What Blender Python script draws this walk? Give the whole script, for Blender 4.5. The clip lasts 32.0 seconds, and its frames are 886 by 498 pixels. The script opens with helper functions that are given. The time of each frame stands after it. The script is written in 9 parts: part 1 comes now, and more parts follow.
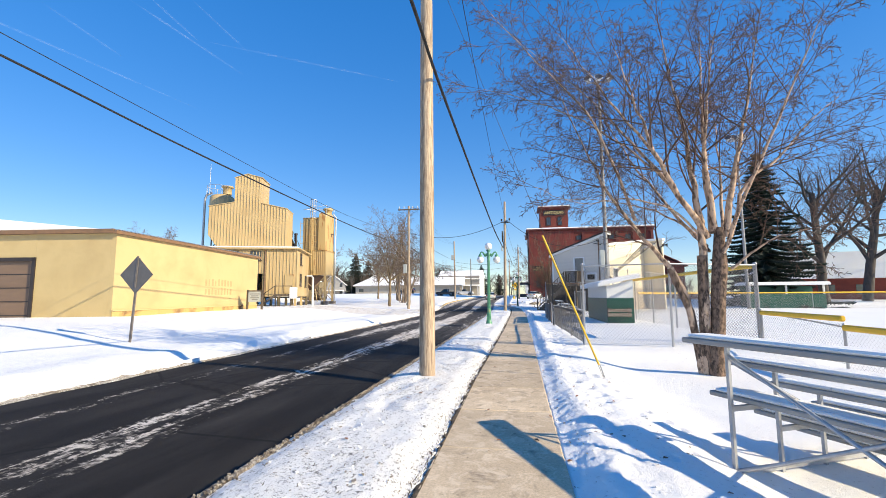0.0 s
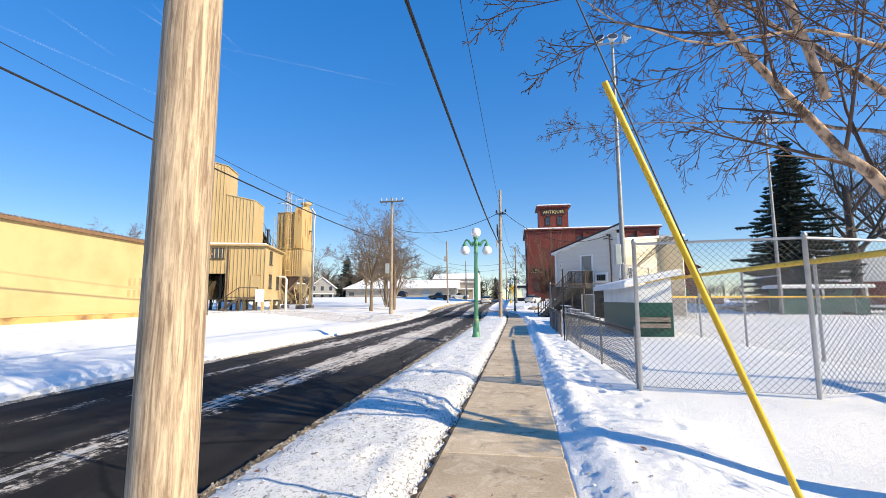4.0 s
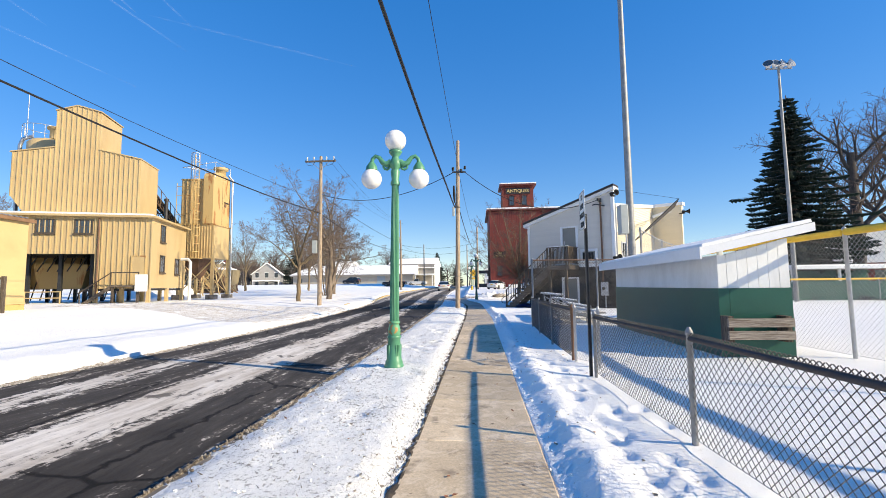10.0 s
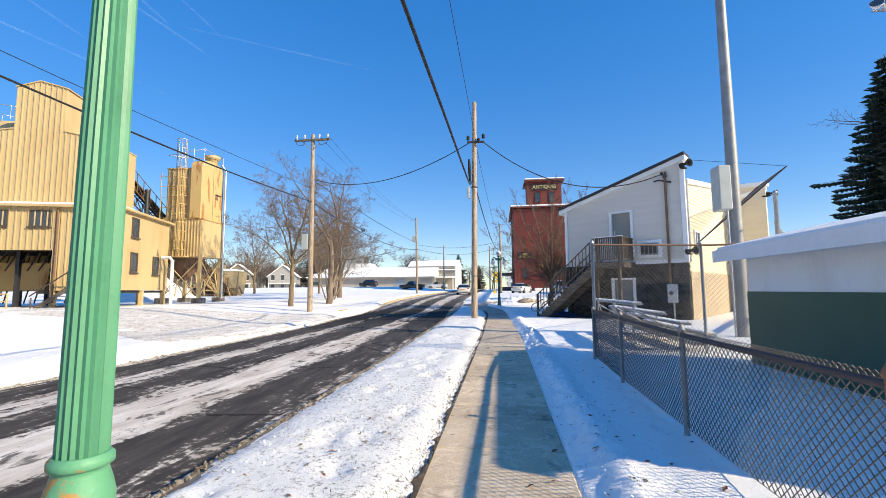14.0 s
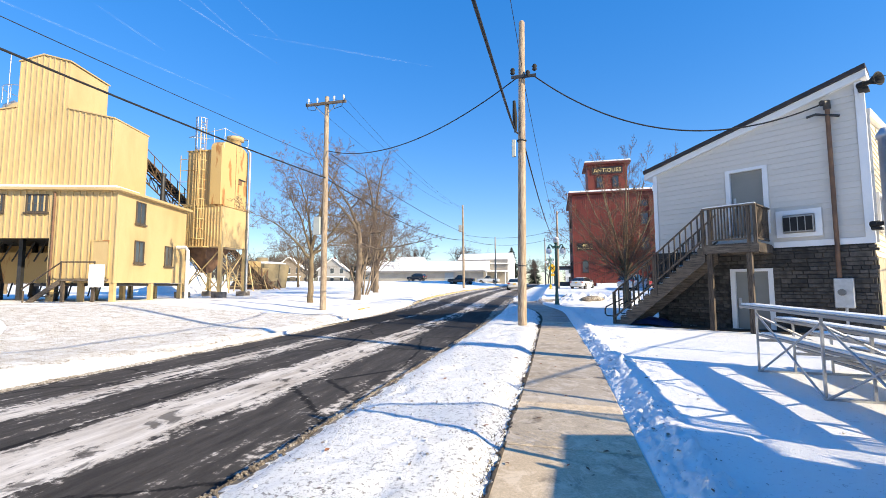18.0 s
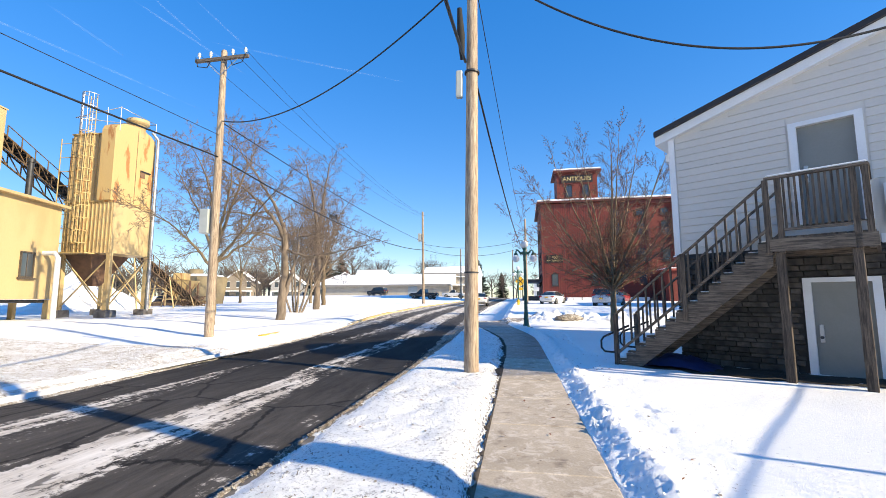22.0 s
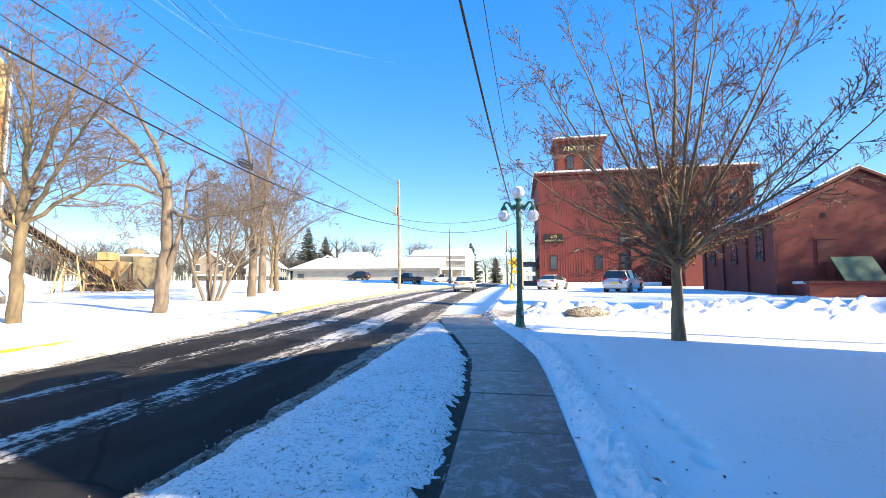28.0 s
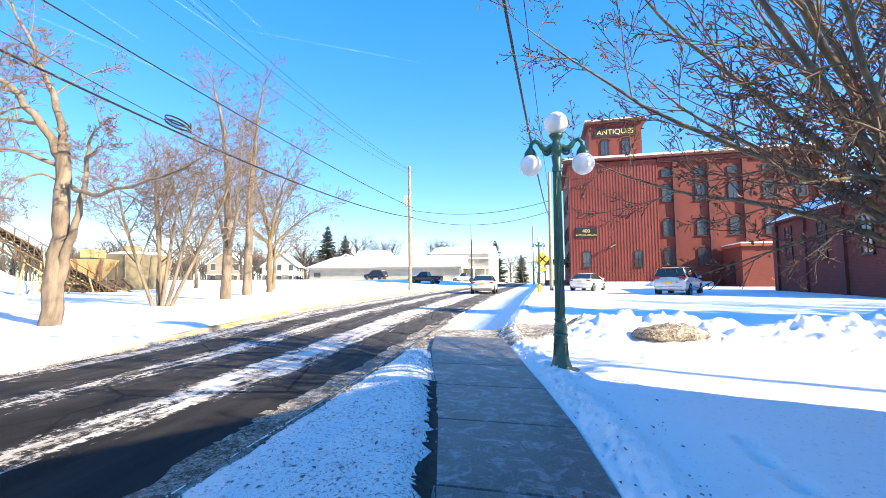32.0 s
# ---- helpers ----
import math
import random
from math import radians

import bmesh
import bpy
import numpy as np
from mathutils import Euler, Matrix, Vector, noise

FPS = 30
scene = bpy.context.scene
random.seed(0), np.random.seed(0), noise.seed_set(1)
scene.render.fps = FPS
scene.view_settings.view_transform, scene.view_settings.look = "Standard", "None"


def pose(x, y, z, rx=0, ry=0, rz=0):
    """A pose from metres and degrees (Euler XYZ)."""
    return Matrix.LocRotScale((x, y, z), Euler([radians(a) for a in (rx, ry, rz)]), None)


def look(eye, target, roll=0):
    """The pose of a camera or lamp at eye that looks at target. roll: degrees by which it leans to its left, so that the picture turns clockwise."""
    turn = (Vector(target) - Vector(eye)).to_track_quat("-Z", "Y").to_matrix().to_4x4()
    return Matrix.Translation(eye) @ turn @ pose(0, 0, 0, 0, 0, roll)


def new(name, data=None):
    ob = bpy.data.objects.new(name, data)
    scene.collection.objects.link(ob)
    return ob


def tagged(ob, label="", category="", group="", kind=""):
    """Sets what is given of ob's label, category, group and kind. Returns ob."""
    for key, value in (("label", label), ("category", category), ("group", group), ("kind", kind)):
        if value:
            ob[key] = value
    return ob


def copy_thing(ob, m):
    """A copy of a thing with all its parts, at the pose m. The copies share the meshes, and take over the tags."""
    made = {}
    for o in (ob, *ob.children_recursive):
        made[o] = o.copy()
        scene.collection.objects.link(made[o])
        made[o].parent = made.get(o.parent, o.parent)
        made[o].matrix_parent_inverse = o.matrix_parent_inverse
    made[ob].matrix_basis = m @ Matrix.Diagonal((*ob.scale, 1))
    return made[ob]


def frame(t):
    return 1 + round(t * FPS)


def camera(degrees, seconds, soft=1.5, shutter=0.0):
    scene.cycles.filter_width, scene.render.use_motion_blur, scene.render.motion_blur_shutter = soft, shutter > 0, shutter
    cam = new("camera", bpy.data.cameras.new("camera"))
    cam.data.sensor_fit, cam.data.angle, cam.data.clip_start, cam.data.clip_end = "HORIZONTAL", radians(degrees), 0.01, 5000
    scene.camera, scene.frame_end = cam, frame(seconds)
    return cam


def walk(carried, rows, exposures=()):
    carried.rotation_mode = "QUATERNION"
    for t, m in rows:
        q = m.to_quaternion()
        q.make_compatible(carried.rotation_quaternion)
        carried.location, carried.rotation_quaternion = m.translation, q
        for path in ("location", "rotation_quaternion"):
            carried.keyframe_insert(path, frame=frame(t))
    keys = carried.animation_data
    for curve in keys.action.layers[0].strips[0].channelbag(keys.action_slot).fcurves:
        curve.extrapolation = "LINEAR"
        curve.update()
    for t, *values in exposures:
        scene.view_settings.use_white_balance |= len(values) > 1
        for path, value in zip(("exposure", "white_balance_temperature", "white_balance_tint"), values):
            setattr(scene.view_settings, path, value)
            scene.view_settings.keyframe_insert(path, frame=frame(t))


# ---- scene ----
cam = camera(90.8, 32.0, soft=0.8)
METRES, EYE, TILT, LEAN, TURN = 48.5, 1.55, 0.5, 0.0, 9.65
ROWS = [
    (0.0, 0.0, 0.0, 0.0, 0.04, 5.62, 0.36),
    (0.5, 0.0026, 0.0154, -0.0003, -0.27, 5.93, 0.35),
    (1.0, 0.0033, 0.0307, 0.0, -0.01, 5.74, 0.34),
    (1.5, 0.0065, 0.0459, -0.0001, 0.05, 5.65, 0.3),
    (2.0, 0.0083, 0.0614, -0.0002, 0.3, 5.73, 0.31),
    (2.5, 0.012, 0.0773, -0.0005, -0.21, 5.91, 0.26),
    (3.0, 0.0143, 0.0932, -0.0006, 0.03, 5.88, 0.19),
    (3.5, 0.018, 0.1095, -0.0011, -0.1, 6.13, 0.19),
    (5.5, 0.029, 0.1718, -0.0027, -1.25, 5.75, 0.36),
    (6.0, 0.0316, 0.1872, -0.0029, -1.86, 5.48, 0.48),
    (6.5, 0.0341, 0.2033, -0.0031, -2.95, 5.55, 0.51),
    (7.0, 0.0368, 0.2181, -0.0033, -3.23, 5.84, 0.5),
    (7.5, 0.0391, 0.2341, -0.0032, -3.74, 6.22, 0.5),
    (8.0, 0.0425, 0.2496, -0.0033, -4.2, 6.25, 0.5),
    (8.5, 0.0441, 0.2666, -0.0031, -4.87, 5.83, 0.52),
    (9.0, 0.0474, 0.2825, -0.0033, -5.01, 5.39, 0.56),
    (9.5, 0.0489, 0.299, -0.0036, -5.07, 4.74, 0.62),
    (10.0, 0.0522, 0.3151, -0.004, -5.3, 4.35, 0.63),
    (10.5, 0.0538, 0.3317, -0.004, -5.28, 4.18, 0.64),
    (11.0, 0.0578, 0.3476, -0.0042, -5.38, 4.15, 0.61),
    (11.5, 0.06, 0.3636, -0.0044, -4.99, 4.2, 0.57),
    (12.0, 0.0639, 0.3794, -0.0046, -4.74, 4.33, 0.55),
    (12.5, 0.0661, 0.3953, -0.0048, -4.02, 4.32, 0.5),
    (13.0, 0.0695, 0.411, -0.0051, -3.56, 4.54, 0.46),
    (13.5, 0.0717, 0.4264, -0.0054, -2.58, 4.74, 0.48),
    (14.0, 0.0749, 0.4419, -0.0057, -2.28, 4.82, 0.44),
    (14.5, 0.0775, 0.457, -0.0062, -1.87, 4.73, 0.45),
    (16.5, 0.0876, 0.5194, -0.0072, -0.02, 4.79, 0.31),
    (17.0, 0.0895, 0.5352, -0.007, 1.2, 4.91, 0.26),
    (17.5, 0.0922, 0.5502, -0.0068, 3.84, 4.88, 0.22),
    (18.0, 0.0938, 0.5653, -0.0064, 4.8, 4.12, 0.15),
    (18.5, 0.0974, 0.5809, -0.0065, 5.03, 4.09, 0.06),
    (19.0, 0.0996, 0.5965, -0.0059, 5.05, 4.35, 0.1),
    (19.5, 0.1031, 0.6119, -0.006, 5.07, 4.92, 0.1),
    (20.0, 0.1043, 0.6272, -0.0057, 4.61, 5.19, 0.07),
    (20.5, 0.1074, 0.6428, -0.0059, 3.82, 5.58, 0.06),
    (21.0, 0.109, 0.658, -0.0057, 2.72, 5.84, 0.05),
    (21.5, 0.1122, 0.6735, -0.0056, 1.7, 6.1, 0.14),
    (22.0, 0.1138, 0.6886, -0.0056, 0.77, 5.95, 0.23),
    (22.5, 0.1163, 0.7038, -0.0058, -0.27, 5.29, 0.33),
    (23.0, 0.1189, 0.7193, -0.0066, -0.45, 4.31, 0.4),
    (23.5, 0.1221, 0.7348, -0.0072, -0.87, 3.67, 0.4),
    (24.0, 0.1258, 0.7503, -0.0077, -0.77, 2.67, 0.31),
    (24.5, 0.1298, 0.7671, -0.008, -1.17, 2.68, 0.31),
    (25.0, 0.1333, 0.7826, -0.0082, -0.92, 2.9, 0.27),
    (25.5, 0.1352, 0.7999, -0.0085, -0.65, 3.62, 0.13),
    (27.5, 0.1424, 0.8529, -0.0085, -0.1, 4.17, 0.14),
    (28.0, 0.1455, 0.8667, -0.0088, 0.17, 4.04, 0.16),
    (28.5, 0.1473, 0.8813, -0.0087, 0.34, 3.86, 0.21),
    (29.0, 0.1505, 0.8957, -0.0087, 1.14, 4.17, 0.25),
    (29.5, 0.1517, 0.9104, -0.008, 1.78, 3.99, 0.28),
    (30.0, 0.1552, 0.9256, -0.0083, 2.25, 4.44, 0.27),
    (30.5, 0.1562, 0.9403, -0.0077, 2.74, 4.73, 0.25),
    (31.0, 0.1588, 0.9553, -0.0078, 3.09, 4.6, 0.24),
    (31.5, 0.1596, 0.9702, -0.0083, 3.59, 4.18, 0.22),
    (32.0, 0.1614, 0.9854, -0.0086, 3.51, 3.95, 0.19),
]
walk(cam, [(t, pose(0, 0, EYE, TILT, LEAN, TURN) @ pose(METRES * x, METRES * y, METRES * z, 90 + pitch, roll, yaw)) for t, x, y, z, yaw, pitch, roll in ROWS],
     [(0.0, 0.55), (3.0, 0.5), (6.0, 0.6), (8.0, 0.62), (10.5, 0.5), (14.0, 0.56), (17.0, 0.78), (22.0, 0.78), (25.5, 0.6), (27.5, 1.14), (29.5, 1.42), (32.0, 1.48)])

# ---- world, sun, exposure ----
SUN_AZ, SUN_EL = radians(-18.0), radians(26.0)
world = bpy.data.worlds.new("World")
scene.world = world
world.use_nodes = True
wn = world.node_tree.nodes
sky = wn.new("ShaderNodeTexSky")
sky.sky_type = "NISHITA"
sky.sun_disc = False
sky.sun_elevation = SUN_EL
sky.sun_rotation = radians(108.0)
sky.altitude = 150.0
sky.air_density, sky.dust_density, sky.ozone_density = 1.0, 0.05, 4.0
wn["Background"].inputs["Strength"].default_value = 0.13
rich = wn.new("ShaderNodeHueSaturation")
rich.inputs["Hue"].default_value = 0.517
rich.inputs["Saturation"].default_value = 1.93
rich.inputs["Value"].default_value = 2.15
even = wn.new("ShaderNodeGamma")
even.inputs["Gamma"].default_value = 0.5
world.node_tree.links.new(sky.outputs[0], even.inputs["Color"])
world.node_tree.links.new(even.outputs[0], rich.inputs["Color"])
world.node_tree.links.new(rich.outputs[0], wn["Background"].inputs["Color"])
sun_data = bpy.data.lights.new("sun", "SUN")
sun_data.energy, sun_data.angle, sun_data.color = 5.0, radians(0.53), (1.0, 0.855, 0.6)
sun = new("sun", sun_data)
sun.matrix_world = look((0, 0, 60), (-60 * math.cos(SUN_AZ), -60 * math.sin(SUN_AZ), 60 - 60 * math.tan(SUN_EL)))


# ---- materials ----
def mat_new(name, colour, rough=0.7, metal=0.0):
    m = bpy.data.materials.new(name)
    m.use_nodes = True
    b = m.node_tree.nodes["Principled BSDF"]
    b.inputs["Base Color"].default_value = (*colour, 1)
    b.inputs["Roughness"].default_value = rough
    b.inputs["Metallic"].default_value = metal
    return m


def coords(m, scale=(1, 1, 1), space="Object", rot=(0, 0, 0)):
    n, l = m.node_tree.nodes, m.node_tree.links
    tc = n.new("ShaderNodeTexCoord")
    mp = n.new("ShaderNodeMapping")
    mp.inputs["Scale"].default_value = scale
    mp.inputs["Rotation"].default_value = rot
    l.new(tc.outputs[space], mp.inputs["Vector"])
    return mp.outputs[0]


def noise_tex(m, vec, scale, detail=6, rough=0.55, dist=0.0):
    n, l = m.node_tree.nodes, m.node_tree.links
    t = n.new("ShaderNodeTexNoise")
    t.inputs["Scale"].default_value = scale
    t.inputs["Detail"].default_value = detail
    t.inputs["Roughness"].default_value = rough
    t.inputs["Distortion"].default_value = dist
    if vec is not None:
        l.new(vec, t.inputs["Vector"])
    return t.outputs[0]


def ramp(m, fac, stops):
    n, l = m.node_tree.nodes, m.node_tree.links
    r = n.new("ShaderNodeValToRGB")
    els = r.color_ramp.elements
    while len(els) < len(stops):
        els.new(0.5)
    for e, (p, c) in zip(els, stops):
        e.position = p
        e.color = (*c, 1) if len(c) == 3 else c
    l.new(fac, r.inputs[0])
    return r.outputs[0]


def grey(v):
    return (v, v, v)


def mix(m, fac, a, b, mode="MIX"):
    n, l = m.node_tree.nodes, m.node_tree.links
    x = n.new("ShaderNodeMix")
    x.data_type, x.blend_type = "RGBA", mode
    for sock, v in ((x.inputs[0], fac), (x.inputs[6], a), (x.inputs[7], b)):
        if hasattr(v, "is_output"):
            l.new(v, sock)
        else:
            sock.default_value = v if isinstance(v, (int, float)) else (*v, 1)
    return x.outputs[2]


def math_node(m, op, a, b=0.0):
    n, l = m.node_tree.nodes, m.node_tree.links
    x = n.new("ShaderNodeMath")
    x.operation = op
    for sock, v in ((x.inputs[0], a), (x.inputs[1], b)):
        if hasattr(v, "is_output"):
            l.new(v, sock)
        else:
            sock.default_value = v
    return x.outputs[0]


def set_in(m, name, sock):
    m.node_tree.links.new(sock, m.node_tree.nodes["Principled BSDF"].inputs[name])


def bump(m, height, strength=0.3, dist=0.02):
    n, l = m.node_tree.nodes, m.node_tree.links
    b = n.new("ShaderNodeBump")
    b.inputs["Strength"].default_value = strength
    b.inputs["Distance"].default_value = dist
    l.new(height, b.inputs["Height"])
    l.new(b.outputs[0], n["Principled BSDF"].inputs["Normal"])


def rnd(m):
    return m.node_tree.nodes.new("ShaderNodeObjectInfo").outputs["Random"]


def mat_worn(name, colour, dark, rough=0.7, scale=3.0, lo=0.35, hi=0.7, grain=40.0, bump_s=0.15, metal=0.0, stretch=(1, 1, 1), per_object=0.0):
    """Paint or surface with stains at one scale and grain at another."""
    m = mat_new(name, colour, rough, metal)
    v = coords(m, stretch)
    stain = noise_tex(m, v, scale, 8, 0.6, 0.3)
    g = noise_tex(m, v, grain, 4, 0.6)
    c = mix(m, ramp(m, stain, [(lo, grey(0)), (hi, grey(1))]), colour, dark)
    c = mix(m, ramp(m, g, [(0.3, grey(0.0)), (0.8, grey(0.35))]), c, tuple(0.8 * k for k in colour))
    if per_object:
        k = math_node(m, "MULTIPLY_ADD", rnd(m), per_object)
        m.node_tree.nodes[-1].inputs[2].default_value = 1 - per_object / 2
        c = mix(m, 1.0, c, k, "MULTIPLY")
    set_in(m, "Base Color", c)
    set_in(m, "Roughness", ramp(m, g, [(0, grey(max(0, rough - 0.12))), (1, grey(min(1, rough + 0.12)))]))
    if bump_s:
        bump(m, g, bump_s, 0.01)
    return m


def mat_snow(name="snow", grit=0.0):
    """Old snow; grit gives the pitted, sanded crust of the roadside."""
    m = mat_new(name, (0.9, 0.9, 0.9), 0.65)
    v = coords(m)
    big = noise_tex(m, v, 0.25, 5, 0.6)
    mid = noise_tex(m, v, 11.0 + 8.0 * grit, 9, 0.75)
    fine = noise_tex(m, v, 70.0, 4, 0.7)
    c = mix(m, ramp(m, big, [(0.35, grey(0)), (0.75, grey(1))]), (0.96, 0.945, 0.91), (0.91, 0.895, 0.865))
    dirt = ramp(m, noise_tex(m, v, 3.2, 10, 0.72), [(0.6 - 0.05 * grit, grey(0)), (0.74, grey(0.2 + 0.3 * grit))])
    c = mix(m, dirt, c, (0.55, 0.5, 0.44))
    speck = ramp(m, noise_tex(m, v, 17.0 + 7.0 * grit, 4, 0.8), [(0.6 - 0.05 * grit, grey(0)), (0.66 - 0.05 * grit, grey(0.55 + 0.4 * grit))])
    patch = ramp(m, big if grit == 0 else noise_tex(m, v, 0.9, 4, 0.6), [(0.4, grey(0.1 + 0.4 * grit)), (0.6, grey(0.95))])
    c = mix(m, math_node(m, "MULTIPLY", speck, patch), c, (0.26 - 0.14 * grit, 0.22 - 0.12 * grit, 0.18 - 0.1 * grit))
    if grit:
        crumb = ramp(m, noise_tex(m, v, 85.0, 3, 0.7), [(0.57, grey(0)), (0.66, grey(0.7))])
        c = mix(m, math_node(m, "MULTIPLY", crumb, patch), c, (0.1, 0.085, 0.07))
    set_in(m, "Base Color", c)
    h = math_node(m, "ADD", math_node(m, "MULTIPLY", mid, 1.0), math_node(m, "MULTIPLY", fine, 0.25 + 0.4 * grit))
    bump(m, h, 0.6, 0.035 + 0.02 * grit)
    return m


def mat_dirty_snow():
    m = mat_new("dirty_snow", (0.6, 0.55, 0.48), 0.8)
    v = coords(m)
    n1 = noise_tex(m, v, 2.5, 10, 0.7)
    n2 = noise_tex(m, v, 14.0, 8, 0.7)
    n3 = noise_tex(m, v, 50.0, 5, 0.75)
    f = math_node(m, "ADD", math_node(m, "MULTIPLY", n1, 0.3), math_node(m, "MULTIPLY", n2, 0.35))
    f = math_node(m, "ADD", f, math_node(m, "MULTIPLY", n3, 0.35))
    set_in(m, "Base Color", ramp(m, f, [(0.41, (0.025, 0.02, 0.016)), (0.46, (0.13, 0.1, 0.075)), (0.51, (0.34, 0.28, 0.21)), (0.58, (0.74, 0.69, 0.62))]))
    bump(m, math_node(m, "ADD", n2, n3), 1.0, 0.04)
    return m


def mat_road():
    """Asphalt with dried salt and packed snow between the wheel tracks. UV: metres from the right kerb, metres along."""
    m = mat_new("asphalt_road", (0.05, 0.05, 0.05), 0.75)
    m.node_tree.nodes["Principled BSDF"].inputs["Specular IOR Level"].default_value = 0.06
    n, l = m.node_tree.nodes, m.node_tree.links
    uv = n.new("ShaderNodeUVMap")
    sep = n.new("ShaderNodeSeparateXYZ")
    l.new(uv.outputs[0], sep.inputs[0])
    mp = n.new("ShaderNodeMapping")
    mp.inputs["Scale"].default_value = (1.0, 0.16, 1.0)
    l.new(uv.outputs[0], mp.inputs[0])
    wob = noise_tex(m, mp.outputs[0], 0.8, 4, 0.6)
    u = math_node(m, "ADD", sep.outputs[0], math_node(m, "MULTIPLY", math_node(m, "SUBTRACT", wob, 0.5), 0.9))
    band = ramp(m, math_node(m, "DIVIDE", u, 6.4), [
        (0.0, grey(0.55)), (0.06, grey(0.35)), (0.13, grey(0.1)), (0.2, grey(0.16)), (0.27, grey(0.75)), (0.37, grey(0.85)),
        (0.42, grey(0.25)), (0.52, grey(0.12)), (0.6, grey(0.55)), (0.66, grey(0.75)), (0.72, grey(0.25)), (0.82, grey(0.14)), (0.9, grey(0.5)), (0.96, grey(0.7)), (1.0, grey(0.5))])
    streak = noise_tex(m, mp.outputs[0], 5.0, 10, 0.68)
    fine = noise_tex(m, uv.outputs[0], 9.0, 8, 0.72)
    along = ramp(m, math_node(m, "DIVIDE", sep.outputs[1], 130.0), [
        (0.0, grey(0.0)), (0.1, grey(0.01)), (0.17, grey(0.14)), (0.25, grey(0.13)), (0.29, grey(0.115)), (0.335, grey(0.03)), (0.39, grey(0.02)), (0.43, grey(0.1)), (0.46, grey(0.12)), (0.6, grey(0.14)), (1.0, grey(0.04))])
    f = math_node(m, "ADD", math_node(m, "MULTIPLY", streak, 0.55), math_node(m, "MULTIPLY", fine, 0.45))
    f = math_node(m, "ADD", f, math_node(m, "MULTIPLY", math_node(m, "SUBTRACT", band, 0.5), 0.3))
    f = math_node(m, "ADD", f, math_node(m, "SUBTRACT", along, 0.07))
    mask = ramp(m, f, [(0.52, grey(0)), (0.55, grey(0.3)), (0.575, grey(0.85)), (0.64, grey(1))])
    agg = noise_tex(m, uv.outputs[0], 85.0, 3, 0.8)
    asph = mix(m, ramp(m, agg, [(0.35, grey(0)), (0.7, grey(1))]), (0.005, 0.005, 0.006), (0.035, 0.033, 0.032))
    haze = ramp(m, noise_tex(m, mp.outputs[0], 1.6, 7, 0.6), [(0.42, grey(0)), (0.68, grey(0.5))])
    asph = mix(m, haze, asph, (0.06, 0.056, 0.053))
    # falls to zero across the building's shadow, painting that shade darker
    dry = math_node(m, "MULTIPLY", ramp(m, math_node(m, "DIVIDE", sep.outputs[1], 130.0), [(0.0, grey(0.0)), (0.11, grey(0.05)), (0.17, grey(0.75)), (0.3, grey(0.75)), (0.35, grey(0.0)), (0.4, grey(0.0)), (0.44, grey(0.6))]), ramp(m, streak, [(0.36, grey(0.35)), (0.58, grey(1))]))
    asph = mix(m, dry, asph, (0.105, 0.094, 0.085))
    salted = math_node(m, "MULTIPLY", ramp(m, math_node(m, "DIVIDE", sep.outputs[1], 130.0), [(0.44, grey(0)), (0.58, grey(0.8))]), ramp(m, streak, [(0.38, grey(0.25)), (0.6, grey(1))]))
    asph = mix(m, salted, asph, (0.19, 0.172, 0.155))
    vor = n.new("ShaderNodeTexVoronoi")
    vor.feature = "DISTANCE_TO_EDGE"
    vor.inputs["Scale"].default_value = 0.35
    crk = n.new("ShaderNodeMapping")
    l.new(uv.outputs[0], crk.inputs[0])
    dis = mix(m, 0.25, crk.outputs[0], noise_tex(m, uv.outputs[0], 2.0, 5, 0.7), "ADD")
    l.new(dis, vor.inputs["Vector"])
    crack = ramp(m, vor.outputs["Distance"], [(0.0, grey(0.85)), (0.006, grey(0.85)), (0.012, grey(0))])
    asph = mix(m, crack, asph, (0.012, 0.012, 0.012))
    pit = n.new("ShaderNodeMapping")
    pit.inputs["Scale"].default_value = (1.0, 0.45, 1.0)
    l.new(uv.outputs[0], pit.inputs[0])
    holes = ramp(m, noise_tex(m, pit.outputs[0], 3.2, 6, 0.62, 0.5), [(0.57, grey(1)), (0.62, grey(0.2))])
    mask = math_node(m, "MULTIPLY", mask, holes)
    tint = ramp(m, noise_tex(m, mp.outputs[0], 3.0, 8, 0.7), [(0.35, (0.44, 0.38, 0.32)), (0.62, (0.78, 0.72, 0.65))])
    c = mix(m, mask, asph, tint)
    set_in(m, "Base Color", c)
    set_in(m, "Roughness", ramp(m, mask, [(0, grey(0.75)), (1, grey(0.9))]))
    bump(m, math_node(m, "ADD", agg, mask), 0.35, 0.012)
    return m


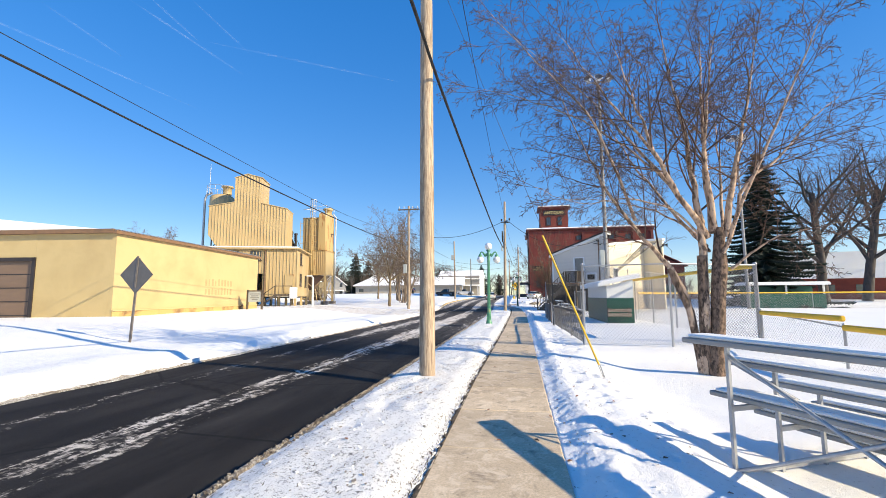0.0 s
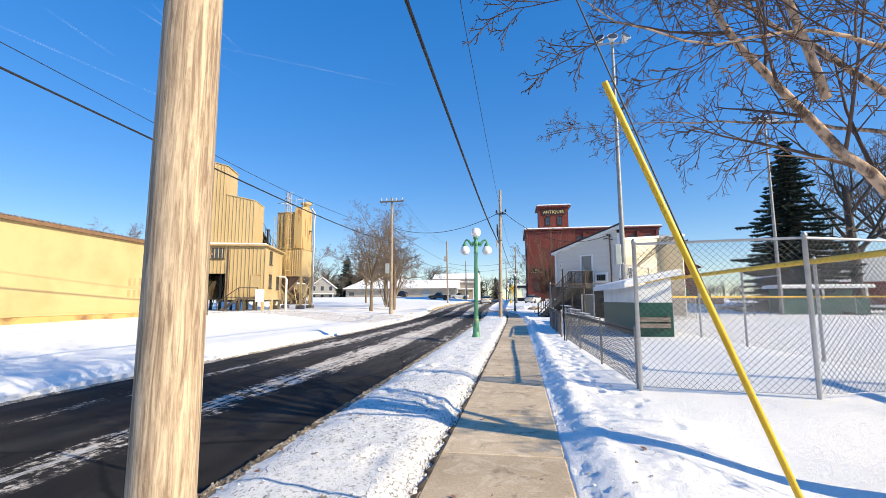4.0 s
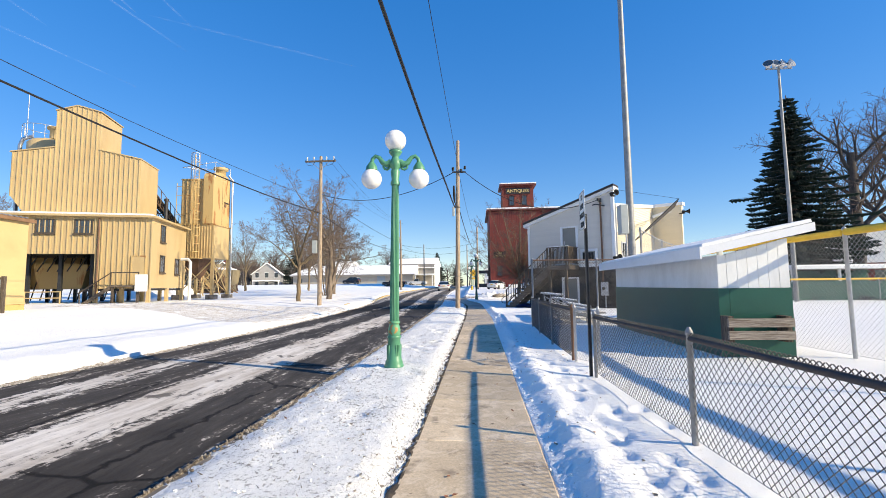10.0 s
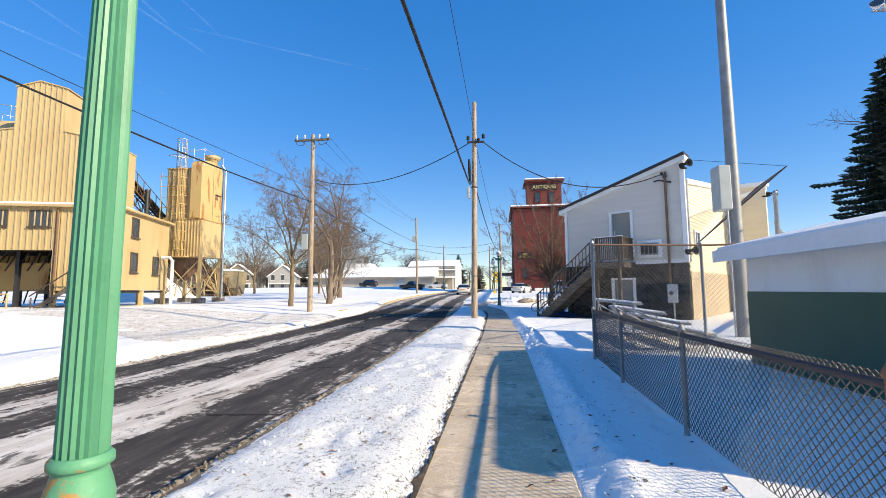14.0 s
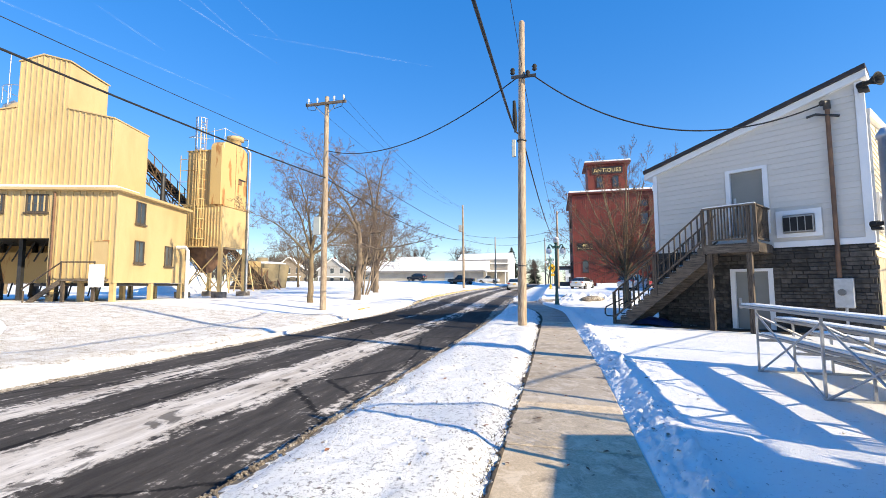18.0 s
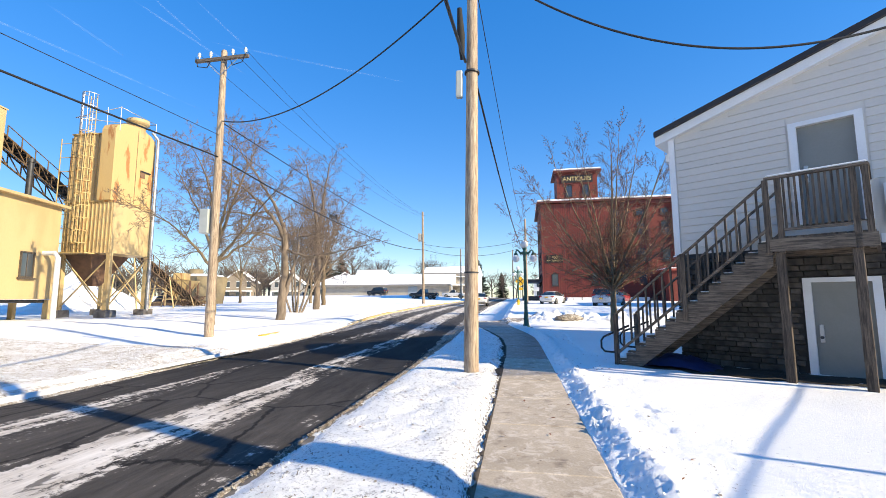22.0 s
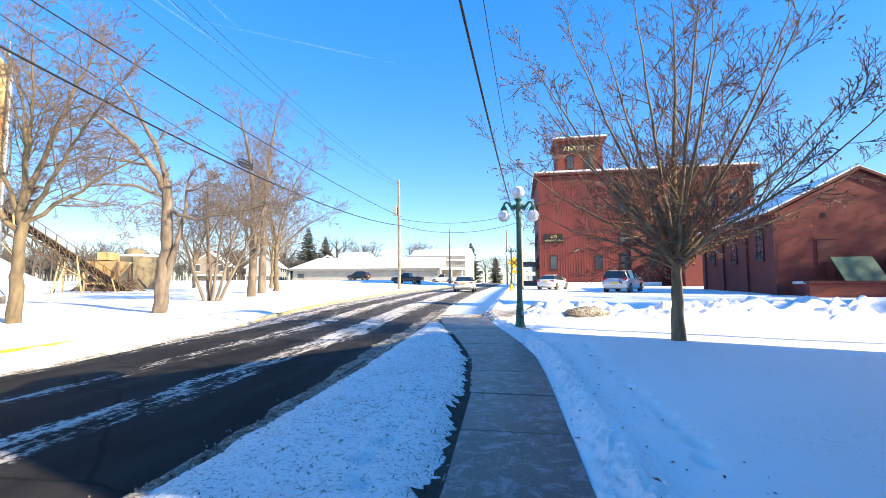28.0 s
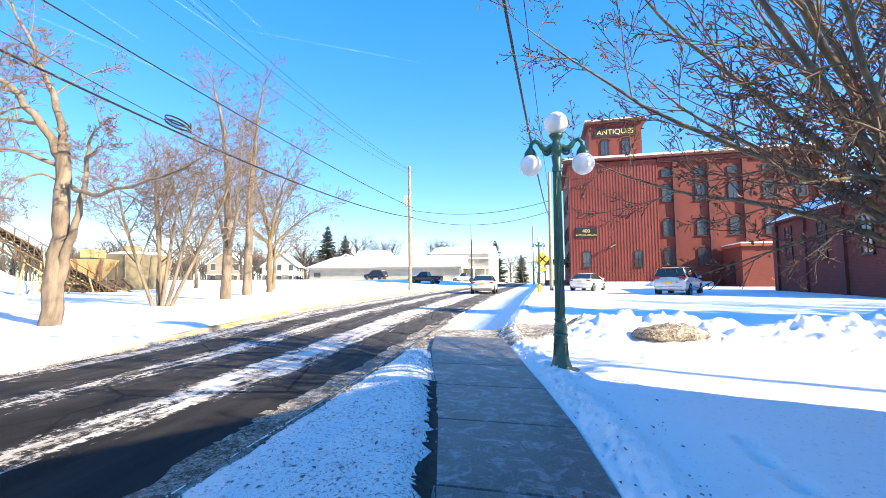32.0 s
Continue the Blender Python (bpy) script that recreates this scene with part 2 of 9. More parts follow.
def mat_concrete(name="sidewalk_concrete", light=(0.8, 0.635, 0.43), dull=(0.52, 0.4, 0.26), rough=0.85, bloom=0.5):
    m = mat_new(name, dull, rough)
    v = coords(m, space="Generated")
    g = m.node_tree.nodes.new("ShaderNodeNewGeometry")
    pos = g.outputs["Position"]
    big = noise_tex(m, pos, 0.9, 7, 0.62)
    fine = noise_tex(m, pos, 45.0, 6, 0.8)
    c = mix(m, ramp(m, big, [(0.3, grey(0)), (0.72, grey(1))]), light, dull)
    c = mix(m, ramp(m, fine, [(0.35, grey(0)), (0.7, grey(0.6))]), c, (0.25, 0.19, 0.13))
    stain = ramp(m, noise_tex(m, pos, 3.4, 6, 0.6, 0.6), [(0.56, grey(0)), (0.7, grey(0.65))])
    c = mix(m, stain, c, (0.15, 0.11, 0.08))
    drop = ramp(m, noise_tex(m, pos, 9.0, 2, 0.5), [(0.71, grey(0)), (0.74, grey(0.8))])
    c = mix(m, drop, c, (0.1, 0.06, 0.04))
    salt = ramp(m, noise_tex(m, pos, 4.6, 9, 0.75, 0.8), [(0.5, grey(0)), (0.6, grey(bloom))])
    c = mix(m, salt, c, tuple(0.16 + 0.82 * k for k in light))
    k = math_node(m, "MULTIPLY_ADD", rnd(m), 0.22)
    m.node_tree.nodes[-1].inputs[2].default_value = 0.88
    set_in(m, "Base Color", mix(m, 1.0, c, k, "MULTIPLY"))
    bump(m, fine, 0.25, 0.006)
    return m


def mat_brick(name, c1, c2, mortar, scale=1.0, gap=0.012, paint=0.0):
    """Courses for walls that stay far off; scale 1 gives 0.215 by 0.075 m bricks."""
    m = mat_new(name, c1, 0.8)
    n, l = m.node_tree.nodes, m.node_tree.links
    v = coords(m)
    sep = n.new("ShaderNodeSeparateXYZ")
    l.new(v, sep.inputs[0])
    cmb = n.new("ShaderNodeCombineXYZ")
    l.new(math_node(m, "ADD", sep.outputs[0], sep.outputs[1]), cmb.inputs[0])
    l.new(sep.outputs[2], cmb.inputs[1])
    b = n.new("ShaderNodeTexBrick")
    b.inputs["Scale"].default_value = 1.0
    b.inputs["Brick Width"].default_value = 0.215 * scale
    b.inputs["Row Height"].default_value = 0.075 * scale
    b.inputs["Mortar Size"].default_value = gap
    b.inputs["Color1"].default_value = (*c1, 1)
    b.inputs["Color2"].default_value = (*c2, 1)
    b.inputs["Mortar"].default_value = (*mortar, 1)
    l.new(cmb.outputs[0], b.inputs["Vector"])
    big = noise_tex(m, v, 0.5, 8, 0.65)
    c = mix(m, ramp(m, big, [(0.4, grey(0)), (0.75, grey(0.45))]), b.outputs[0], tuple(0.6 * k for k in c1))
    pale = ramp(m, noise_tex(m, v, 1.6, 8, 0.7), [(0.6, grey(0)), (0.75, grey(0.3))])
    c = mix(m, pale, c, tuple(min(1, 1.5 * k + 0.05) for k in c2))
    set_in(m, "Base Color", c)
    bump(m, b.outputs["Fac"], -0.3, 0.01)
    return m


def mat_wood(name, c1, c2, rough=0.75, along=2, scale=6.0):
    m = mat_new(name, c1, rough)
    s = [1.0, 1.0, 1.0]
    s[along] = 0.06
    v = coords(m, tuple(s))
    g = noise_tex(m, v, scale * 7, 9, 0.72, 0.6)
    g2 = noise_tex(m, coords(m), 1.3, 6, 0.6)
    c = mix(m, ramp(m, g, [(0.4, grey(0)), (0.6, grey(1))]), c1, c2)
    c = mix(m, ramp(m, g2, [(0.45, grey(0)), (0.8, grey(0.45))]), c, tuple(0.6 * k for k in c2))
    k = math_node(m, "MULTIPLY_ADD", rnd(m), 0.25)
    m.node_tree.nodes[-1].inputs[2].default_value = 0.87
    set_in(m, "Base Color", mix(m, 1.0, c, k, "MULTIPLY"))
    bump(m, g, 0.4, 0.006)
    return m


def mat_glass(name, tint=(0.05, 0.06, 0.07), rough=0.06):
    m = mat_new(name, tint, rough)
    b = m.node_tree.nodes["Principled BSDF"]
    b.inputs["Specular IOR Level"].default_value = 0.9
    return m


SNOW = mat_snow()
VERGE_SNOW = mat_snow("gritty_verge_snow", 1.0)
SLUSH = mat_dirty_snow()
ROAD = mat_road()
CONC = mat_concrete()
CONC_GREY = mat_concrete("frosty_grey_concrete", (0.64, 0.535, 0.41), (0.36, 0.295, 0.215), 0.85, 0.6)
# wet slabs, their colour darkened further to carry the building's shadow
CONC_WET_SHADE = mat_concrete("wet_shade_darkened_concrete", (0.09, 0.084, 0.078), (0.026, 0.024, 0.022), 0.45, 0.9)
KERB = mat_worn("kerb_concrete", (0.22, 0.2, 0.18), (0.06, 0.05, 0.045), 0.85, 2.0, 0.35, 0.65)
YELLOW_WALL = mat_worn("yellow_painted_block", (0.54, 0.41, 0.195), (0.43, 0.31, 0.14), 0.75, 0.5, 0.45, 0.8, 25.0, 0.2)
YELLOW_METAL = mat_worn("yellow_ribbed_metal", (0.54, 0.4, 0.2), (0.42, 0.29, 0.135), 0.55, 0.6, 0.45, 0.8, 18.0, 0.08, stretch=(1, 1, 0.35), per_object=0.06)
RUSTY_YELLOW = mat_worn("rusted_yellow_metal", (0.52, 0.37, 0.16), (0.34, 0.14, 0.04), 0.65, 1.6, 0.56, 0.62, 20.0, 0.15, stretch=(1, 1, 0.22))
PALE_WOOD = mat_wood("pale_weathered_board", (0.42, 0.36, 0.29), (0.16, 0.12, 0.09), 0.85, 0)
MAST_GREY = mat_worn("dull_grey_mast", (0.3, 0.3, 0.3), (0.2, 0.2, 0.2), 0.55, 4.0, metal=0.3)
BARK_DARK = mat_worn("dark_grey_bark", (0.09, 0.075, 0.065), (0.04, 0.034, 0.03), 0.9, 5.0, 0.35, 0.65, 40.0, 0.8, stretch=(1, 1, 0.25))
BARK_OLIVE = mat_worn("olive_brown_bark", (0.24, 0.18, 0.105), (0.1, 0.07, 0.042), 0.9, 6.0, 0.35, 0.65, 40.0, 0.8, stretch=(1, 1, 0.25))
RUST = mat_worn("rusty_steel", (0.22, 0.12, 0.07), (0.1, 0.06, 0.04), 0.8, 3.0)
DARK_STEEL = mat_worn("dark_steel", (0.06, 0.06, 0.065), (0.03, 0.03, 0.03), 0.5, 4.0, metal=0.4)
GALV = mat_worn("galvanised_steel", (0.5, 0.51, 0.53), (0.36, 0.36, 0.37), 0.42, 6.0, metal=0.7)
ALU = mat_worn("aluminium", (0.42, 0.41, 0.39), (0.26, 0.25, 0.24), 0.5, 5.0, metal=0.4, stretch=(1, 0.2, 1))
POLE_WOOD = mat_wood("utility_pole_wood", (0.52, 0.41, 0.29), (0.2, 0.14, 0.095), 0.8)
OLD_WOOD = mat_wood("weathered_wood", (0.145, 0.11, 0.08), (0.028, 0.021, 0.016), 0.85)
OLD_WOOD_X = mat_wood("weathered_wood_board", (0.2, 0.157, 0.115), (0.045, 0.035, 0.027), 0.85, 0)
GREEN_IRON = mat_worn("green_painted_iron", (0.09, 0.28, 0.16), (0.06, 0.2, 0.11), 0.42, 4.0, 0.45, 0.8, 60.0, 0.06)
DARK_GREEN_IRON = mat_worn("dark_green_painted_iron", (0.03, 0.11, 0.085), (0.02, 0.07, 0.055), 0.4, 4.0, 0.45, 0.8, 60.0, 0.06)
GREEN_PAINT = mat_worn("dark_green_painted_block", (0.003, 0.078, 0.052), (0.003, 0.06, 0.04), 0.42, 1.2, 0.45, 0.8, 30.0, 0.15)
WHITE_PAINT = mat_worn("white_painted_wood", (0.78, 0.78, 0.76), (0.62, 0.61, 0.58), 0.6, 1.5, 0.45, 0.8, 30.0, 0.08, stretch=(1, 1, 0.4))
GREY_SIDING = mat_worn("grey_lap_siding", (0.66, 0.62, 0.56), (0.58, 0.55, 0.5), 0.65, 0.8, 0.4, 0.8, 40.0, 0.05, stretch=(0.3, 1, 1), per_object=0.05)
CREAM_SIDING = mat_worn("cream_lap_siding", (0.74, 0.65, 0.47), (0.66, 0.57, 0.41), 0.65, 0.8, 0.4, 0.8, 40.0, 0.05, stretch=(0.3, 1, 1), per_object=0.05)
WHITE_TRIM = mat_worn("white_trim", (0.8, 0.8, 0.8), (0.7, 0.7, 0.69), 0.5, 2.0, 0.5, 0.9, 40.0, 0.03)
GREY_DOOR = mat_worn("grey_painted_steel_door", (0.24, 0.24, 0.22), (0.2, 0.2, 0.185), 0.5, 1.5, 0.45, 0.8, 30.0, 0.03)
BLACK_TRIM = mat_worn("dark_brown_roof_edge", (0.035, 0.025, 0.022), (0.02, 0.016, 0.015), 0.5, 3.0)
STONE = mat_worn("grey_brown_ledgestone", (0.095, 0.082, 0.07), (0.02, 0.018, 0.016), 0.85, 5.0, 0.35, 0.7, 50.0, 0.5, per_object=0.9)
MORTAR = mat_worn("dark_mortar", (0.05, 0.045, 0.042), (0.03, 0.027, 0.025), 0.9, 5.0)
MILL_BRICK = mat_brick("red_painted_mill_brick", (0.215, 0.039, 0.026), (0.165, 0.03, 0.02), (0.1, 0.026, 0.019), 1.0, 0.01)
MILL_SIDING = mat_worn("red_painted_corrugated_siding", (0.26, 0.05, 0.031), (0.145, 0.026, 0.017), 0.6, 0.6, 0.4, 0.65, 12.0, 0.3, stretch=(1, 1, 0.3))
MILL_DARK = mat_worn("dark_red_painted_brick", (0.13, 0.026, 0.02), (0.09, 0.018, 0.015), 0.7, 1.0)
RED_BOARD = mat_worn("red_board", (0.4, 0.08, 0.05), (0.3, 0.06, 0.04), 0.7, 1.0)
GLASS = mat_glass("window_glass")
CAR_GLASS = mat_glass("car_glass", (0.02, 0.03, 0.035), 0.03)
RUBBER = mat_worn("tyre_rubber", (0.025, 0.025, 0.026), (0.05, 0.05, 0.05), 0.85, 8.0)
BARK_GREY = mat_worn("grey_bark", (0.16, 0.135, 0.11), (0.075, 0.062, 0.05), 0.9, 5.0, 0.35, 0.65, 40.0, 0.8, stretch=(1, 1, 0.25))
BARK_TAN = mat_worn("tan_bark", (0.27, 0.21, 0.155), (0.1, 0.075, 0.055), 0.9, 4.0, 0.35, 0.65, 40.0, 0.8, stretch=(1, 1, 0.25))
BARK_BIRCH = mat_worn("peeling_birch_bark", (0.56, 0.39, 0.27), (0.09, 0.055, 0.038), 0.9, 11.0, 0.48, 0.6, 60.0, 0.9, stretch=(1, 1, 0.5))
TWIG = mat_worn("twigs", (0.14, 0.085, 0.062), (0.07, 0.044, 0.034), 0.9, 5.0, bump_s=0)
BARK_SHAGGY = mat_worn("shaggy_brown_bark", (0.25, 0.165, 0.115), (0.035, 0.023, 0.016), 0.95, 18.0, 0.4, 0.6, 70.0, 1.0, stretch=(1, 1, 0.5))
TWIG_BIRCH = mat_worn("birch_twigs", (0.15, 0.09, 0.064), (0.065, 0.04, 0.028), 0.9, 5.0, bump_s=0)
TWIG_TAN = mat_worn("tan_twigs", (0.21, 0.155, 0.12), (0.11, 0.08, 0.062), 0.9, 5.0, bump_s=0)
DEAD_LEAF = mat_worn("dry_brown_leaf", (0.3, 0.125, 0.06), (0.17, 0.065, 0.035), 0.8, 6.0, bump_s=0)
NEEDLES = mat_worn("dark_spruce_needles", (0.018, 0.035, 0.022), (0.01, 0.02, 0.014), 0.9, 3.0, bump_s=0)
YELLOW_CAP = mat_worn("yellow_plastic_fence_cap", (0.8, 0.5, 0.02), (0.65, 0.38, 0.02), 0.5, 3.0)
BLACK = mat_worn("black_plastic", (0.012, 0.012, 0.012), (0.02, 0.02, 0.02), 0.85, 6.0)
CABLE = mat_new("black_cable", (0.012, 0.012, 0.013), 0.6)


# ---- building blocks ----
class Geo:
    """Collects vertices and faces of one mesh."""

    def __init__(self):
        self.v, self.f, self.s = [], [], []

    def add(self, verts, faces, smooth=False, m=None):
        o = len(self.v)
        if m is not None:
            verts = [m @ Vector(p) for p in verts]
        self.v.extend([tuple(p) for p in verts])
        self.f.extend([tuple(i + o for i in f) for f in faces])
        self.s.extend([smooth] * len(faces))
        return self

    def box(self, x0, x1, y0, y1, z0, z1, m=None, c=0.0):
        """A box; c chamfers its vertical and horizontal edges a little."""
        if c <= 0:
            vs = [(x, y, z) for z in (z0, z1) for y in (y0, y1) for x in (x0, x1)]
            return self.add(vs, [(0, 2, 3, 1), (4, 5, 7, 6), (0, 1, 5, 4), (2, 6, 7, 3), (0, 4, 6, 2), (1, 3, 7, 5)], False, m)
        bm = bmesh.new()
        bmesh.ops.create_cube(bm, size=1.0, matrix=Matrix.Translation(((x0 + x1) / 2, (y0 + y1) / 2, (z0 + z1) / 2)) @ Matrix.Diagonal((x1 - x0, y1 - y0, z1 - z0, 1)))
        bmesh.ops.bevel(bm, geom=bm.edges[:], offset=c, segments=1, affect="EDGES", profile=0.5)
        bm.verts.index_update()
        self.add([v.co.copy() for v in bm.verts], [[v.index for v in f.verts] for f in bm.faces], False, m)
        bm.free()
        return self

    def tube(self, pts, radii, seg=8, cap=True, smooth=True, m=None):
        pts = [Vector(p) for p in pts]
        if not hasattr(radii, "__len__"):
            radii = [radii] * len(pts)
        vs, fs = [], []
        ref = None
        for i, p in enumerate(pts):
            d = (pts[min(i + 1, len(pts) - 1)] - pts[max(i - 1, 0)])
            d = d.normalized() if d.length > 1e-9 else Vector((0, 0, 1))
            if ref is None:
                ref = d.orthogonal().normalized()
            a = (ref - d * ref.dot(d))
            a = a.normalized() if a.length > 1e-6 else d.orthogonal().normalized()
            ref = a
            b = d.cross(a)
            for k in range(seg):
                t = 2 * math.pi * k / seg
                vs.append(p + (a * math.cos(t) + b * math.sin(t)) * radii[i])
        for i in range(len(pts) - 1):
            for k in range(seg):
                k2 = (k + 1) % seg
                fs.append((i * seg + k, i * seg + k2, (i + 1) * seg + k2, (i + 1) * seg + k))
        self.add(vs, fs, smooth, m)
        if cap and seg > 2:
            n = len(vs)
            self.add(vs[:seg], [tuple(range(seg))[::-1]], False, m)
            self.add(vs[n - seg:], [tuple(range(seg))], False, m)
        return self

    def lathe(self, prof, seg=16, m=None, smooth=True, flute=0.0, flutes=0):
        """prof: (radius, z) pairs from the bottom up."""
        vs, fs = [], []
        for r, z in prof:
            for k in range(seg):
                t = 2 * math.pi * k / seg
                q = r * (1 - flute * (k % 2)) if flutes else r
                vs.append((q * math.cos(t), q * math.sin(t), z))
        for i in range(len(prof) - 1):
            for k in range(seg):
                k2 = (k + 1) % seg
                fs.append((i * seg + k, i * seg + k2, (i + 1) * seg + k2, (i + 1) * seg + k))
        self.add(vs, fs, smooth, m)
        self.add(vs[:seg], [tuple(range(seg))[::-1]], False, m)
        self.add(vs[-seg:], [tuple(range(seg))], False, m)
        return self

    def prism(self, poly, y0, y1, m=None):
        """poly: (x, z) points, counter-clockwise seen from -y; extruded along y."""
        n = len(poly)
        vs = [(x, y0, z) for x, z in poly] + [(x, y1, z) for x, z in poly]
        fs = [tuple(range(n)), tuple(range(2 * n - 1, n - 1, -1))]
        fs += [(i, i + n, (i + 1) % n + n, (i + 1) % n) for i in range(n)]
        return self.add(vs, fs, False, m)

    def ball(self, c, r, seg=20, rings=12, m=None, squash=1.0):
        prof = []
        for i in range(rings + 1):
            a = -math.pi / 2 + math.pi * i / rings
            prof.append((max(1e-4, r * math.cos(a)), r * squash * math.sin(a)))
        return self.lathe(prof, seg, (m or Matrix()) @ Matrix.Translation(c))

    def grid(self, fn, us, vs_, smooth=True, m=None):
        pts = [fn(u, v) for v in vs_ for u in us]
        w = len(us)
        fs = [(j * w + i, j * w + i + 1, (j + 1) * w + i + 1, (j + 1) * w + i) for j in range(len(vs_) - 1) for i in range(w - 1)]
        return self.add(pts, fs, smooth, m)

    def mesh(self, name, material):
        me = bpy.data.meshes.new(name)
        me.from_pydata(self.v, [], self.f)
        me.polygons.foreach_set("use_smooth", self.s)
        if material:
            me.materials.append(material)
        me.update()
        return me


def part(name, geo, material, parent=None, label=""):
    """Links a Geo as one mesh object under a thing or a part."""
    ob = new(name, geo.mesh(name, material) if isinstance(geo, Geo) else geo)
    if parent is not None:
        ob.parent = parent
    if label:
        ob["label"] = label
    return ob


def thing(name, m, label, category, group="", kind=""):
    ob = new(name)
    ob.empty_display_size = 0.2
    ob.matrix_world = m
    return tagged(ob, label, category, group, kind)


def solo(name, geo, material, label, category="", group="", kind="", m=None):
    ob = part(name, geo, material)
    if m is not None:
        ob.matrix_world = m
    return tagged(ob, label, category, group, kind)


def words(text, size, material, name, parent, m, depth=0.006, width=1.0):
    """Raised letters in the built-in font, centred on m's origin, in its xy plane."""
    cu = bpy.data.curves.new(name, "FONT")
    cu.body, cu.size, cu.extrude = text, size, depth
    cu.align_x, cu.align_y = "CENTER", "CENTER"
    tmp = bpy.data.objects.new(name + "_src", cu)
    scene.collection.objects.link(tmp)
    me = bpy.data.meshes.new_from_object(tmp.evaluated_get(bpy.context.evaluated_depsgraph_get()))
    bpy.data.objects.remove(tmp)
    bpy.data.curves.remove(cu)
    me.materials.clear()
    me.materials.append(material)
    ob = part(name, me, material, parent)
    ob.matrix_local = m @ Matrix.Diagonal((width, 1, 1, 1))
    return ob


# ---- lie of the land ----
RISE_Y = (-400, 50, 57, 64, 78, 106, 140, 200, 700)
RISE_Z = (0, 0, 0.1, 0.4, 0.74, 1.05, 1.45, 1.7, 1.8)
EDGE_Y = (-400, 20, 30, 40, 50, 58, 66, 110, 180, 700)
ROAD_R = (-2.55, -2.5, -2.5, -2.65, -2.95, -3.3, -3.5, -3.8, -4.0, -12.0)
ROAD_L = (-8.3, -8.2, -8.2, -8.5, -9.3, -10.1, -10.6, -10.6, -11.0, -20.0)
WALK_Y = (-400, 8, 20, 36, 46, 49, 51.3, 53, 55, 57.5, 60)
WALK_L = (-0.86, -0.84, -0.68, -0.6, -0.69, -0.8, -1.05, -1.45, -1.95, -2.7, -3.2)
WALK_R = (0.38, 0.4, 0.5, 0.62, 0.42, 0.36, 0.28, 0.05, -0.35, -0.9, -1.5)


def rise(y):
    return float(np.interp(y, RISE_Y, RISE_Z))


def road_r(y):
    return float(np.interp(y, EDGE_Y, ROAD_R))


def road_l(y):
    return float(np.interp(y, EDGE_Y, ROAD_L))


def walk_l(y):
    return float(np.interp(y, WALK_Y, WALK_L))


def walk_r(y):
    return float(np.interp(y, WALK_Y, WALK_R))


def smooth_step(a, b, x):
    t = min(1.0, max(0.0, (x - a) / (b - a)))
    return t * t * (3 - 2 * t)


def fbm(x, y, s, octaves=3, z=0.0):
    r, a = 0.0, 1.0
    for _ in range(octaves):
        r += a * noise.noise((x * s, y * s, z))
        s *= 2.1
        a *= 0.5
    return r


DENTS = []
dent_rng = random.Random(5)
# footprints of one walker along the low fence, and of another towards the lot
STEPS = ((1.32, 21.84), (1.15, 21.26), (1.47, 20.78), (1.44, 20.46), (1.14, 19.87), (1.33, 19.95), (1.16, 19.39), (1.22, 18.99), (1.48, 19.28), (1.55, 18.98), (1.22, 18.74), (1.4, 18.61), (1.07, 18.19), (1.3, 18.2), (1.43, 18.23), (1.6, 18.18), (0.9, 20.39), (1.21, 23.71), (1.32, 23.08), (1.1, 15.2), (1.38, 15.12), (1.29, 14.65), (1.2, 15.94), (1.24, 16.47), (1.05, 14.42), (1.36, 14.16), (1.27, 13.8), (1.27, 17.5), (1.26, 17.02), (1.45, 13.56))
for dx_, dy_ in STEPS:
    DENTS.append((dx_, dy_, dent_rng.uniform(0.045, 0.075), dent_rng.uniform(0.075, 0.1)))
for k in range(34):
    DENTS.append((dent_rng.gauss(1.3, 0.16), dent_rng.uniform(13.5, 24), 0.03, dent_rng.uniform(0.05, 0.1)))
for k in range(16):
    DENTS.append((1.39 + 0.05 * (k % 2) + 0.03 * math.sin(k * 0.6), 46.6 + k * 0.43, 0.12, 0.085))
for k in range(18):
    DENTS.append((-1.25 - 0.14 * (k % 2) + dent_rng.uniform(-0.08, 0.08), 42.5 + k * 0.4, 0.06, 0.075))
for dx_, dy_ in ((1.09, 7.47), (1.20, 6.63), (1.40, 7.16), (1.62, 6.35), (1.47, 6.06), (1.76, 6.01), (1.86, 5.75), (1.95, 5.56), (1.09, 7.65), (1.19, 7.01), (1.45, 7.50), (1.53, 7.09), (0.93, 7.92), (1.33, 7.77)):
    DENTS.append((dx_, dy_, 0.035, 0.07))
for k in range(70):
    DENTS.append((dent_rng.uniform(0.95, 2.0), dent_rng.uniform(3, 44), dent_rng.uniform(0.02, 0.04), dent_rng.uniform(0.05, 0.09)))
for k in range(60):
    DENTS.append((dent_rng.uniform(-2.2, -1.0), dent_rng.uniform(4, 42), 0.04, 0.13))


DENT_ROWS = {}
for dent in DENTS:
    for k in range(int((dent[1] - 0.5) // 0.5), int((dent[1] + 0.5) // 0.5) + 1):
        DENT_ROWS.setdefault(k, []).append(dent)


def chunks(x, y, s):
    """Broken lumps: rounded cells with sharp gaps between them."""
    d = noise.voronoi((x * s, y * s, 0.37))[0]
    return min(1.0, 1.6 * (d[1] - d[0]))


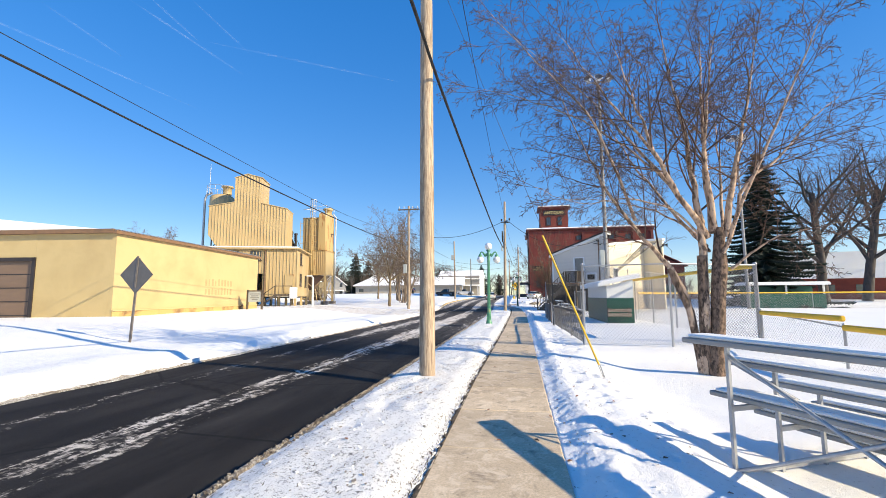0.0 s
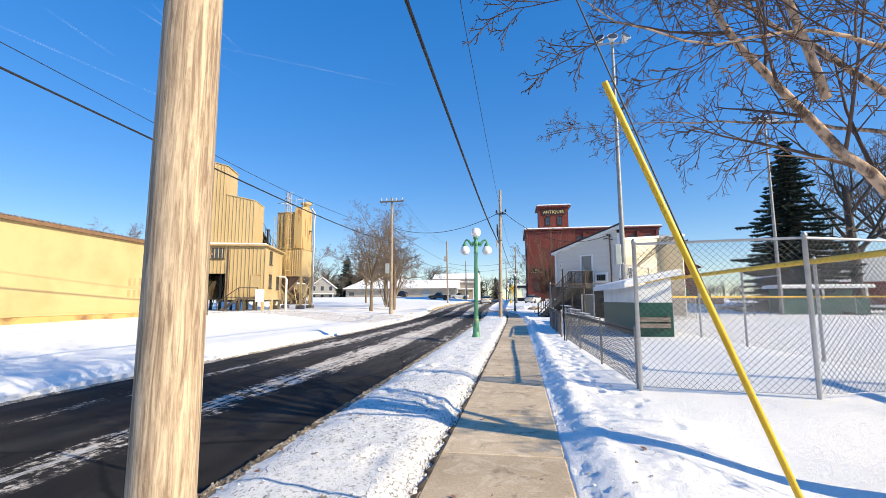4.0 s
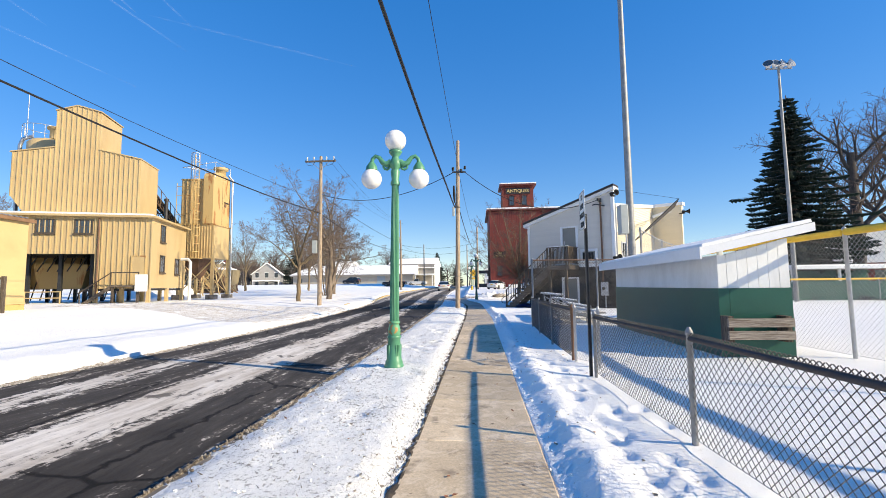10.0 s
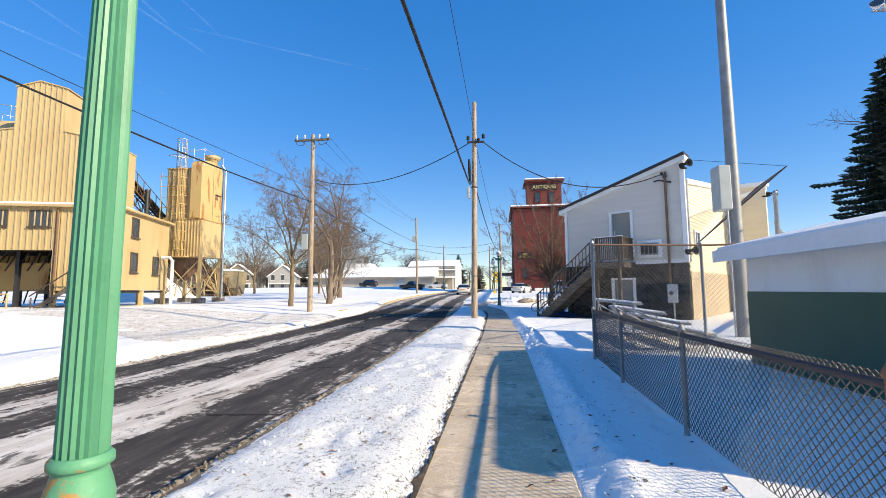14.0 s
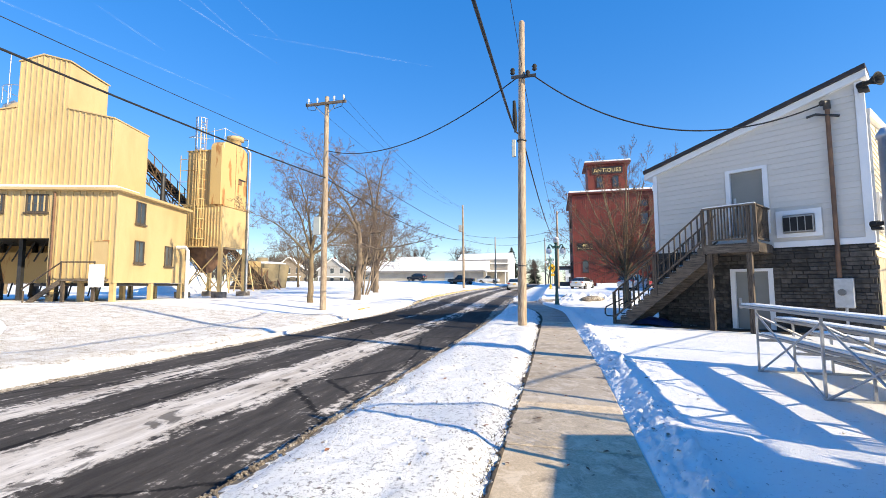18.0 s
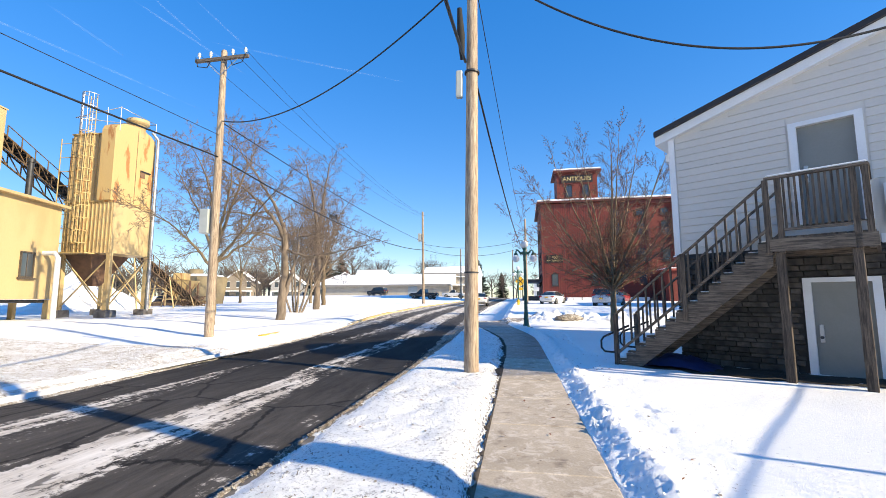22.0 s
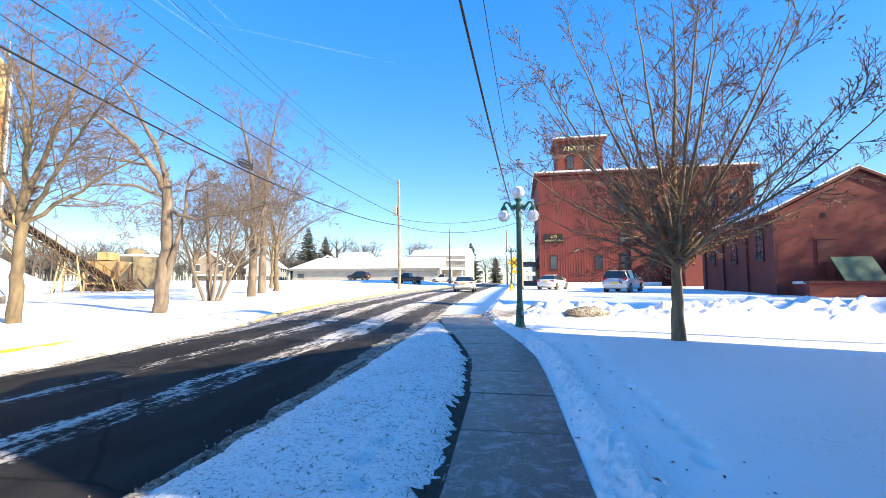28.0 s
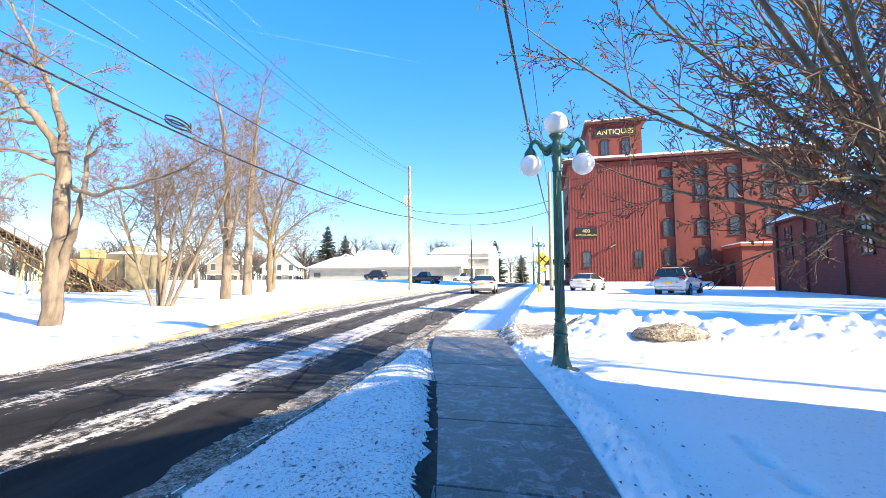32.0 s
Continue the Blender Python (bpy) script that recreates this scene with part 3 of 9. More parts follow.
def ground_z(x, y):
    """Top of the snow."""
    z = rise(y)
    rl, rr, wl, wr = road_l(y), road_r(y), walk_l(y), walk_r(y)
    if x < rl:
        d = rl - x
        z += -0.12 + 0.2 * smooth_step(0.1, 0.9, d) + 0.12 * math.exp(-((d - 1.3) / 0.7) ** 2) * (0.3 + 0.2 * smooth_step(33, 26, y))
        z += 0.45 * smooth_step(1.5, 12.0, d) * smooth_step(75, 40, y) + 0.9 * smooth_step(98, 134, y) * smooth_step(2.0, 14.0, d)
        if 33 < y < 46:
            z -= 0.12 * smooth_step(33, 36, y) * smooth_step(46, 42, y) * smooth_step(14, 5, d)
        z += 0.05 * fbm(x, y, 0.5) + 0.03 * fbm(x, y, 2.3) * math.exp(-d / 3.0)
    elif x > wr:
        d = x - wr
        z -= 0.2 * smooth_step(0.8, 2.2, d) * smooth_step(12.9, 11.2, y)
        z += -0.008 + 0.075 * smooth_step(0.0, 0.45, d)
        berm = math.exp(-((d - 0.33) / 0.18) ** 2)
        k = 0.04 + 0.045 * smooth_step(8, 16, y)
        z += berm * k * (0.75 + 0.22 * fbm(x, y, 1.4) + 0.3 * fbm(x, y, 4.0))
        loose = smooth_step(0.8, 0.3, d) * smooth_step(0.0, 0.1, d) * (0.45 + 0.55 * smooth_step(-0.25, 0.3, fbm(x, y, 0.8)))
        if loose > 0.02:
            z += loose * (0.65 + 1.5 * smooth_step(24, 34, y)) * (0.05 * chunks(x, y, 7.5) * max(0.0, 0.35 + fbm(x, y, 2.2, 2, 5.0)) + 0.03 * chunks(x, y, 14.0) - 0.012)
        z += 0.018 * fbm(x, y, 0.7) + 0.008 * fbm(x, y, 3.1) * smooth_step(3.2, 0.4, d) + 0.014 * fbm(x, y, 9.0, 3) * smooth_step(1.3, 0.3, d)
        if y > 52:
            # ploughed bank before the mill lot: rounded heaps of broken lumps
            w = smooth_step(0.6, 2.5, d) * smooth_step(40, 25, x)
            heap = math.exp(-((y - 59.3 - 0.25 * math.sin(x)) / 1.25) ** 2) * w * (0.5 + 0.3 * fbm(x, y, 0.55))
            heap += 0.5 * math.exp(-((y - 61.8) / 1.5) ** 2) * smooth_step(6, 9, x) * smooth_step(34, 20, x) * (0.8 + 0.6 * fbm(x, y, 0.5))
            z += heap * (0.6 + 0.5 * chunks(x, y, 1.5) + 0.4 * chunks(x, y, 3.4)) + 0.04 * min(1.0, 4 * max(0.0, heap)) * fbm(x, y, 3.0, 2)
    elif x > rr:
        e = 0.1 * noise.noise((0.0, y * 1.7, 4.0))
        z += -0.01 + 0.05 * smooth_step(rr, rr + 0.3, x) + 0.06 * smooth_step(rr, rr + 0.6, x) * smooth_step(wl - 0.03, wl - 0.4 - e, x) - 0.05 * smooth_step(wl - 0.22 + e, wl - 0.05, x) + 0.014 * fbm(x, y, 2.5) + 0.014 * fbm(x, y, 6.0) + 0.008 * fbm(x, y, 15.0, 2)
    for dx, dy, dep, rad in DENT_ROWS.get(int(y // 0.5), ()):
        if abs(x - dx) < 0.5 and abs(y - dy) < 0.5:
            z -= dep * math.exp(-(((x - dx) / rad) ** 2 + ((y - dy) / (1.5 * rad)) ** 2) ** 2)
    return z


def build_ground():
    rows = [-600, -300, -120, -60, -30, -15] + list(np.arange(-8, 0, 0.5)) + list(np.arange(0, 58, 0.055)) + list(np.arange(58, 64, 0.11)) + list(np.arange(64, 82, 0.6)) + list(np.arange(82, 150, 3.0)) + [155, 170, 200, 260, 400, 800, 1600, 3500]
    left = [3500, 1200, 500, 250, 140, 90, 60, 45, 34, 26, 20, 16, 13, 10.5, 8.5, 7, 5.8, 4.8, 4, 3.4, 2.9, 2.5, 2.15, 1.85, 1.6, 1.35, 1.15, 0.95, 0.75, 0.58, 0.42, 0.28, 0.15, 0.0]
    right = [0.0, 0.03] + [0.03 + 0.036 * k for k in range(1, 42)] + [1.55 + 0.1 * k for k in range(75)] + [9.2 + 0.22 * k for k in range(16)] + [12.7, 13.5, 14.5, 16, 18, 20.5, 24, 28, 36, 48, 65, 100, 180, 400, 1200, 3500]
    verts, n = [], 0
    for y in rows:
        rl, rr, wl, wr = road_l(y), road_r(y), walk_l(y), walk_r(y)
        zr = rise(y)
        line = [(rl - d, None) for d in left] + [(rl + 0.02, -0.3), (rr - 0.1, -0.3), (rr - 0.02, -0.05)]
        fr = np.linspace(0, 1, 32)
        if y < 57.5:
            line += [(rr + (wl - rr) * f, None) for f in fr] + [(wl + 0.01, -0.12), (wr - 0.01, -0.12)]
            line += [(wr + d, None) for d in right]
        else:
            line += [(rr + (wl - rr) * f, -0.12 + 0.02 * f) for f in fr] + [(wl + 0.01, -0.1), (wr - 0.01, -0.1)]
            line += [(wr + d, None) for d in right]
        n = len(line)
        for x, z in line:
            verts.append((x, y, (zr + z) if z is not None else ground_z(x, y)))
    g = Geo()
    faces = [(j * n + i, j * n + i + 1, (j + 1) * n + i + 1, (j + 1) * n + i) for j in range(len(rows) - 1) for i in range(n - 1)]
    g.add(verts, faces, True)
    ob = solo("ground", g, SNOW, "trampled white snow covering the ground", "ground", kind="structure")
    # the strip between road and walk is gritty
    ob.data.materials.append(VERGE_SNOW)
    lo = len(left) + 2
    ob.data.polygons.foreach_set("material_index", [1 if lo <= i % (n - 1) <= lo + 32 else 0 for i in range(len(faces))])
    return ob


build_ground()


def build_road():
    ys = [-600, -200, -60, -20] + list(np.arange(-10, 66, 1.0)) + list(np.arange(66, 150, 4.0)) + [170, 200, 260, 400, 700]
    fr = np.linspace(0, 1, 13)
    g = Geo()
    uvs = []
    for y in ys:
        a, b = road_r(y), road_l(y)
        if y > 60:
            a += 0.0
        for f in fr:
            x = a + (b - a) * f
            g.v.append((x, y, rise(y) - 0.12 + 0.05 * (1 - (2 * f - 1) ** 2)))
            uvs.append((a - x, y))
    w = len(fr)
    for j in range(len(ys) - 1):
        for i in range(w - 1):
            g.f.append((j * w + i, (j + 1) * w + i, (j + 1) * w + i + 1, j * w + i + 1))
            g.s.append(True)
    ob = solo("road", g, ROAD, "dark asphalt road streaked with dry salt and packed snow", "road", kind="structure")
    me = ob.data
    lay = me.uv_layers.new(name="UVMap")
    for lp in me.loops:
        lay.data[lp.index].uv = uvs[lp.vertex_index]


build_road()
lane = Geo()
for y0_, y1_ in ((8.6, 10.6), (11.0, 13.2), (13.5, 17.6)):
    ys_ = np.arange(y0_, y1_, 0.1)
    for y_ in ys_:
        w_ = 0.045 + 0.02 * noise.noise((3.0, y_ * 3.0, 0.0))
        for s_ in (-1, 1):
            f_ = (road_r(y_) + 4.58) / (road_r(y_) - road_l(y_))
            lane.v.append((-4.58 + s_ * w_, y_, rise(y_) - 0.116 + 0.05 * (1 - (2 * f_ - 1) ** 2)))
    n_ = len(lane.v) - 2 * len(ys_)
    for k_ in range(len(ys_) - 1):
        lane.f.append((n_ + 2 * k_, n_ + 2 * k_ + 1, n_ + 2 * k_ + 3, n_ + 2 * k_ + 2))
        lane.s.append(False)
LINE = mat_worn("worn_white_road_paint", (0.62, 0.6, 0.57), (0.2, 0.19, 0.18), 0.85, 9.0, 0.4, 0.6)
solo("lane_line", lane, LINE, "worn white line along the road", "road line", kind="structure")


BANK = mat_dirty_snow()
BANK.name = "dirty_roadside_snow"
bank_ramp = [n for n in BANK.node_tree.nodes if n.type == "VALTORGB"][0].color_ramp.elements
for e_, (p_, c_) in zip(bank_ramp, ((0.42, (0.12, 0.095, 0.07)), (0.48, (0.34, 0.28, 0.21)), (0.53, (0.66, 0.6, 0.53)), (0.58, (0.88, 0.86, 0.83)))):
    e_.position, e_.color = p_, (*c_, 1)


def build_kerb():
    g = Geo()
    ys = [-60, -20] + list(np.arange(-10, 57, 1.0)) + [57.5]
    prof = [(-0.02, -0.14), (-0.015, -0.02), (0.02, 0.0), (0.15, 0.0), (0.15, -0.14)]
    for y in ys:
        for dx, dz in prof:
            g.v.append((road_r(y) + dx, y, rise(y) + dz))
    n = len(prof)
    for j in range(len(ys) - 1):
        for i in range(n - 1):
            g.f.append((j * n + i, j * n + i + 1, (j + 1) * n + i + 1, (j + 1) * n + i))
            g.s.append(False)
    solo("kerb", g, KERB, "dirty concrete kerb along the road", "kerb", kind="structure")
    # dirty crust along both edges of the road
    for side, name, mat_ in ((0, "slush_near_kerb", SLUSH), (1, "slush_far_edge", BANK)):
        g = Geo()
        yy = list(np.arange(-6, 62 if side == 0 else 110, 0.07))
        fr = np.linspace(0, 1, 10)
        for y in yy:
            if side == 0:
                e0, e1 = road_r(y) + 0.04 + 0.11 * smooth_step(38, 48, y) + 0.05 * fbm(2.2, y, 2.0), road_r(y) - 0.07 - 0.05 * fbm(0.3, y, 0.9) - smooth_step(40, 48, y) * (0.22 + 0.15 * max(-1, min(1, fbm(0.3, y, 0.9)))) - 0.35 * smooth_step(46, 52, y)
            else:
                e0, e1 = road_l(y) - 0.12 - 0.12 * fbm(5.1, y, 0.6), road_l(y) + 0.16 + 0.12 * fbm(7.3, y, 0.8)
            for i, f in enumerate(fr):
                x = e0 + (e1 - e0) * f
                lump = 0.02 * max(0, fbm(x, y, 9.0, 3)) + 0.02 * max(0, fbm(x, y, 3.5, 2))
                if side == 0:
                    d = road_r(y) - x
                    z = rise(y) + 0.02 if d < 0 else rise(y) - 0.105 + 0.09 * math.exp(-d / 0.08)
                else:
                    d = x - road_l(y)
                    z = ground_z(x, y) + 0.04 if d < 0 else rise(y) - 0.1
                z += lump * math.sin(math.pi * min(1, max(0, f)))
                if i in (0, 9):
                    z -= 0.03
                g.v.append((x, y, z))
        w = len(fr)
        for j in range(len(yy) - 1):
            for i in range(w - 1):
                q = (j * w + i, j * w + i + 1, (j + 1) * w + i + 1, (j + 1) * w + i)
                g.f.append(q if side else q[::-1])
                g.s.append(True)
        solo(name, g, mat_, "dirty brown crust of frozen slush along the road edge", "slush", kind="structure")


build_kerb()


# ---- buildings ----
def window(parent, m, w, h, arch=0.0, cols=2, rows=4, frame_mat=None, name="window", depth=0.12, sill=True, glass=None):
    """A sash window in its frame, standing proud of the wall plane; m: centre of its foot, x along the wall, -y outwards."""
    frame_mat = frame_mat or BLACK_TRIM
    win = new(name)
    win.empty_display_size = 0.2
    win.parent = parent
    win.matrix_local = m
    g = Geo()
    t = 0.07
    g.box(-w / 2, -w / 2 + t, -0.05, 0.04, 0, h)
    g.box(w / 2 - t, w / 2, -0.05, 0.04, 0, h)
    g.box(-w / 2 + t, w / 2 - t, -0.05, 0.04, 0, t)
    if arch:
        n = 10
        top = [(-w / 2 + w * i / n, h + arch * (1 - (2 * i / n - 1) ** 2)) for i in range(n + 1)]
        poly = [(-w / 2, h - t)] + [(w / 2, h - t)] + top[::-1]
        g.prism(poly, -0.05, 0.04)
    else:
        g.box(-w / 2 + t, w / 2 - t, -0.05, 0.04, h - t, h)
    part("window_frame", g, frame_mat, win)
    b = Geo()
    for i in range(1, cols):
        x = -w / 2 + w * i / cols
        b.box(x - 0.018, x + 0.018, -0.02, 0.02, t, h - t)
    for j in range(1, rows):
        z = h * j / rows
        b.box(-w / 2 + t, w / 2 - t, -0.022, 0.02, z - 0.018 - (0.02 if j * 2 == rows else 0), z + 0.018)
    part("glazing_bars", b, frame_mat, win)
    p = Geo().box(-w / 2 + t, w / 2 - t, 0.0, 0.012, t, h - t)
    part("pane", p, glass or GLASS, win)
    if sill:
        part("window_sill", Geo().box(-w / 2 - 0.08, w / 2 + 0.08, -0.12, 0.02, -0.1, -0.003), frame_mat, win)
    return win


def arch_hood(parent, m, w, mat_):
    """A raised segmental brick hood above a window."""
    g = Geo()
    n = 10
    hi = [(-w / 2 + w * i / n, 0.3 * (1 - (2 * i / n - 1) ** 2) + 0.16) for i in range(n + 1)]
    lo = [(-w / 2 + w * i / n, 0.3 * (1 - (2 * i / n - 1) ** 2) - 0.04) for i in range(n + 1)]
    g.prism([(x, z) for x, z in lo] + [(x, z) for x, z in hi[::-1]], -0.1, 0.0)
    ob = part("window_hood", g, mat_, parent)
    ob.matrix_local = m


def ribs(parent, mat_, x0, x1, y, z0, z1, pitch, depth=0.03, width=0.05):
    """Upright ribs along x on a face towards -y, each a piece of the wall."""
    n = max(1, int((x1 - x0) / pitch))
    me = Geo().box(-width / 2, width / 2, -depth, 0, z0, z1).mesh("rib", mat_)
    for i in range(n + 1):
        ob = part("rib", me, mat_, parent)
        ob.location = (x0 + (x1 - x0) * i / n, y, 0)


def antique_mill():
    gz = 0.9
    mill = thing("mill_building", pose(2.9, 106.8, gz), "tall red painted brick mill with a rooftop tower and snowy roof", "building")
    W, D, H = 28.3, 17.0, 16.1
    part("wall_front", Geo().box(0, W, 0, 0.5, -0.6, H), MILL_BRICK, mill)
    part("wall_street", Geo().box(0, 0.5, 0.5, D, -0.6, H), MILL_BRICK, mill)
    part("wall_back", Geo().box(0.5, W, D - 0.5, D, -0.6, H), MILL_BRICK, mill)
    part("wall_far", Geo().box(W - 0.5, W, 0.5, D - 0.5, -0.6, H), MILL_BRICK, mill)
    roof = Geo()
    roof.prism([(-0.6, H + 0.05), (W + 0.5, H + 0.05), (W + 0.5, H + 0.3), (-0.6, H + 0.3)], -0.7, D + 0.6)
    part("roof_edge", roof, MILL_DARK, mill)
    sn = Geo()
    sn.add([(-0.5, -0.6, H + 0.31), (W + 0.4, -0.6, H + 0.31), (W + 0.4, D / 2, H + 1.9), (-0.5, D / 2, H + 1.9), (W + 0.4, D + 0.5, H + 0.31), (-0.5, D + 0.5, H + 0.31)],
           [(0, 1, 2, 3), (3, 2, 4, 5), (0, 3, 5), (1, 4, 2)])
    part("roof", sn, SNOW, mill, "snow-covered low roof")
    part("eave_snow", Geo().box(-0.55, W + 0.45, -0.66, -0.1, H + 0.302, H + 0.62, c=0.08), SNOW, mill)
    part("street_eave_snow", Geo().box(-0.55, -0.1, -0.09, D + 0.5, H + 0.302, H + 0.6, c=0.08), SNOW, mill)
    # corrugated siding over the street end of the front
    g = Geo().box(0.02, 10.6, -0.12, -0.01, 0.2, H - 0.1)
    cs = part("corrugated_siding", g, MILL_SIDING, mill, "red corrugated metal siding")
    ribs(cs, MILL_SIDING, 0.1, 10.55, -0.12, 0.2, H - 0.1, 0.36, 0.05, 0.1)
    for x in (12.65, 16.5, 20.25, 24.0, 27.9):
        part("pilaster", Geo().box(x - 0.28, x + 0.28, -0.3, -0.005, 0, H - 0.6), MILL_DARK, mill)
    part("cornice", Geo().box(10.65, W + 0.1, -0.35, -0.006, H - 0.55, H - 0.02), MILL_DARK, mill)
    for cx in (11.65, 15.4, 19.0, 22.7, 26.0):
        for zc in (4.6, 8.2, 12.5, 15.1):
            hh = 1.9 if zc < 15 else 0.9
            window(mill, pose(cx, -0.06, zc - gz - hh / 2), 1.15, hh, 0.2 if hh > 1 else 0.12, 2, 4)
            if hh > 1:
                arch_hood(mill, pose(cx, -0.004, zc - gz + hh / 2 + 0.02), 1.75, MILL_DARK)
    for cx in (2.0, 8.15):
        window(mill, pose(cx, -0.18, 2.6), 1.0, 1.9, 0.18, 2, 4)
    for yy in (3.5, 7.5, 11.5):
        for zc in (4.6, 8.2, 12.5):
            w = window(mill, pose(-0.06, yy, zc - gz - 0.95, 0, 0, -90), 1.1, 1.9, 0.2, 2, 4)
    # sign board
    sb = part("sign_board", Geo().box(0.7, 3.3, -0.28, -0.18, 6.35, 7.6), BLACK, mill, "black sign board with gold letters")
    words("400", 0.62, GOLD, "sign_letters", mill, pose(2.0, -0.29, 7.2, 90, 0, 0))
    words("ANTIQUE DEALERS", 0.34, GOLD, "sign_letters", mill, pose(2.0, -0.29, 6.68, 90, 0, 0), width=0.85)
    # tower
    t = Geo()
    TX, TY, TW, TD = 3.0, 3.2, 6.7, 6.0
    t.box(TX, TX + TW, TY, TY + TD, H + 0.3, 22.1)
    part("tower", t, MILL_BRICK, mill, "red brick rooftop tower")
    part("tower_roof", Geo().box(TX - 0.6, TX + TW + 0.6, TY - 0.6, TY + TD + 0.6, 22.1, 22.45, c=0.05), MILL_DARK, mill)
    part("tower_roof_snow", Geo().box(TX - 0.55, TX + TW + 0.55, TY - 0.55, TY + TD + 0.55, 22.455, 22.75, c=0.1), SNOW, mill)
    for cx in (TX + 2.0, TX + 4.7):
        window(mill, pose(cx, TY - 0.06, H + 1.8), 1.05, 1.9, 0.2, 2, 2)
        arch_hood(mill, pose(cx, TY - 0.004, H + 3.75), 1.6, MILL_DARK)
    part("tower_sign_board", Geo().box(TX + 0.75, TX + TW - 0.75, TY - 0.14, TY - 0.01, 20.35, 21.6), BLACK_TRIM, mill)
    words("ANTIQUES", 0.98, GOLD, "sign_letters", mill, pose(TX + TW / 2, TY - 0.15, 20.96, 90, 0, 0), 0.02)
    # lean-to porch
    px, pw = 17.4, 8.2
    porch = part("lean_to", Geo().box(px, px + pw, -5.5, -0.35, -0.6, 4.5), MILL_BRICK, mill, "low brick lean-to with a flat snowy roof")
    part("lean_to_roof", Geo().box(px - 0.2, px + pw + 0.2, -5.8, -0.32, 4.505, 4.8), RED_BOARD, porch)
    part("lean_to_roof_snow", Geo().box(px - 0.15, px + pw + 0.15, -5.75, -0.32, 4.805, 4.95), SNOW, porch)
    part("lean_to_door", Geo().box(px - 0.06, px - 0.01, -3.6, -2.4, 0.5, 3.0), BLACK_TRIM, porch)
    # ramp with rail along the front
    part("ramp", Geo().box(3.6, 15.6, -2.3, -0.32, -0.6, 0.75), WHITE_PAINT, mill, "pale raised ramp")
    rail = Geo()
    for i in range(9):
        rail.box(3.8 + i * 1.45, 3.87 + i * 1.45, -2.25, -2.18, 0.75, 1.85)
    rail.box(3.8, 15.5, -2.25, -2.18, 1.8, 1.87).box(3.8, 15.5, -2.25, -2.18, 1.3, 1.35)
    part("ramp_railing", rail, MILL_DARK, mill)
    # porch canopy on the street side
    part("street_canopy", Geo().box(-3.4, -0.01, 2.0, 12.0, 3.4, 3.8), DARK_STEEL, mill, "dark loading canopy")
    for yy in (2.3, 7.0, 11.7):
        part("canopy_post", Geo().box(-3.3, -3.12, yy - 0.09, yy + 0.09, -0.3, 3.4), DARK_STEEL, mill)
    part("loading_dock", Geo().box(-3.2, -0.01, 2.0, 12.0, -0.6, 1.0), DARK_STEEL, mill)
    vent = Geo().tube([(5.4, -0.15, 5.35), (5.4, -0.5, 5.35), (4.6, -0.75, 4.95)], 0.16, 8)
    part("wall_vent", vent, DARK_STEEL, mill)


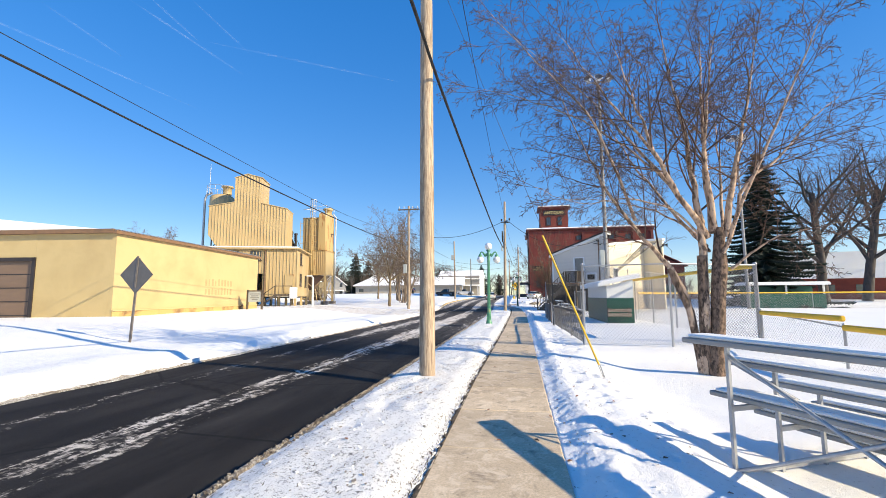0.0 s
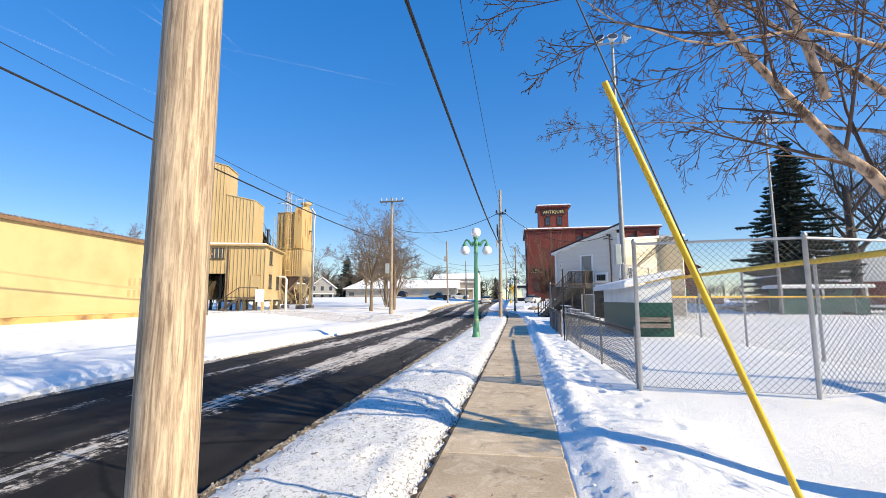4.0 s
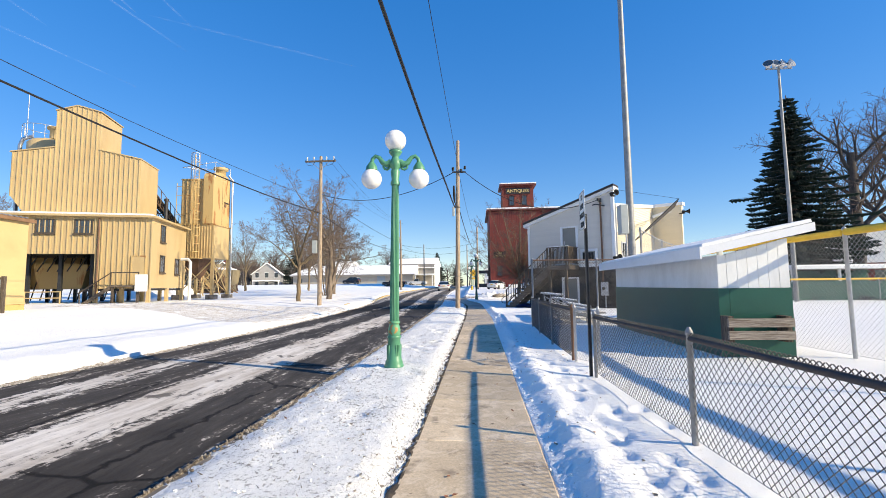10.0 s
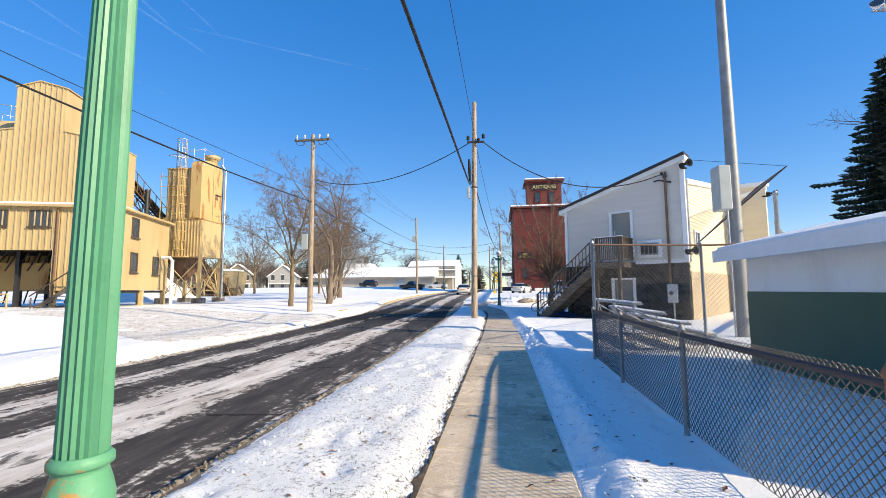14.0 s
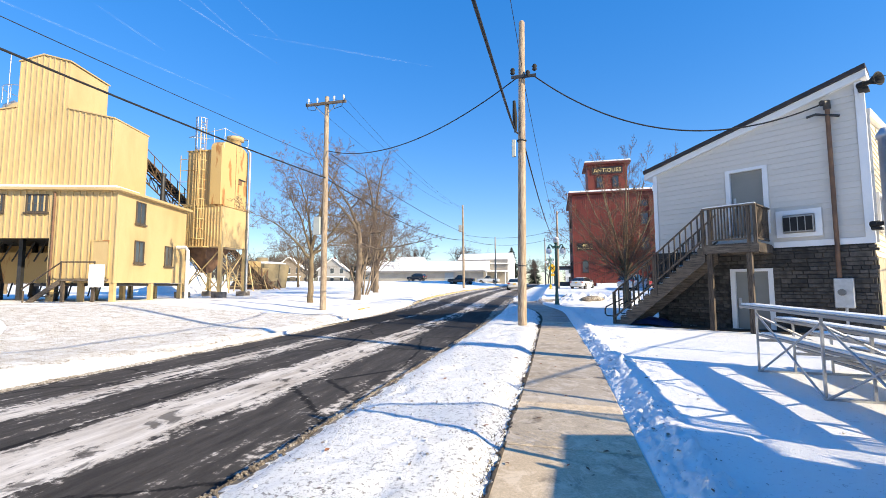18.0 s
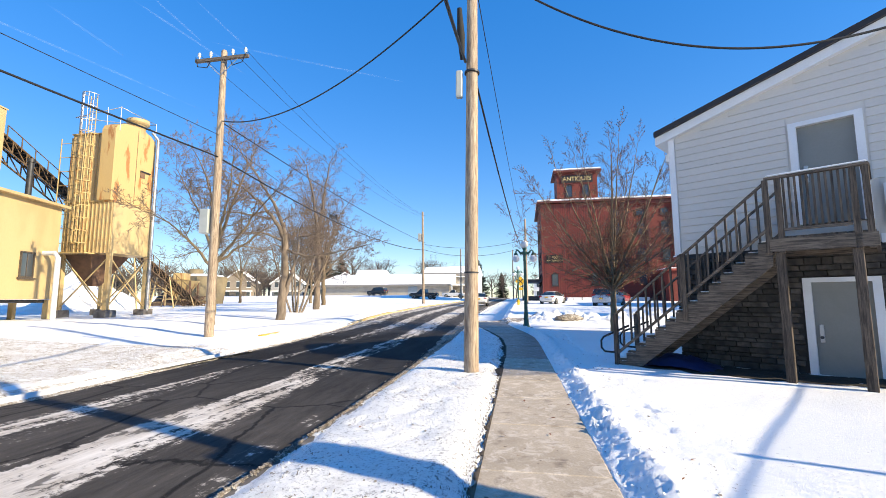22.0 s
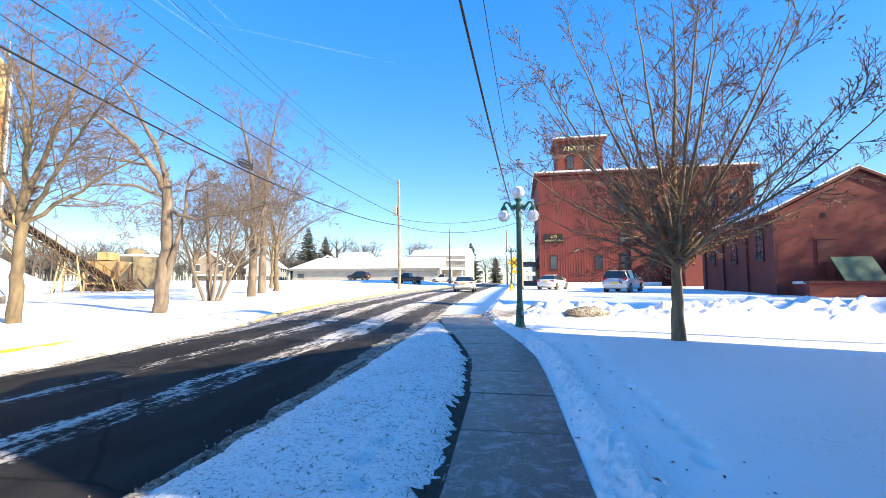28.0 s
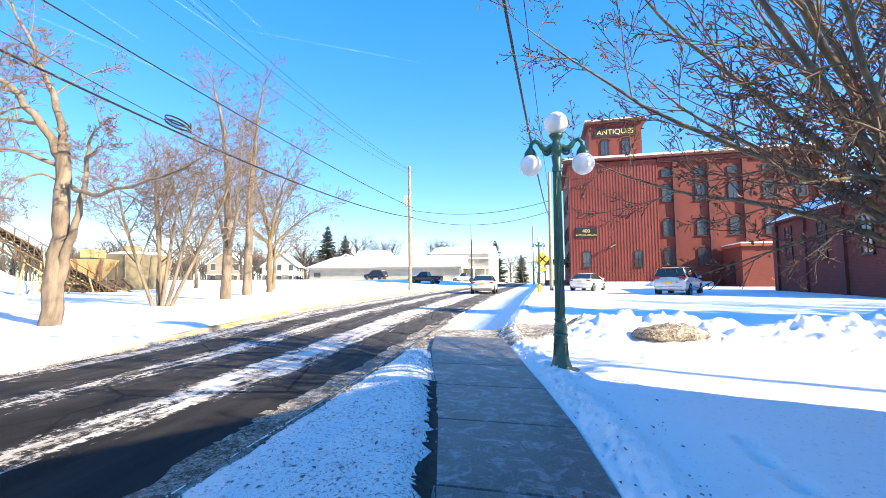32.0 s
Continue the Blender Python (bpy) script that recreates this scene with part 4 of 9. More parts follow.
def brick_annex():
    a = math.degrees(math.atan2(0.97, 0.24)) - 90
    an = thing("brick_annex", pose(16.3, 73.9, 0.6, 0, 0, -3), "low red brick annex with a gabled front and tall sash windows", "building")
    W, D, HE, HR = 9.4, 13.0, 5.4, 7.9
    t = 0.4
    g = Geo()
    g.prism([(0, -0.8), (W, -0.8), (W, HE), (W / 2, HR), (0, HE)], 0, t)
    part("wall_gable", g, MILL_BRICK, an)
    g = Geo()
    g.prism([(0, -0.8), (W, -0.8), (W, HE), (W / 2, HR), (0, HE)], D - t, D)
    part("wall_back", g, MILL_BRICK, an)
    part("wall_street", Geo().box(0, t, t, D - t, -0.8, HE), MILL_BRICK, an)
    part("wall_far", Geo().box(W - t, W, t, D - t, -0.8, HE), MILL_BRICK, an)
    for s in (0, 1):
        r = Geo()
        x0, x1 = (-0.45, W / 2) if s == 0 else (W / 2, W + 0.45)
        z0, z1 = (HE - 0.12, HR + 0.09) if s == 0 else (HR + 0.09, HE - 0.12)
        r.add([(x0, -0.25, z0), (x1, -0.25, z1), (x1, D + 0.2, z1), (x0, D + 0.2, z0), (x0, -0.25, z0 + 0.16), (x1, -0.25, z1 + 0.16), (x1, D + 0.2, z1 + 0.16), (x0, D + 0.2, z0 + 0.16)],
              [(3, 2, 1, 0), (0, 1, 5, 4), (1, 2, 6, 5), (2, 3, 7, 6), (3, 0, 4, 7), (4, 5, 6, 7)])
        part("roof_slope", r, MILL_DARK, an)
        q = Geo()
        q.add([(x0, -0.1, z0 + 0.165), (x1, -0.1, z1 + 0.165), (x1, D, z1 + 0.165), (x0, D, z0 + 0.165), (x0, -0.1, z0 + 0.28), (x1, -0.1, z1 + 0.28), (x1, D, z1 + 0.28), (x0, D, z0 + 0.28)],
              [(3, 2, 1, 0), (0, 1, 5, 4), (1, 2, 6, 5), (2, 3, 7, 6), (3, 0, 4, 7), (4, 5, 6, 7)])
        part("roof_snow", q, SNOW, an)
    for i, yy in enumerate((2.13, 6.4, 10.75)):
        window(an, pose(-0.03, yy, 2.45, 0, 0, -90), 1.05, 2.5, 0, 2, 6)
    for yy in (0.3, 4.3, 8.6, 12.7):
        part("pilaster", Geo().box(-0.16, -0.003, yy - 0.3, yy + 0.3, -0.8, HE - 0.2), MILL_DARK, an)
    part("doorway", Geo().box(2.2, 3.2, -0.06, -0.005, 1.3, 3.6), MILL_DARK, an, "boarded dark doorway")
    part("door_lintel", Geo().box(2.05, 3.35, -0.09, -0.006, 3.605, 3.75), MILL_DARK, an)
    part("low_wall", Geo().box(0.35, 11.5, -2.6, -2.2, -0.8, 0.88), MILL_BRICK, an, "low red brick wall")
    part("low_wall_cap", Geo().box(0.3, 11.6, -2.7, -2.1, 0.885, 1.0), MILL_DARK, an)
    part("ledge_fill", Geo().box(0.6, 11.4, -2.195, -0.005, -0.8, 0.8), MILL_BRICK, an)
    part("ledge_snow", Geo().box(0.7, 11.3, -2.05, -0.02, 0.802, 0.98, c=0.05), SNOW, an)
    part("wall_vent", Geo().box(2.6, 2.8, -0.04, -0.005, 5.05, 5.3), BLACK, an)
    for x in (2.35, 5.5):
        hd = Geo().add([(x + 0.25, -1.9, 0.9), (x + 2.4, -1.9, 0.9), (x + 2.15, -1.0, 2.45), (x, -1.0, 2.45), (x + 0.25, -1.8, 0.87), (x + 2.4, -1.8, 0.87), (x + 2.15, -0.92, 2.42), (x, -0.92, 2.42)], [(0, 1, 2, 3), (7, 6, 5, 4), (0, 4, 5, 1), (2, 6, 7, 3), (1, 5, 6, 2), (0, 3, 7, 4)])
        part("hatch_door", hd, TARP, an, "weathered dark green slanted hatch")
        part("hatch_stand", Geo().prism([(x + 0.3, 0.985), (x + 2.2, 0.985), (x + 2.05, 2.2), (x + 0.2, 2.2)], -0.85, -0.01), MILL_DARK, an)


def press_box():
    """Two-storey shed with mono-pitch roof: stone below, lap siding above."""
    ang = -35.1
    sh = thing("press_box_building", pose(3.5, 45.18, -0.12, 0, 0, ang), "two-storey ballfield building, grey lap siding over dark ledgestone, sloping roof", "building")
    W, ZS = 5.67, 2.7
    H0, H1 = 5.55, 7.2

    def top(x):
        return H0 + (H1 - H0) * x / W

    # front wall, split round its two doors
    dx0, dx1 = 2.36, 3.38
    g = Geo()
    g.box(0, dx0, 0, 0.2, -0.3, ZS).box(dx1, W, 0, 0.2, -0.3, ZS).box(dx0, dx1, 0, 0.2, 2.05, ZS)
    stone_wall = part("wall_lower_front", g, MORTAR, sh, "dark grey-brown stacked stone veneer")
    g = Geo()
    g.prism([(0, ZS), (dx0, ZS), (dx0, top(dx0)), (0, top(0))], 0, 0.2)
    g.prism([(dx1, ZS), (W, ZS), (W, top(W)), (dx1, top(dx1))], 0, 0.2)
    g.prism([(dx0, 5.25), (dx1, 5.25), (dx1, top(dx1)), (dx0, top(dx0))], 0, 0.2)
    g.box(dx0, dx1, 0, 0.2, ZS, 3.12)
    up = part("wall_upper_front", g, GREY_SIDING, sh, "grey lap siding")
    # lap boards
    z = ZS + 0.16
    while z < H1 - 0.1:
        x0 = 0.12 if z < H0 - 0.1 else 0.12 + (z - H0 + 0.1) / (H1 - H0) * W
        segs = [(x0, W - 0.16)]
        if z < 5.3:
            segs = [(x0, dx0 - 0.1), (dx1 + 0.1, W - 0.16)]
        if 2.8 < z < 3.85:
            segs = [(x0, dx0 - 0.1), (dx1 + 0.1, 3.52), (4.68, W - 0.16)]
        for a, b in segs:
            if b - a < 0.1:
                continue
            gb = Geo()
            gb.add([(a, -0.028, z), (b, -0.028, z), (b, -0.004, z + 0.17), (a, -0.004, z + 0.17), (a, 0, z), (b, 0, z)], [(0, 1, 2, 3), (0, 4, 5, 1)])
            part("lap_board", gb, GREY_SIDING, sh)
        z += 0.172
    # side towards the field in two stretches, cream siding
    part("wall_back", Geo().prism([(0, -0.3), (W + 2.05, -0.3), (W + 2.05, 6.9), (0, 4.9)], 8.72, 8.82), GREY_SIDING, sh)
    part("wall_wing_side", Geo().box(W + 1.85, W + 2.05, 8.66, 8.715, -0.3, 6.9), CREAM_SIDING, sh)
    for name, (xa, ya, za), (xb, yb, zb) in (("main_roof", (W - 0.2, 0.25, 6.1), (W - 0.15, 8.54, 7.1)), ("rear_roof", (W + 2.1, 8.56, 7.15), (W + 2.1, 8.84, 7.15))):
        part(name, Geo().add([(-0.2, ya, 5.3), (xa, ya, za), (xb, yb, zb), (-0.2, yb, 5.35), (-0.2, ya, 5.1), (xa, ya, za - 0.2), (xb, yb, zb - 0.2), (-0.2, yb, 5.1)], [(0, 1, 2, 3), (7, 6, 5, 4), (0, 4, 5, 1), (2, 6, 7, 3), (0, 3, 7, 4), (1, 5, 6, 2)]), SNOW, sh, "snow-covered lower roof")
    part("wall_street", Geo().box(0, 0.2, 0.205, 8.715, -0.3, H0 - 0.45), GREY_SIDING, sh)
    for (xa, ya, za), (xb, yb, zb), nm in (((W, 0.2, 6.2), (W + 0.07, 8.7, 7.26), "field_wall"), ((W + 0.07, 8.7, 7.26), (W + 2.05, 8.5, 7.2), "field_wing_wall")):
        ln = math.hypot(xb - xa, yb - ya)
        mw = Matrix.Translation((xa, ya, 0)) @ Matrix.Rotation(math.atan2(yb - ya, xb - xa), 4, "Z")
        wl_ = part(nm, Geo().prism([(0, -0.3), (ln, -0.3), (ln, zb), (0, za)], 0.002, 0.2, mw), CREAM_SIDING, sh, "cream lap siding")
        z = 0.1
        while z < zb - 0.2:
            x0 = 0.02 if z < za - 0.2 else 0.02 + (z - za + 0.2) / (zb - za) * ln
            gb = Geo().add([(x0, -0.026, z), (ln, -0.026, z), (ln, -0.002, z + 0.17), (x0, -0.002, z + 0.17), (x0, 0, z), (ln, 0, z)], [(0, 1, 2, 3), (0, 4, 5, 1)], False, mw)
            part("lap_board", gb, CREAM_SIDING, wl_)
            z += 0.172
        part("fascia", Geo().prism([(0.02, za + 0.002), (ln + 0.1, zb + 0.002), (ln + 0.1, zb + 0.22), (0.02, za + 0.22)], -0.12, 0.5, mw), WHITE_TRIM, wl_)
        part("stone_skirt", Geo().box(0, ln, -0.05, -0.028, -0.3, 2.3, mw), STONE_TAN, wl_, "tan stone skirt")
    window(sh, pose(W + 0.05, 1.6, 3.2, 0, 0, 89.5), 0.95, 1.0, 0, 2, 1, WHITE_TRIM)
    # roof
    g = Geo()
    ov = 0.3
    a, b = -ov, W + 0.12
    for z0, mat_, nm, lo, hi, y0 in ((0, WHITE_TRIM, "rake_board", 0.0, 0.2, -0.14), (1, BLACK_TRIM, "roof", 0.205, 0.33, -0.22)):
        q = Geo()
        q.prism([(a, top(a) + lo), (b, top(b) + lo), (b, top(b) + hi), (a, top(a) + hi)], y0, 0.75)
        part(nm, q, mat_, sh)
    part("corner_board", Geo().box(-0.035, 0.1, -0.04, 0.1, ZS, H0 + 0.02), WHITE_TRIM, sh)
    part("corner_board", Geo().box(W - 0.14, W + 0.05, -0.045, 0.12, ZS, H1 - 0.05), WHITE_TRIM, sh)
    part("belly_band", Geo().box(dx1 + 0.12, W + 0.05, -0.05, -0.002, ZS - 0.02, ZS + 0.15), WHITE_TRIM, sh)
    # doors
    for zb, nm in ((-0.05, "door_lower"), (3.16, "door_upper")):
        d = part(nm, Geo().box(dx0 + 0.07, dx1 - 0.07, 0.06, 0.11, zb, zb + 2.03), GREY_DOOR, sh, "grey steel door, shut")
        f = Geo()
        f.box(dx0 - 0.06, dx0 + 0.07, -0.055, 0.12, zb - 0.02, zb + 2.12).box(dx1 - 0.07, dx1 + 0.06, -0.055, 0.12, zb - 0.02, zb + 2.12).box(dx0 + 0.07, dx1 - 0.07, -0.055, 0.12, zb + 2.03, zb + 2.12)
        part("door_frame", f, WHITE_TRIM, sh)
        part("door_handle", Geo().box(dx0 + 0.13, dx0 + 0.2, 0.02, 0.06, zb + 0.85, zb + 1.2, c=0.008), GALV, d, "brushed metal lock plate")
        part("door_knob", Geo().tube([(dx0 + 0.165, 0.02, zb + 0.95), (dx0 + 0.165, -0.03, zb + 0.95)], 0.03, 10), DARK_STEEL, d)
    # air conditioner in a white frame
    ac = part("air_conditioner", Geo().box(3.77, 4.49, -0.2, -0.03, 3.1, 3.6, c=0.015), ALU, sh, "window air conditioner")
    f = Geo().box(3.6, 3.75, -0.1, -0.03, 2.97, 3.77).box(4.51, 4.66, -0.1, -0.03, 2.97, 3.77).box(3.75, 4.51, -0.1, -0.03, 3.63, 3.77).box(3.75, 4.51, -0.1, -0.03, 2.97, 3.08)
    part("frame", f, WHITE_TRIM, ac)
    for i in range(4):
        part("grille_panel", Geo().box(3.79 + i * 0.175, 3.94 + i * 0.175, -0.215, -0.198, 3.14, 3.55), BLACK, ac)
    # electric service: mast, meter box, conduit
    part("service_mast", Geo().tube([(4.95, -0.12, 1.76), (4.95, -0.12, 6.6)], 0.055, 8), RUST, sh, "brown conduit")
    part("weatherhead", Geo().tube([(4.95, -0.12, 6.55), (4.95, -0.16, 6.75), (4.87, -0.3, 6.7)], 0.09, 8), DARK_STEEL, sh)
    box_ = part("meter_box", Geo().box(4.82, 5.24, -0.22, -0.02, 0.93, 1.75, c=0.02), GALV, sh, "grey electric meter box")
    part("meter_dial", Geo().tube([(5.0, -0.22, 1.36), (5.0, -0.34, 1.36)], 0.09, 12), GLASS, box_)
    part("meter_conduit", Geo().tube([(5.05, -0.1, -0.2), (5.05, -0.1, 0.94)], 0.04, 8), GALV, box_)
    part("vent_pipe", Geo().tube([(5.2, -0.08, 6.3), (4.7, -0.2, 6.45), (4.5, -0.25, 6.4)], 0.035, 6), DARK_STEEL, sh)
    part("gutter_downpipe", Geo().box(W - 0.02, W + 0.1, 0.16, 0.24, ZS, H1 - 0.8), GALV, sh)
    # loudspeakers
    for m_, k in ((pose(W + 0.1, -0.3, 6.95, 0, 0, 0), 1.0), (pose(W + 0.15, -0.35, 3.15, 0, 0, 0), 1.0), (pose(W + 2.25, 8.4, 6.7, 0, 0, 50), 1.0)):
        s = thing("loudspeaker_horn", sh.matrix_world @ m_, "black horn loudspeaker bracketed to the building", "loudspeaker", "horn loudspeakers")
        hm = Geo().lathe([(0.06, 0), (0.06, 0.1), (0.09, 0.17), (0.14, 0.27), (0.19, 0.33), (0.17, 0.33), (0.1, 0.22), (0.02, 0.2)], 12, pose(0, 0, 0, 90, 0, 60))
        part("horn", hm, BLACK, s)
        part("driver", Geo().lathe([(0.09, -0.16), (0.09, 0.0)], 10, pose(0, 0, 0, 90, 0, 60)), BLACK, s)
        part("bracket", Geo().box(-0.15, 0.06, -0.03, 0.36, -0.14, -0.08), BLACK, s)
    return sh, stone_wall


def stone_veneer(wall):
    """Stacked ledgestones on the lower storey, as pieces of the wall."""
    rng = random.Random(11)
    shapes = {}
    for ln in (0.18, 0.26, 0.36, 0.46, 0.56):
        for h in (0.08, 0.115, 0.155):
            shapes[ln, h] = Geo().box(0.005, ln - 0.005, -0.05, -0.002, 0.005, h - 0.005, c=0.01).mesh("stone", STONE)
    z = -0.15
    while z < 2.6:
        h = rng.choice((0.08, 0.115, 0.115, 0.155))
        h = min((0.08, 0.115, 0.155), key=lambda k: abs(k - min(h, 2.69 - z)))
        x = -0.02
        while x < 5.6:
            ln = rng.choice((0.18, 0.26, 0.36, 0.46, 0.46, 0.56))
            if x + ln > 5.72:
                ln = 0.18
            if z < 2.05 and x + ln > 2.3 and x < 3.44:
                if 2.3 - x >= 0.18:
                    ln = max(k for k in (0.18, 0.26, 0.36, 0.46, 0.56) if k <= 2.3 - x + 1e-6)
                else:
                    x = 3.44
                    continue
            ob = new("stone", shapes[ln, h])
            ob.parent = wall
            ob.location = (x, -rng.uniform(0.0, 0.03), z)
            x += ln
        z += h


def block_warehouse():
    wh = thing("yellow_warehouse", pose(-21.6, 20.4, 0.2, 0, 0, 6.4), "long single-storey warehouse of yellow painted block with faded lettering", "building")
    L, W, H = 16.2, 14.0, 5.0
    part("wall_street", Geo().box(-0.25, 0, 0, L, -0.6, H), YELLOW_WALL, wh)
    g = Geo()
    part("wall_front", Geo().box(-4.6, -0.255, 0, 0.25, -0.6, H), YELLOW_WALL, wh)
    part("wall_over_door", Geo().box(-9.4, -4.605, 0, 0.25, 3.5, H), YELLOW_WALL, wh)
    part("wall_front_end", Geo().box(-W, -9.405, 0, 0.25, -0.6, H), YELLOW_WALL, wh)
    part("wall_back", Geo().box(-W, -0.255, L - 0.25, L, -0.6, H), YELLOW_WALL, wh)
    part("wall_far", Geo().box(-W, -W + 0.25, 0.255, L - 0.255, -0.6, H), YELLOW_WALL, wh)
    part("plinth", Geo().box(0.002, 0.05, -0.02, L, -0.6, 0.62), YELLOW_PLINTH, wh, "stained lower band of the wall")
    part("ledge", Geo().box(0.002, 0.09, -0.03, L, 0.623, 0.7), YELLOW_WALL, wh)
    r = Geo()
    r.add([(0.2, -0.25, H), (0.2, L + 0.2, H), (-W / 2, L + 0.2, H + 0.75), (-W / 2, -0.25, H + 0.75), (-W - 0.2, -0.25, H), (-W - 0.2, L + 0.2, H)], [(0, 1, 2, 3), (3, 2, 5, 4), (0, 3, 4), (1, 5, 2)])
    part("roof", r, SNOW, wh, "low snow-covered roof")
    part("roof_edge", Geo().box(-0.0, 0.22, -0.27, L + 0.2, H - 0.16, H + 0.02), RUST_EDGE, wh, "brown metal drip edge")
    part("front_roof_edge", Geo().box(-W - 0.2, -0.005, -0.28, -0.005, H - 0.12, H + 0.1), RUST_EDGE, wh)
    for i in range(54):
        y = -0.2 + i * 0.3
        part("roof_rib", Geo().box(0.05, 0.27, y, y + 0.15, H + 0.021, H + 0.07), GALV, wh)
    d = part("roller_door", Geo().box(-9.3, -4.7, 0.1, 0.16, -0.6, 3.4), DOOR_BROWN, wh, "closed brown overhead door")
    for z in (0.4, 1.15, 1.9, 2.65):
        part("door_joint", Geo().box(-9.3, -4.7, 0.085, 0.099, z, z + 0.05), BLACK_TRIM, d)
    part("door_frame", Geo().box(-4.75, -4.55, -0.06, 0.2, -0.6, 3.6).box(-9.45, -9.25, -0.06, 0.2, -0.6, 3.6).box(-9.45, -4.55, -0.06, 0.2, 3.4, 3.6), BLACK_TRIM, wh)
    # faded lettering as bars of paint
    rng = random.Random(3)
    for row, z in enumerate((1.55, 2.2)):
        for i in range(9):
            y = 8.3 + i * 0.42
            h = rng.uniform(0.35, 0.55)
            part("faded_letter", Geo().box(0.001, 0.005, y, y + rng.uniform(0.14, 0.26), z, z + h), FADED, wh)
    pc = Geo().tube([(0.06, 13.2, 0.0), (0.12, 13.2, 0.55), (0.3, 13.2, 0.7)], 0.07, 8)
    part("drain_pipe", pc, RUST, wh)


def batch_plant():
    ang = 17.0
    pl = thing("batch_plant", pose(-25.9, 48.4, 0.45, 0, 0, ang), "yellow ribbed-metal aggregate plant on posts with a tall silo house", "building")
    zf, zt = 1.15, 6.75
    # low building, opening in the front
    g = Geo()
    g.box(-3.9, 0, 0, 0.2, zf, zt).box(-14, -3.9, 0, 0.2, 3.85, zt).box(-14, -11.3, 0, 0.2, 0, 3.85)
    wf = part("wall_front", g, YELLOW_METAL, pl, "yellow ribbed metal siding")
    ribs(wf, YELLOW_METAL, -3.85, -0.02, 0, zf, zt, 0.36, 0.06, 0.07)
    ribs(wf, YELLOW_METAL, -14, -3.95, 0, 3.85, zt, 0.36, 0.06, 0.07)
    g = Geo().box(-0.2, 0, 0.205, 7.7, zf, zt)
    part("wall_side", g, YELLOW_METAL, pl)
    part("wall_back", Geo().box(-14, -0.205, 7.5, 7.7, zf, zt), YELLOW_METAL, pl)
    part("wall_far", Geo().box(-14, -13.8, 0.205, 7.495, -0.5, zt), YELLOW_METAL, pl)
    part("floor_deck", Geo().box(-4.8, -0.205, 0.205, 7.49, zf - 0.2, zf - 0.02), DARK_STEEL, pl)
    part("bay_ceiling", Geo().box(-13.8, -4.8, 0.205, 7.49, 4.0, 4.15), DARK_STEEL, pl)
    for x in (-0.15, -2.0, -3.8):
        for y in (0.15, 3.8, 7.4):
            part("post", Geo().box(x - 0.13, x + 0.13, y - 0.13, y + 0.13, -0.6, zf - 0.02), YELLOW_METAL, pl)
    # low roof with snow and gutter
    part("low_roof", Geo().box(-14.2, 0.35, -0.4, 7.95, zt, zt + 0.15), YELLOW_METAL, pl)
    part("low_roof_snow", Geo().box(-14.1, 0.05, -0.33, 1.9, zt + 0.153, zt + 0.3, c=0.03), SNOW, pl)
    part("downpipe", Geo().tube([(-3.65, -0.13, 0.4), (-3.65, -0.13, zt - 0.1)], 0.06, 8), RUST, pl)
    # silo house: stepped front
    y0, y1 = 1.9, 5.4
    zb = zt + 0.15
    poly = [(-9.7, zb), (-1.8, zb), (-1.8, 12.0), (-4.9, 12.65), (-4.9, 15.85), (-6.6, 16.3), (-8.05, 15.8), (-8.05, 12.7), (-11.0, 12.15), (-11.0, 8.7)]
    g = Geo().prism(poly, y0, y1)

    def topz(x):
        return float(np.interp(x, (-11.0, -8.051, -8.05, -6.6, -4.9, -4.899, -1.8), (12.15, 12.7, 15.8, 16.3, 15.85, 12.65, 12.0)))

    def lowz(x):
        return zb if x > -9.7 else zb + (8.7 - zb) * (-9.7 - x) / 1.3

    hs = part("silo_house", g, YELLOW_METAL, pl, "tall stepped yellow metal silo house")
    for i in range(26):
        x = -10.9 + i * 0.36
        part("rib", Geo().box(x - 0.035, x + 0.035, y0 - 0.06, y0, lowz(x) + 0.02, topz(x) - 0.03), YELLOW_METAL, hs)
    for xa, za, xb, zb2 in ((-1.75, 12.0, -4.85, 12.65), (-4.8, 15.85, -6.6, 16.3), (-6.6, 16.3, -8.15, 15.78), (-8.1, 12.7, -11.1, 12.15)):
        part("roof_edge", Geo().prism([(xb, zb2), (xa, za), (xa, za + 0.08), (xb, zb2 + 0.08)], y0 - 0.1, y1 + 0.06), YELLOW_METAL, pl)
    part("strut", Geo().tube([(-10.7, 2.3, 8.8), (-10.7, 2.3, zb)], 0.08, 6).tube([(-10.7, 2.3, zb), (-10.1, 2.3, 7.9)], 0.06, 6), DARK_STEEL, pl)
    # dust tank behind
    tk = part("dust_tank", Geo().lathe([(1.5, 11.8), (1.5, 14.2), (1.2, 14.5), (0.6, 14.7)], 20, pose(-11.2, 6.6, 0)), YELLOW_METAL, pl, "round yellow dust tank")
    part("tank_cap", Geo().lathe([(0.55, 14.7), (0.55, 15.6), (0.75, 15.62), (0.75, 15.8)], 16, pose(-10.6, 6.6, 0)), YELLOW_METAL, tk)
    part("tank_pipe", Geo().tube([(-13.3, 6.4, 7), (-13.3, 6.4, 14.0), (-13.1, 6.4, 14.6), (-12.4, 6.4, 14.9)], 0.16, 8), GALV, tk)
    part("antenna", Geo().tube([(-12.6, 6.0, 14.6), (-12.6, 6.0, 18.6)], 0.035, 5), GALV, tk)
    rl = Geo()
    for k in range(12):
        t = 2 * math.pi * k / 12
        rl.tube([(-11.6 + 1.5 * math.cos(t), 6.6 + 1.5 * math.sin(t), 14.6), (-11.6 + 1.5 * math.cos(t), 6.6 + 1.5 * math.sin(t), 15.7)], 0.025, 4)
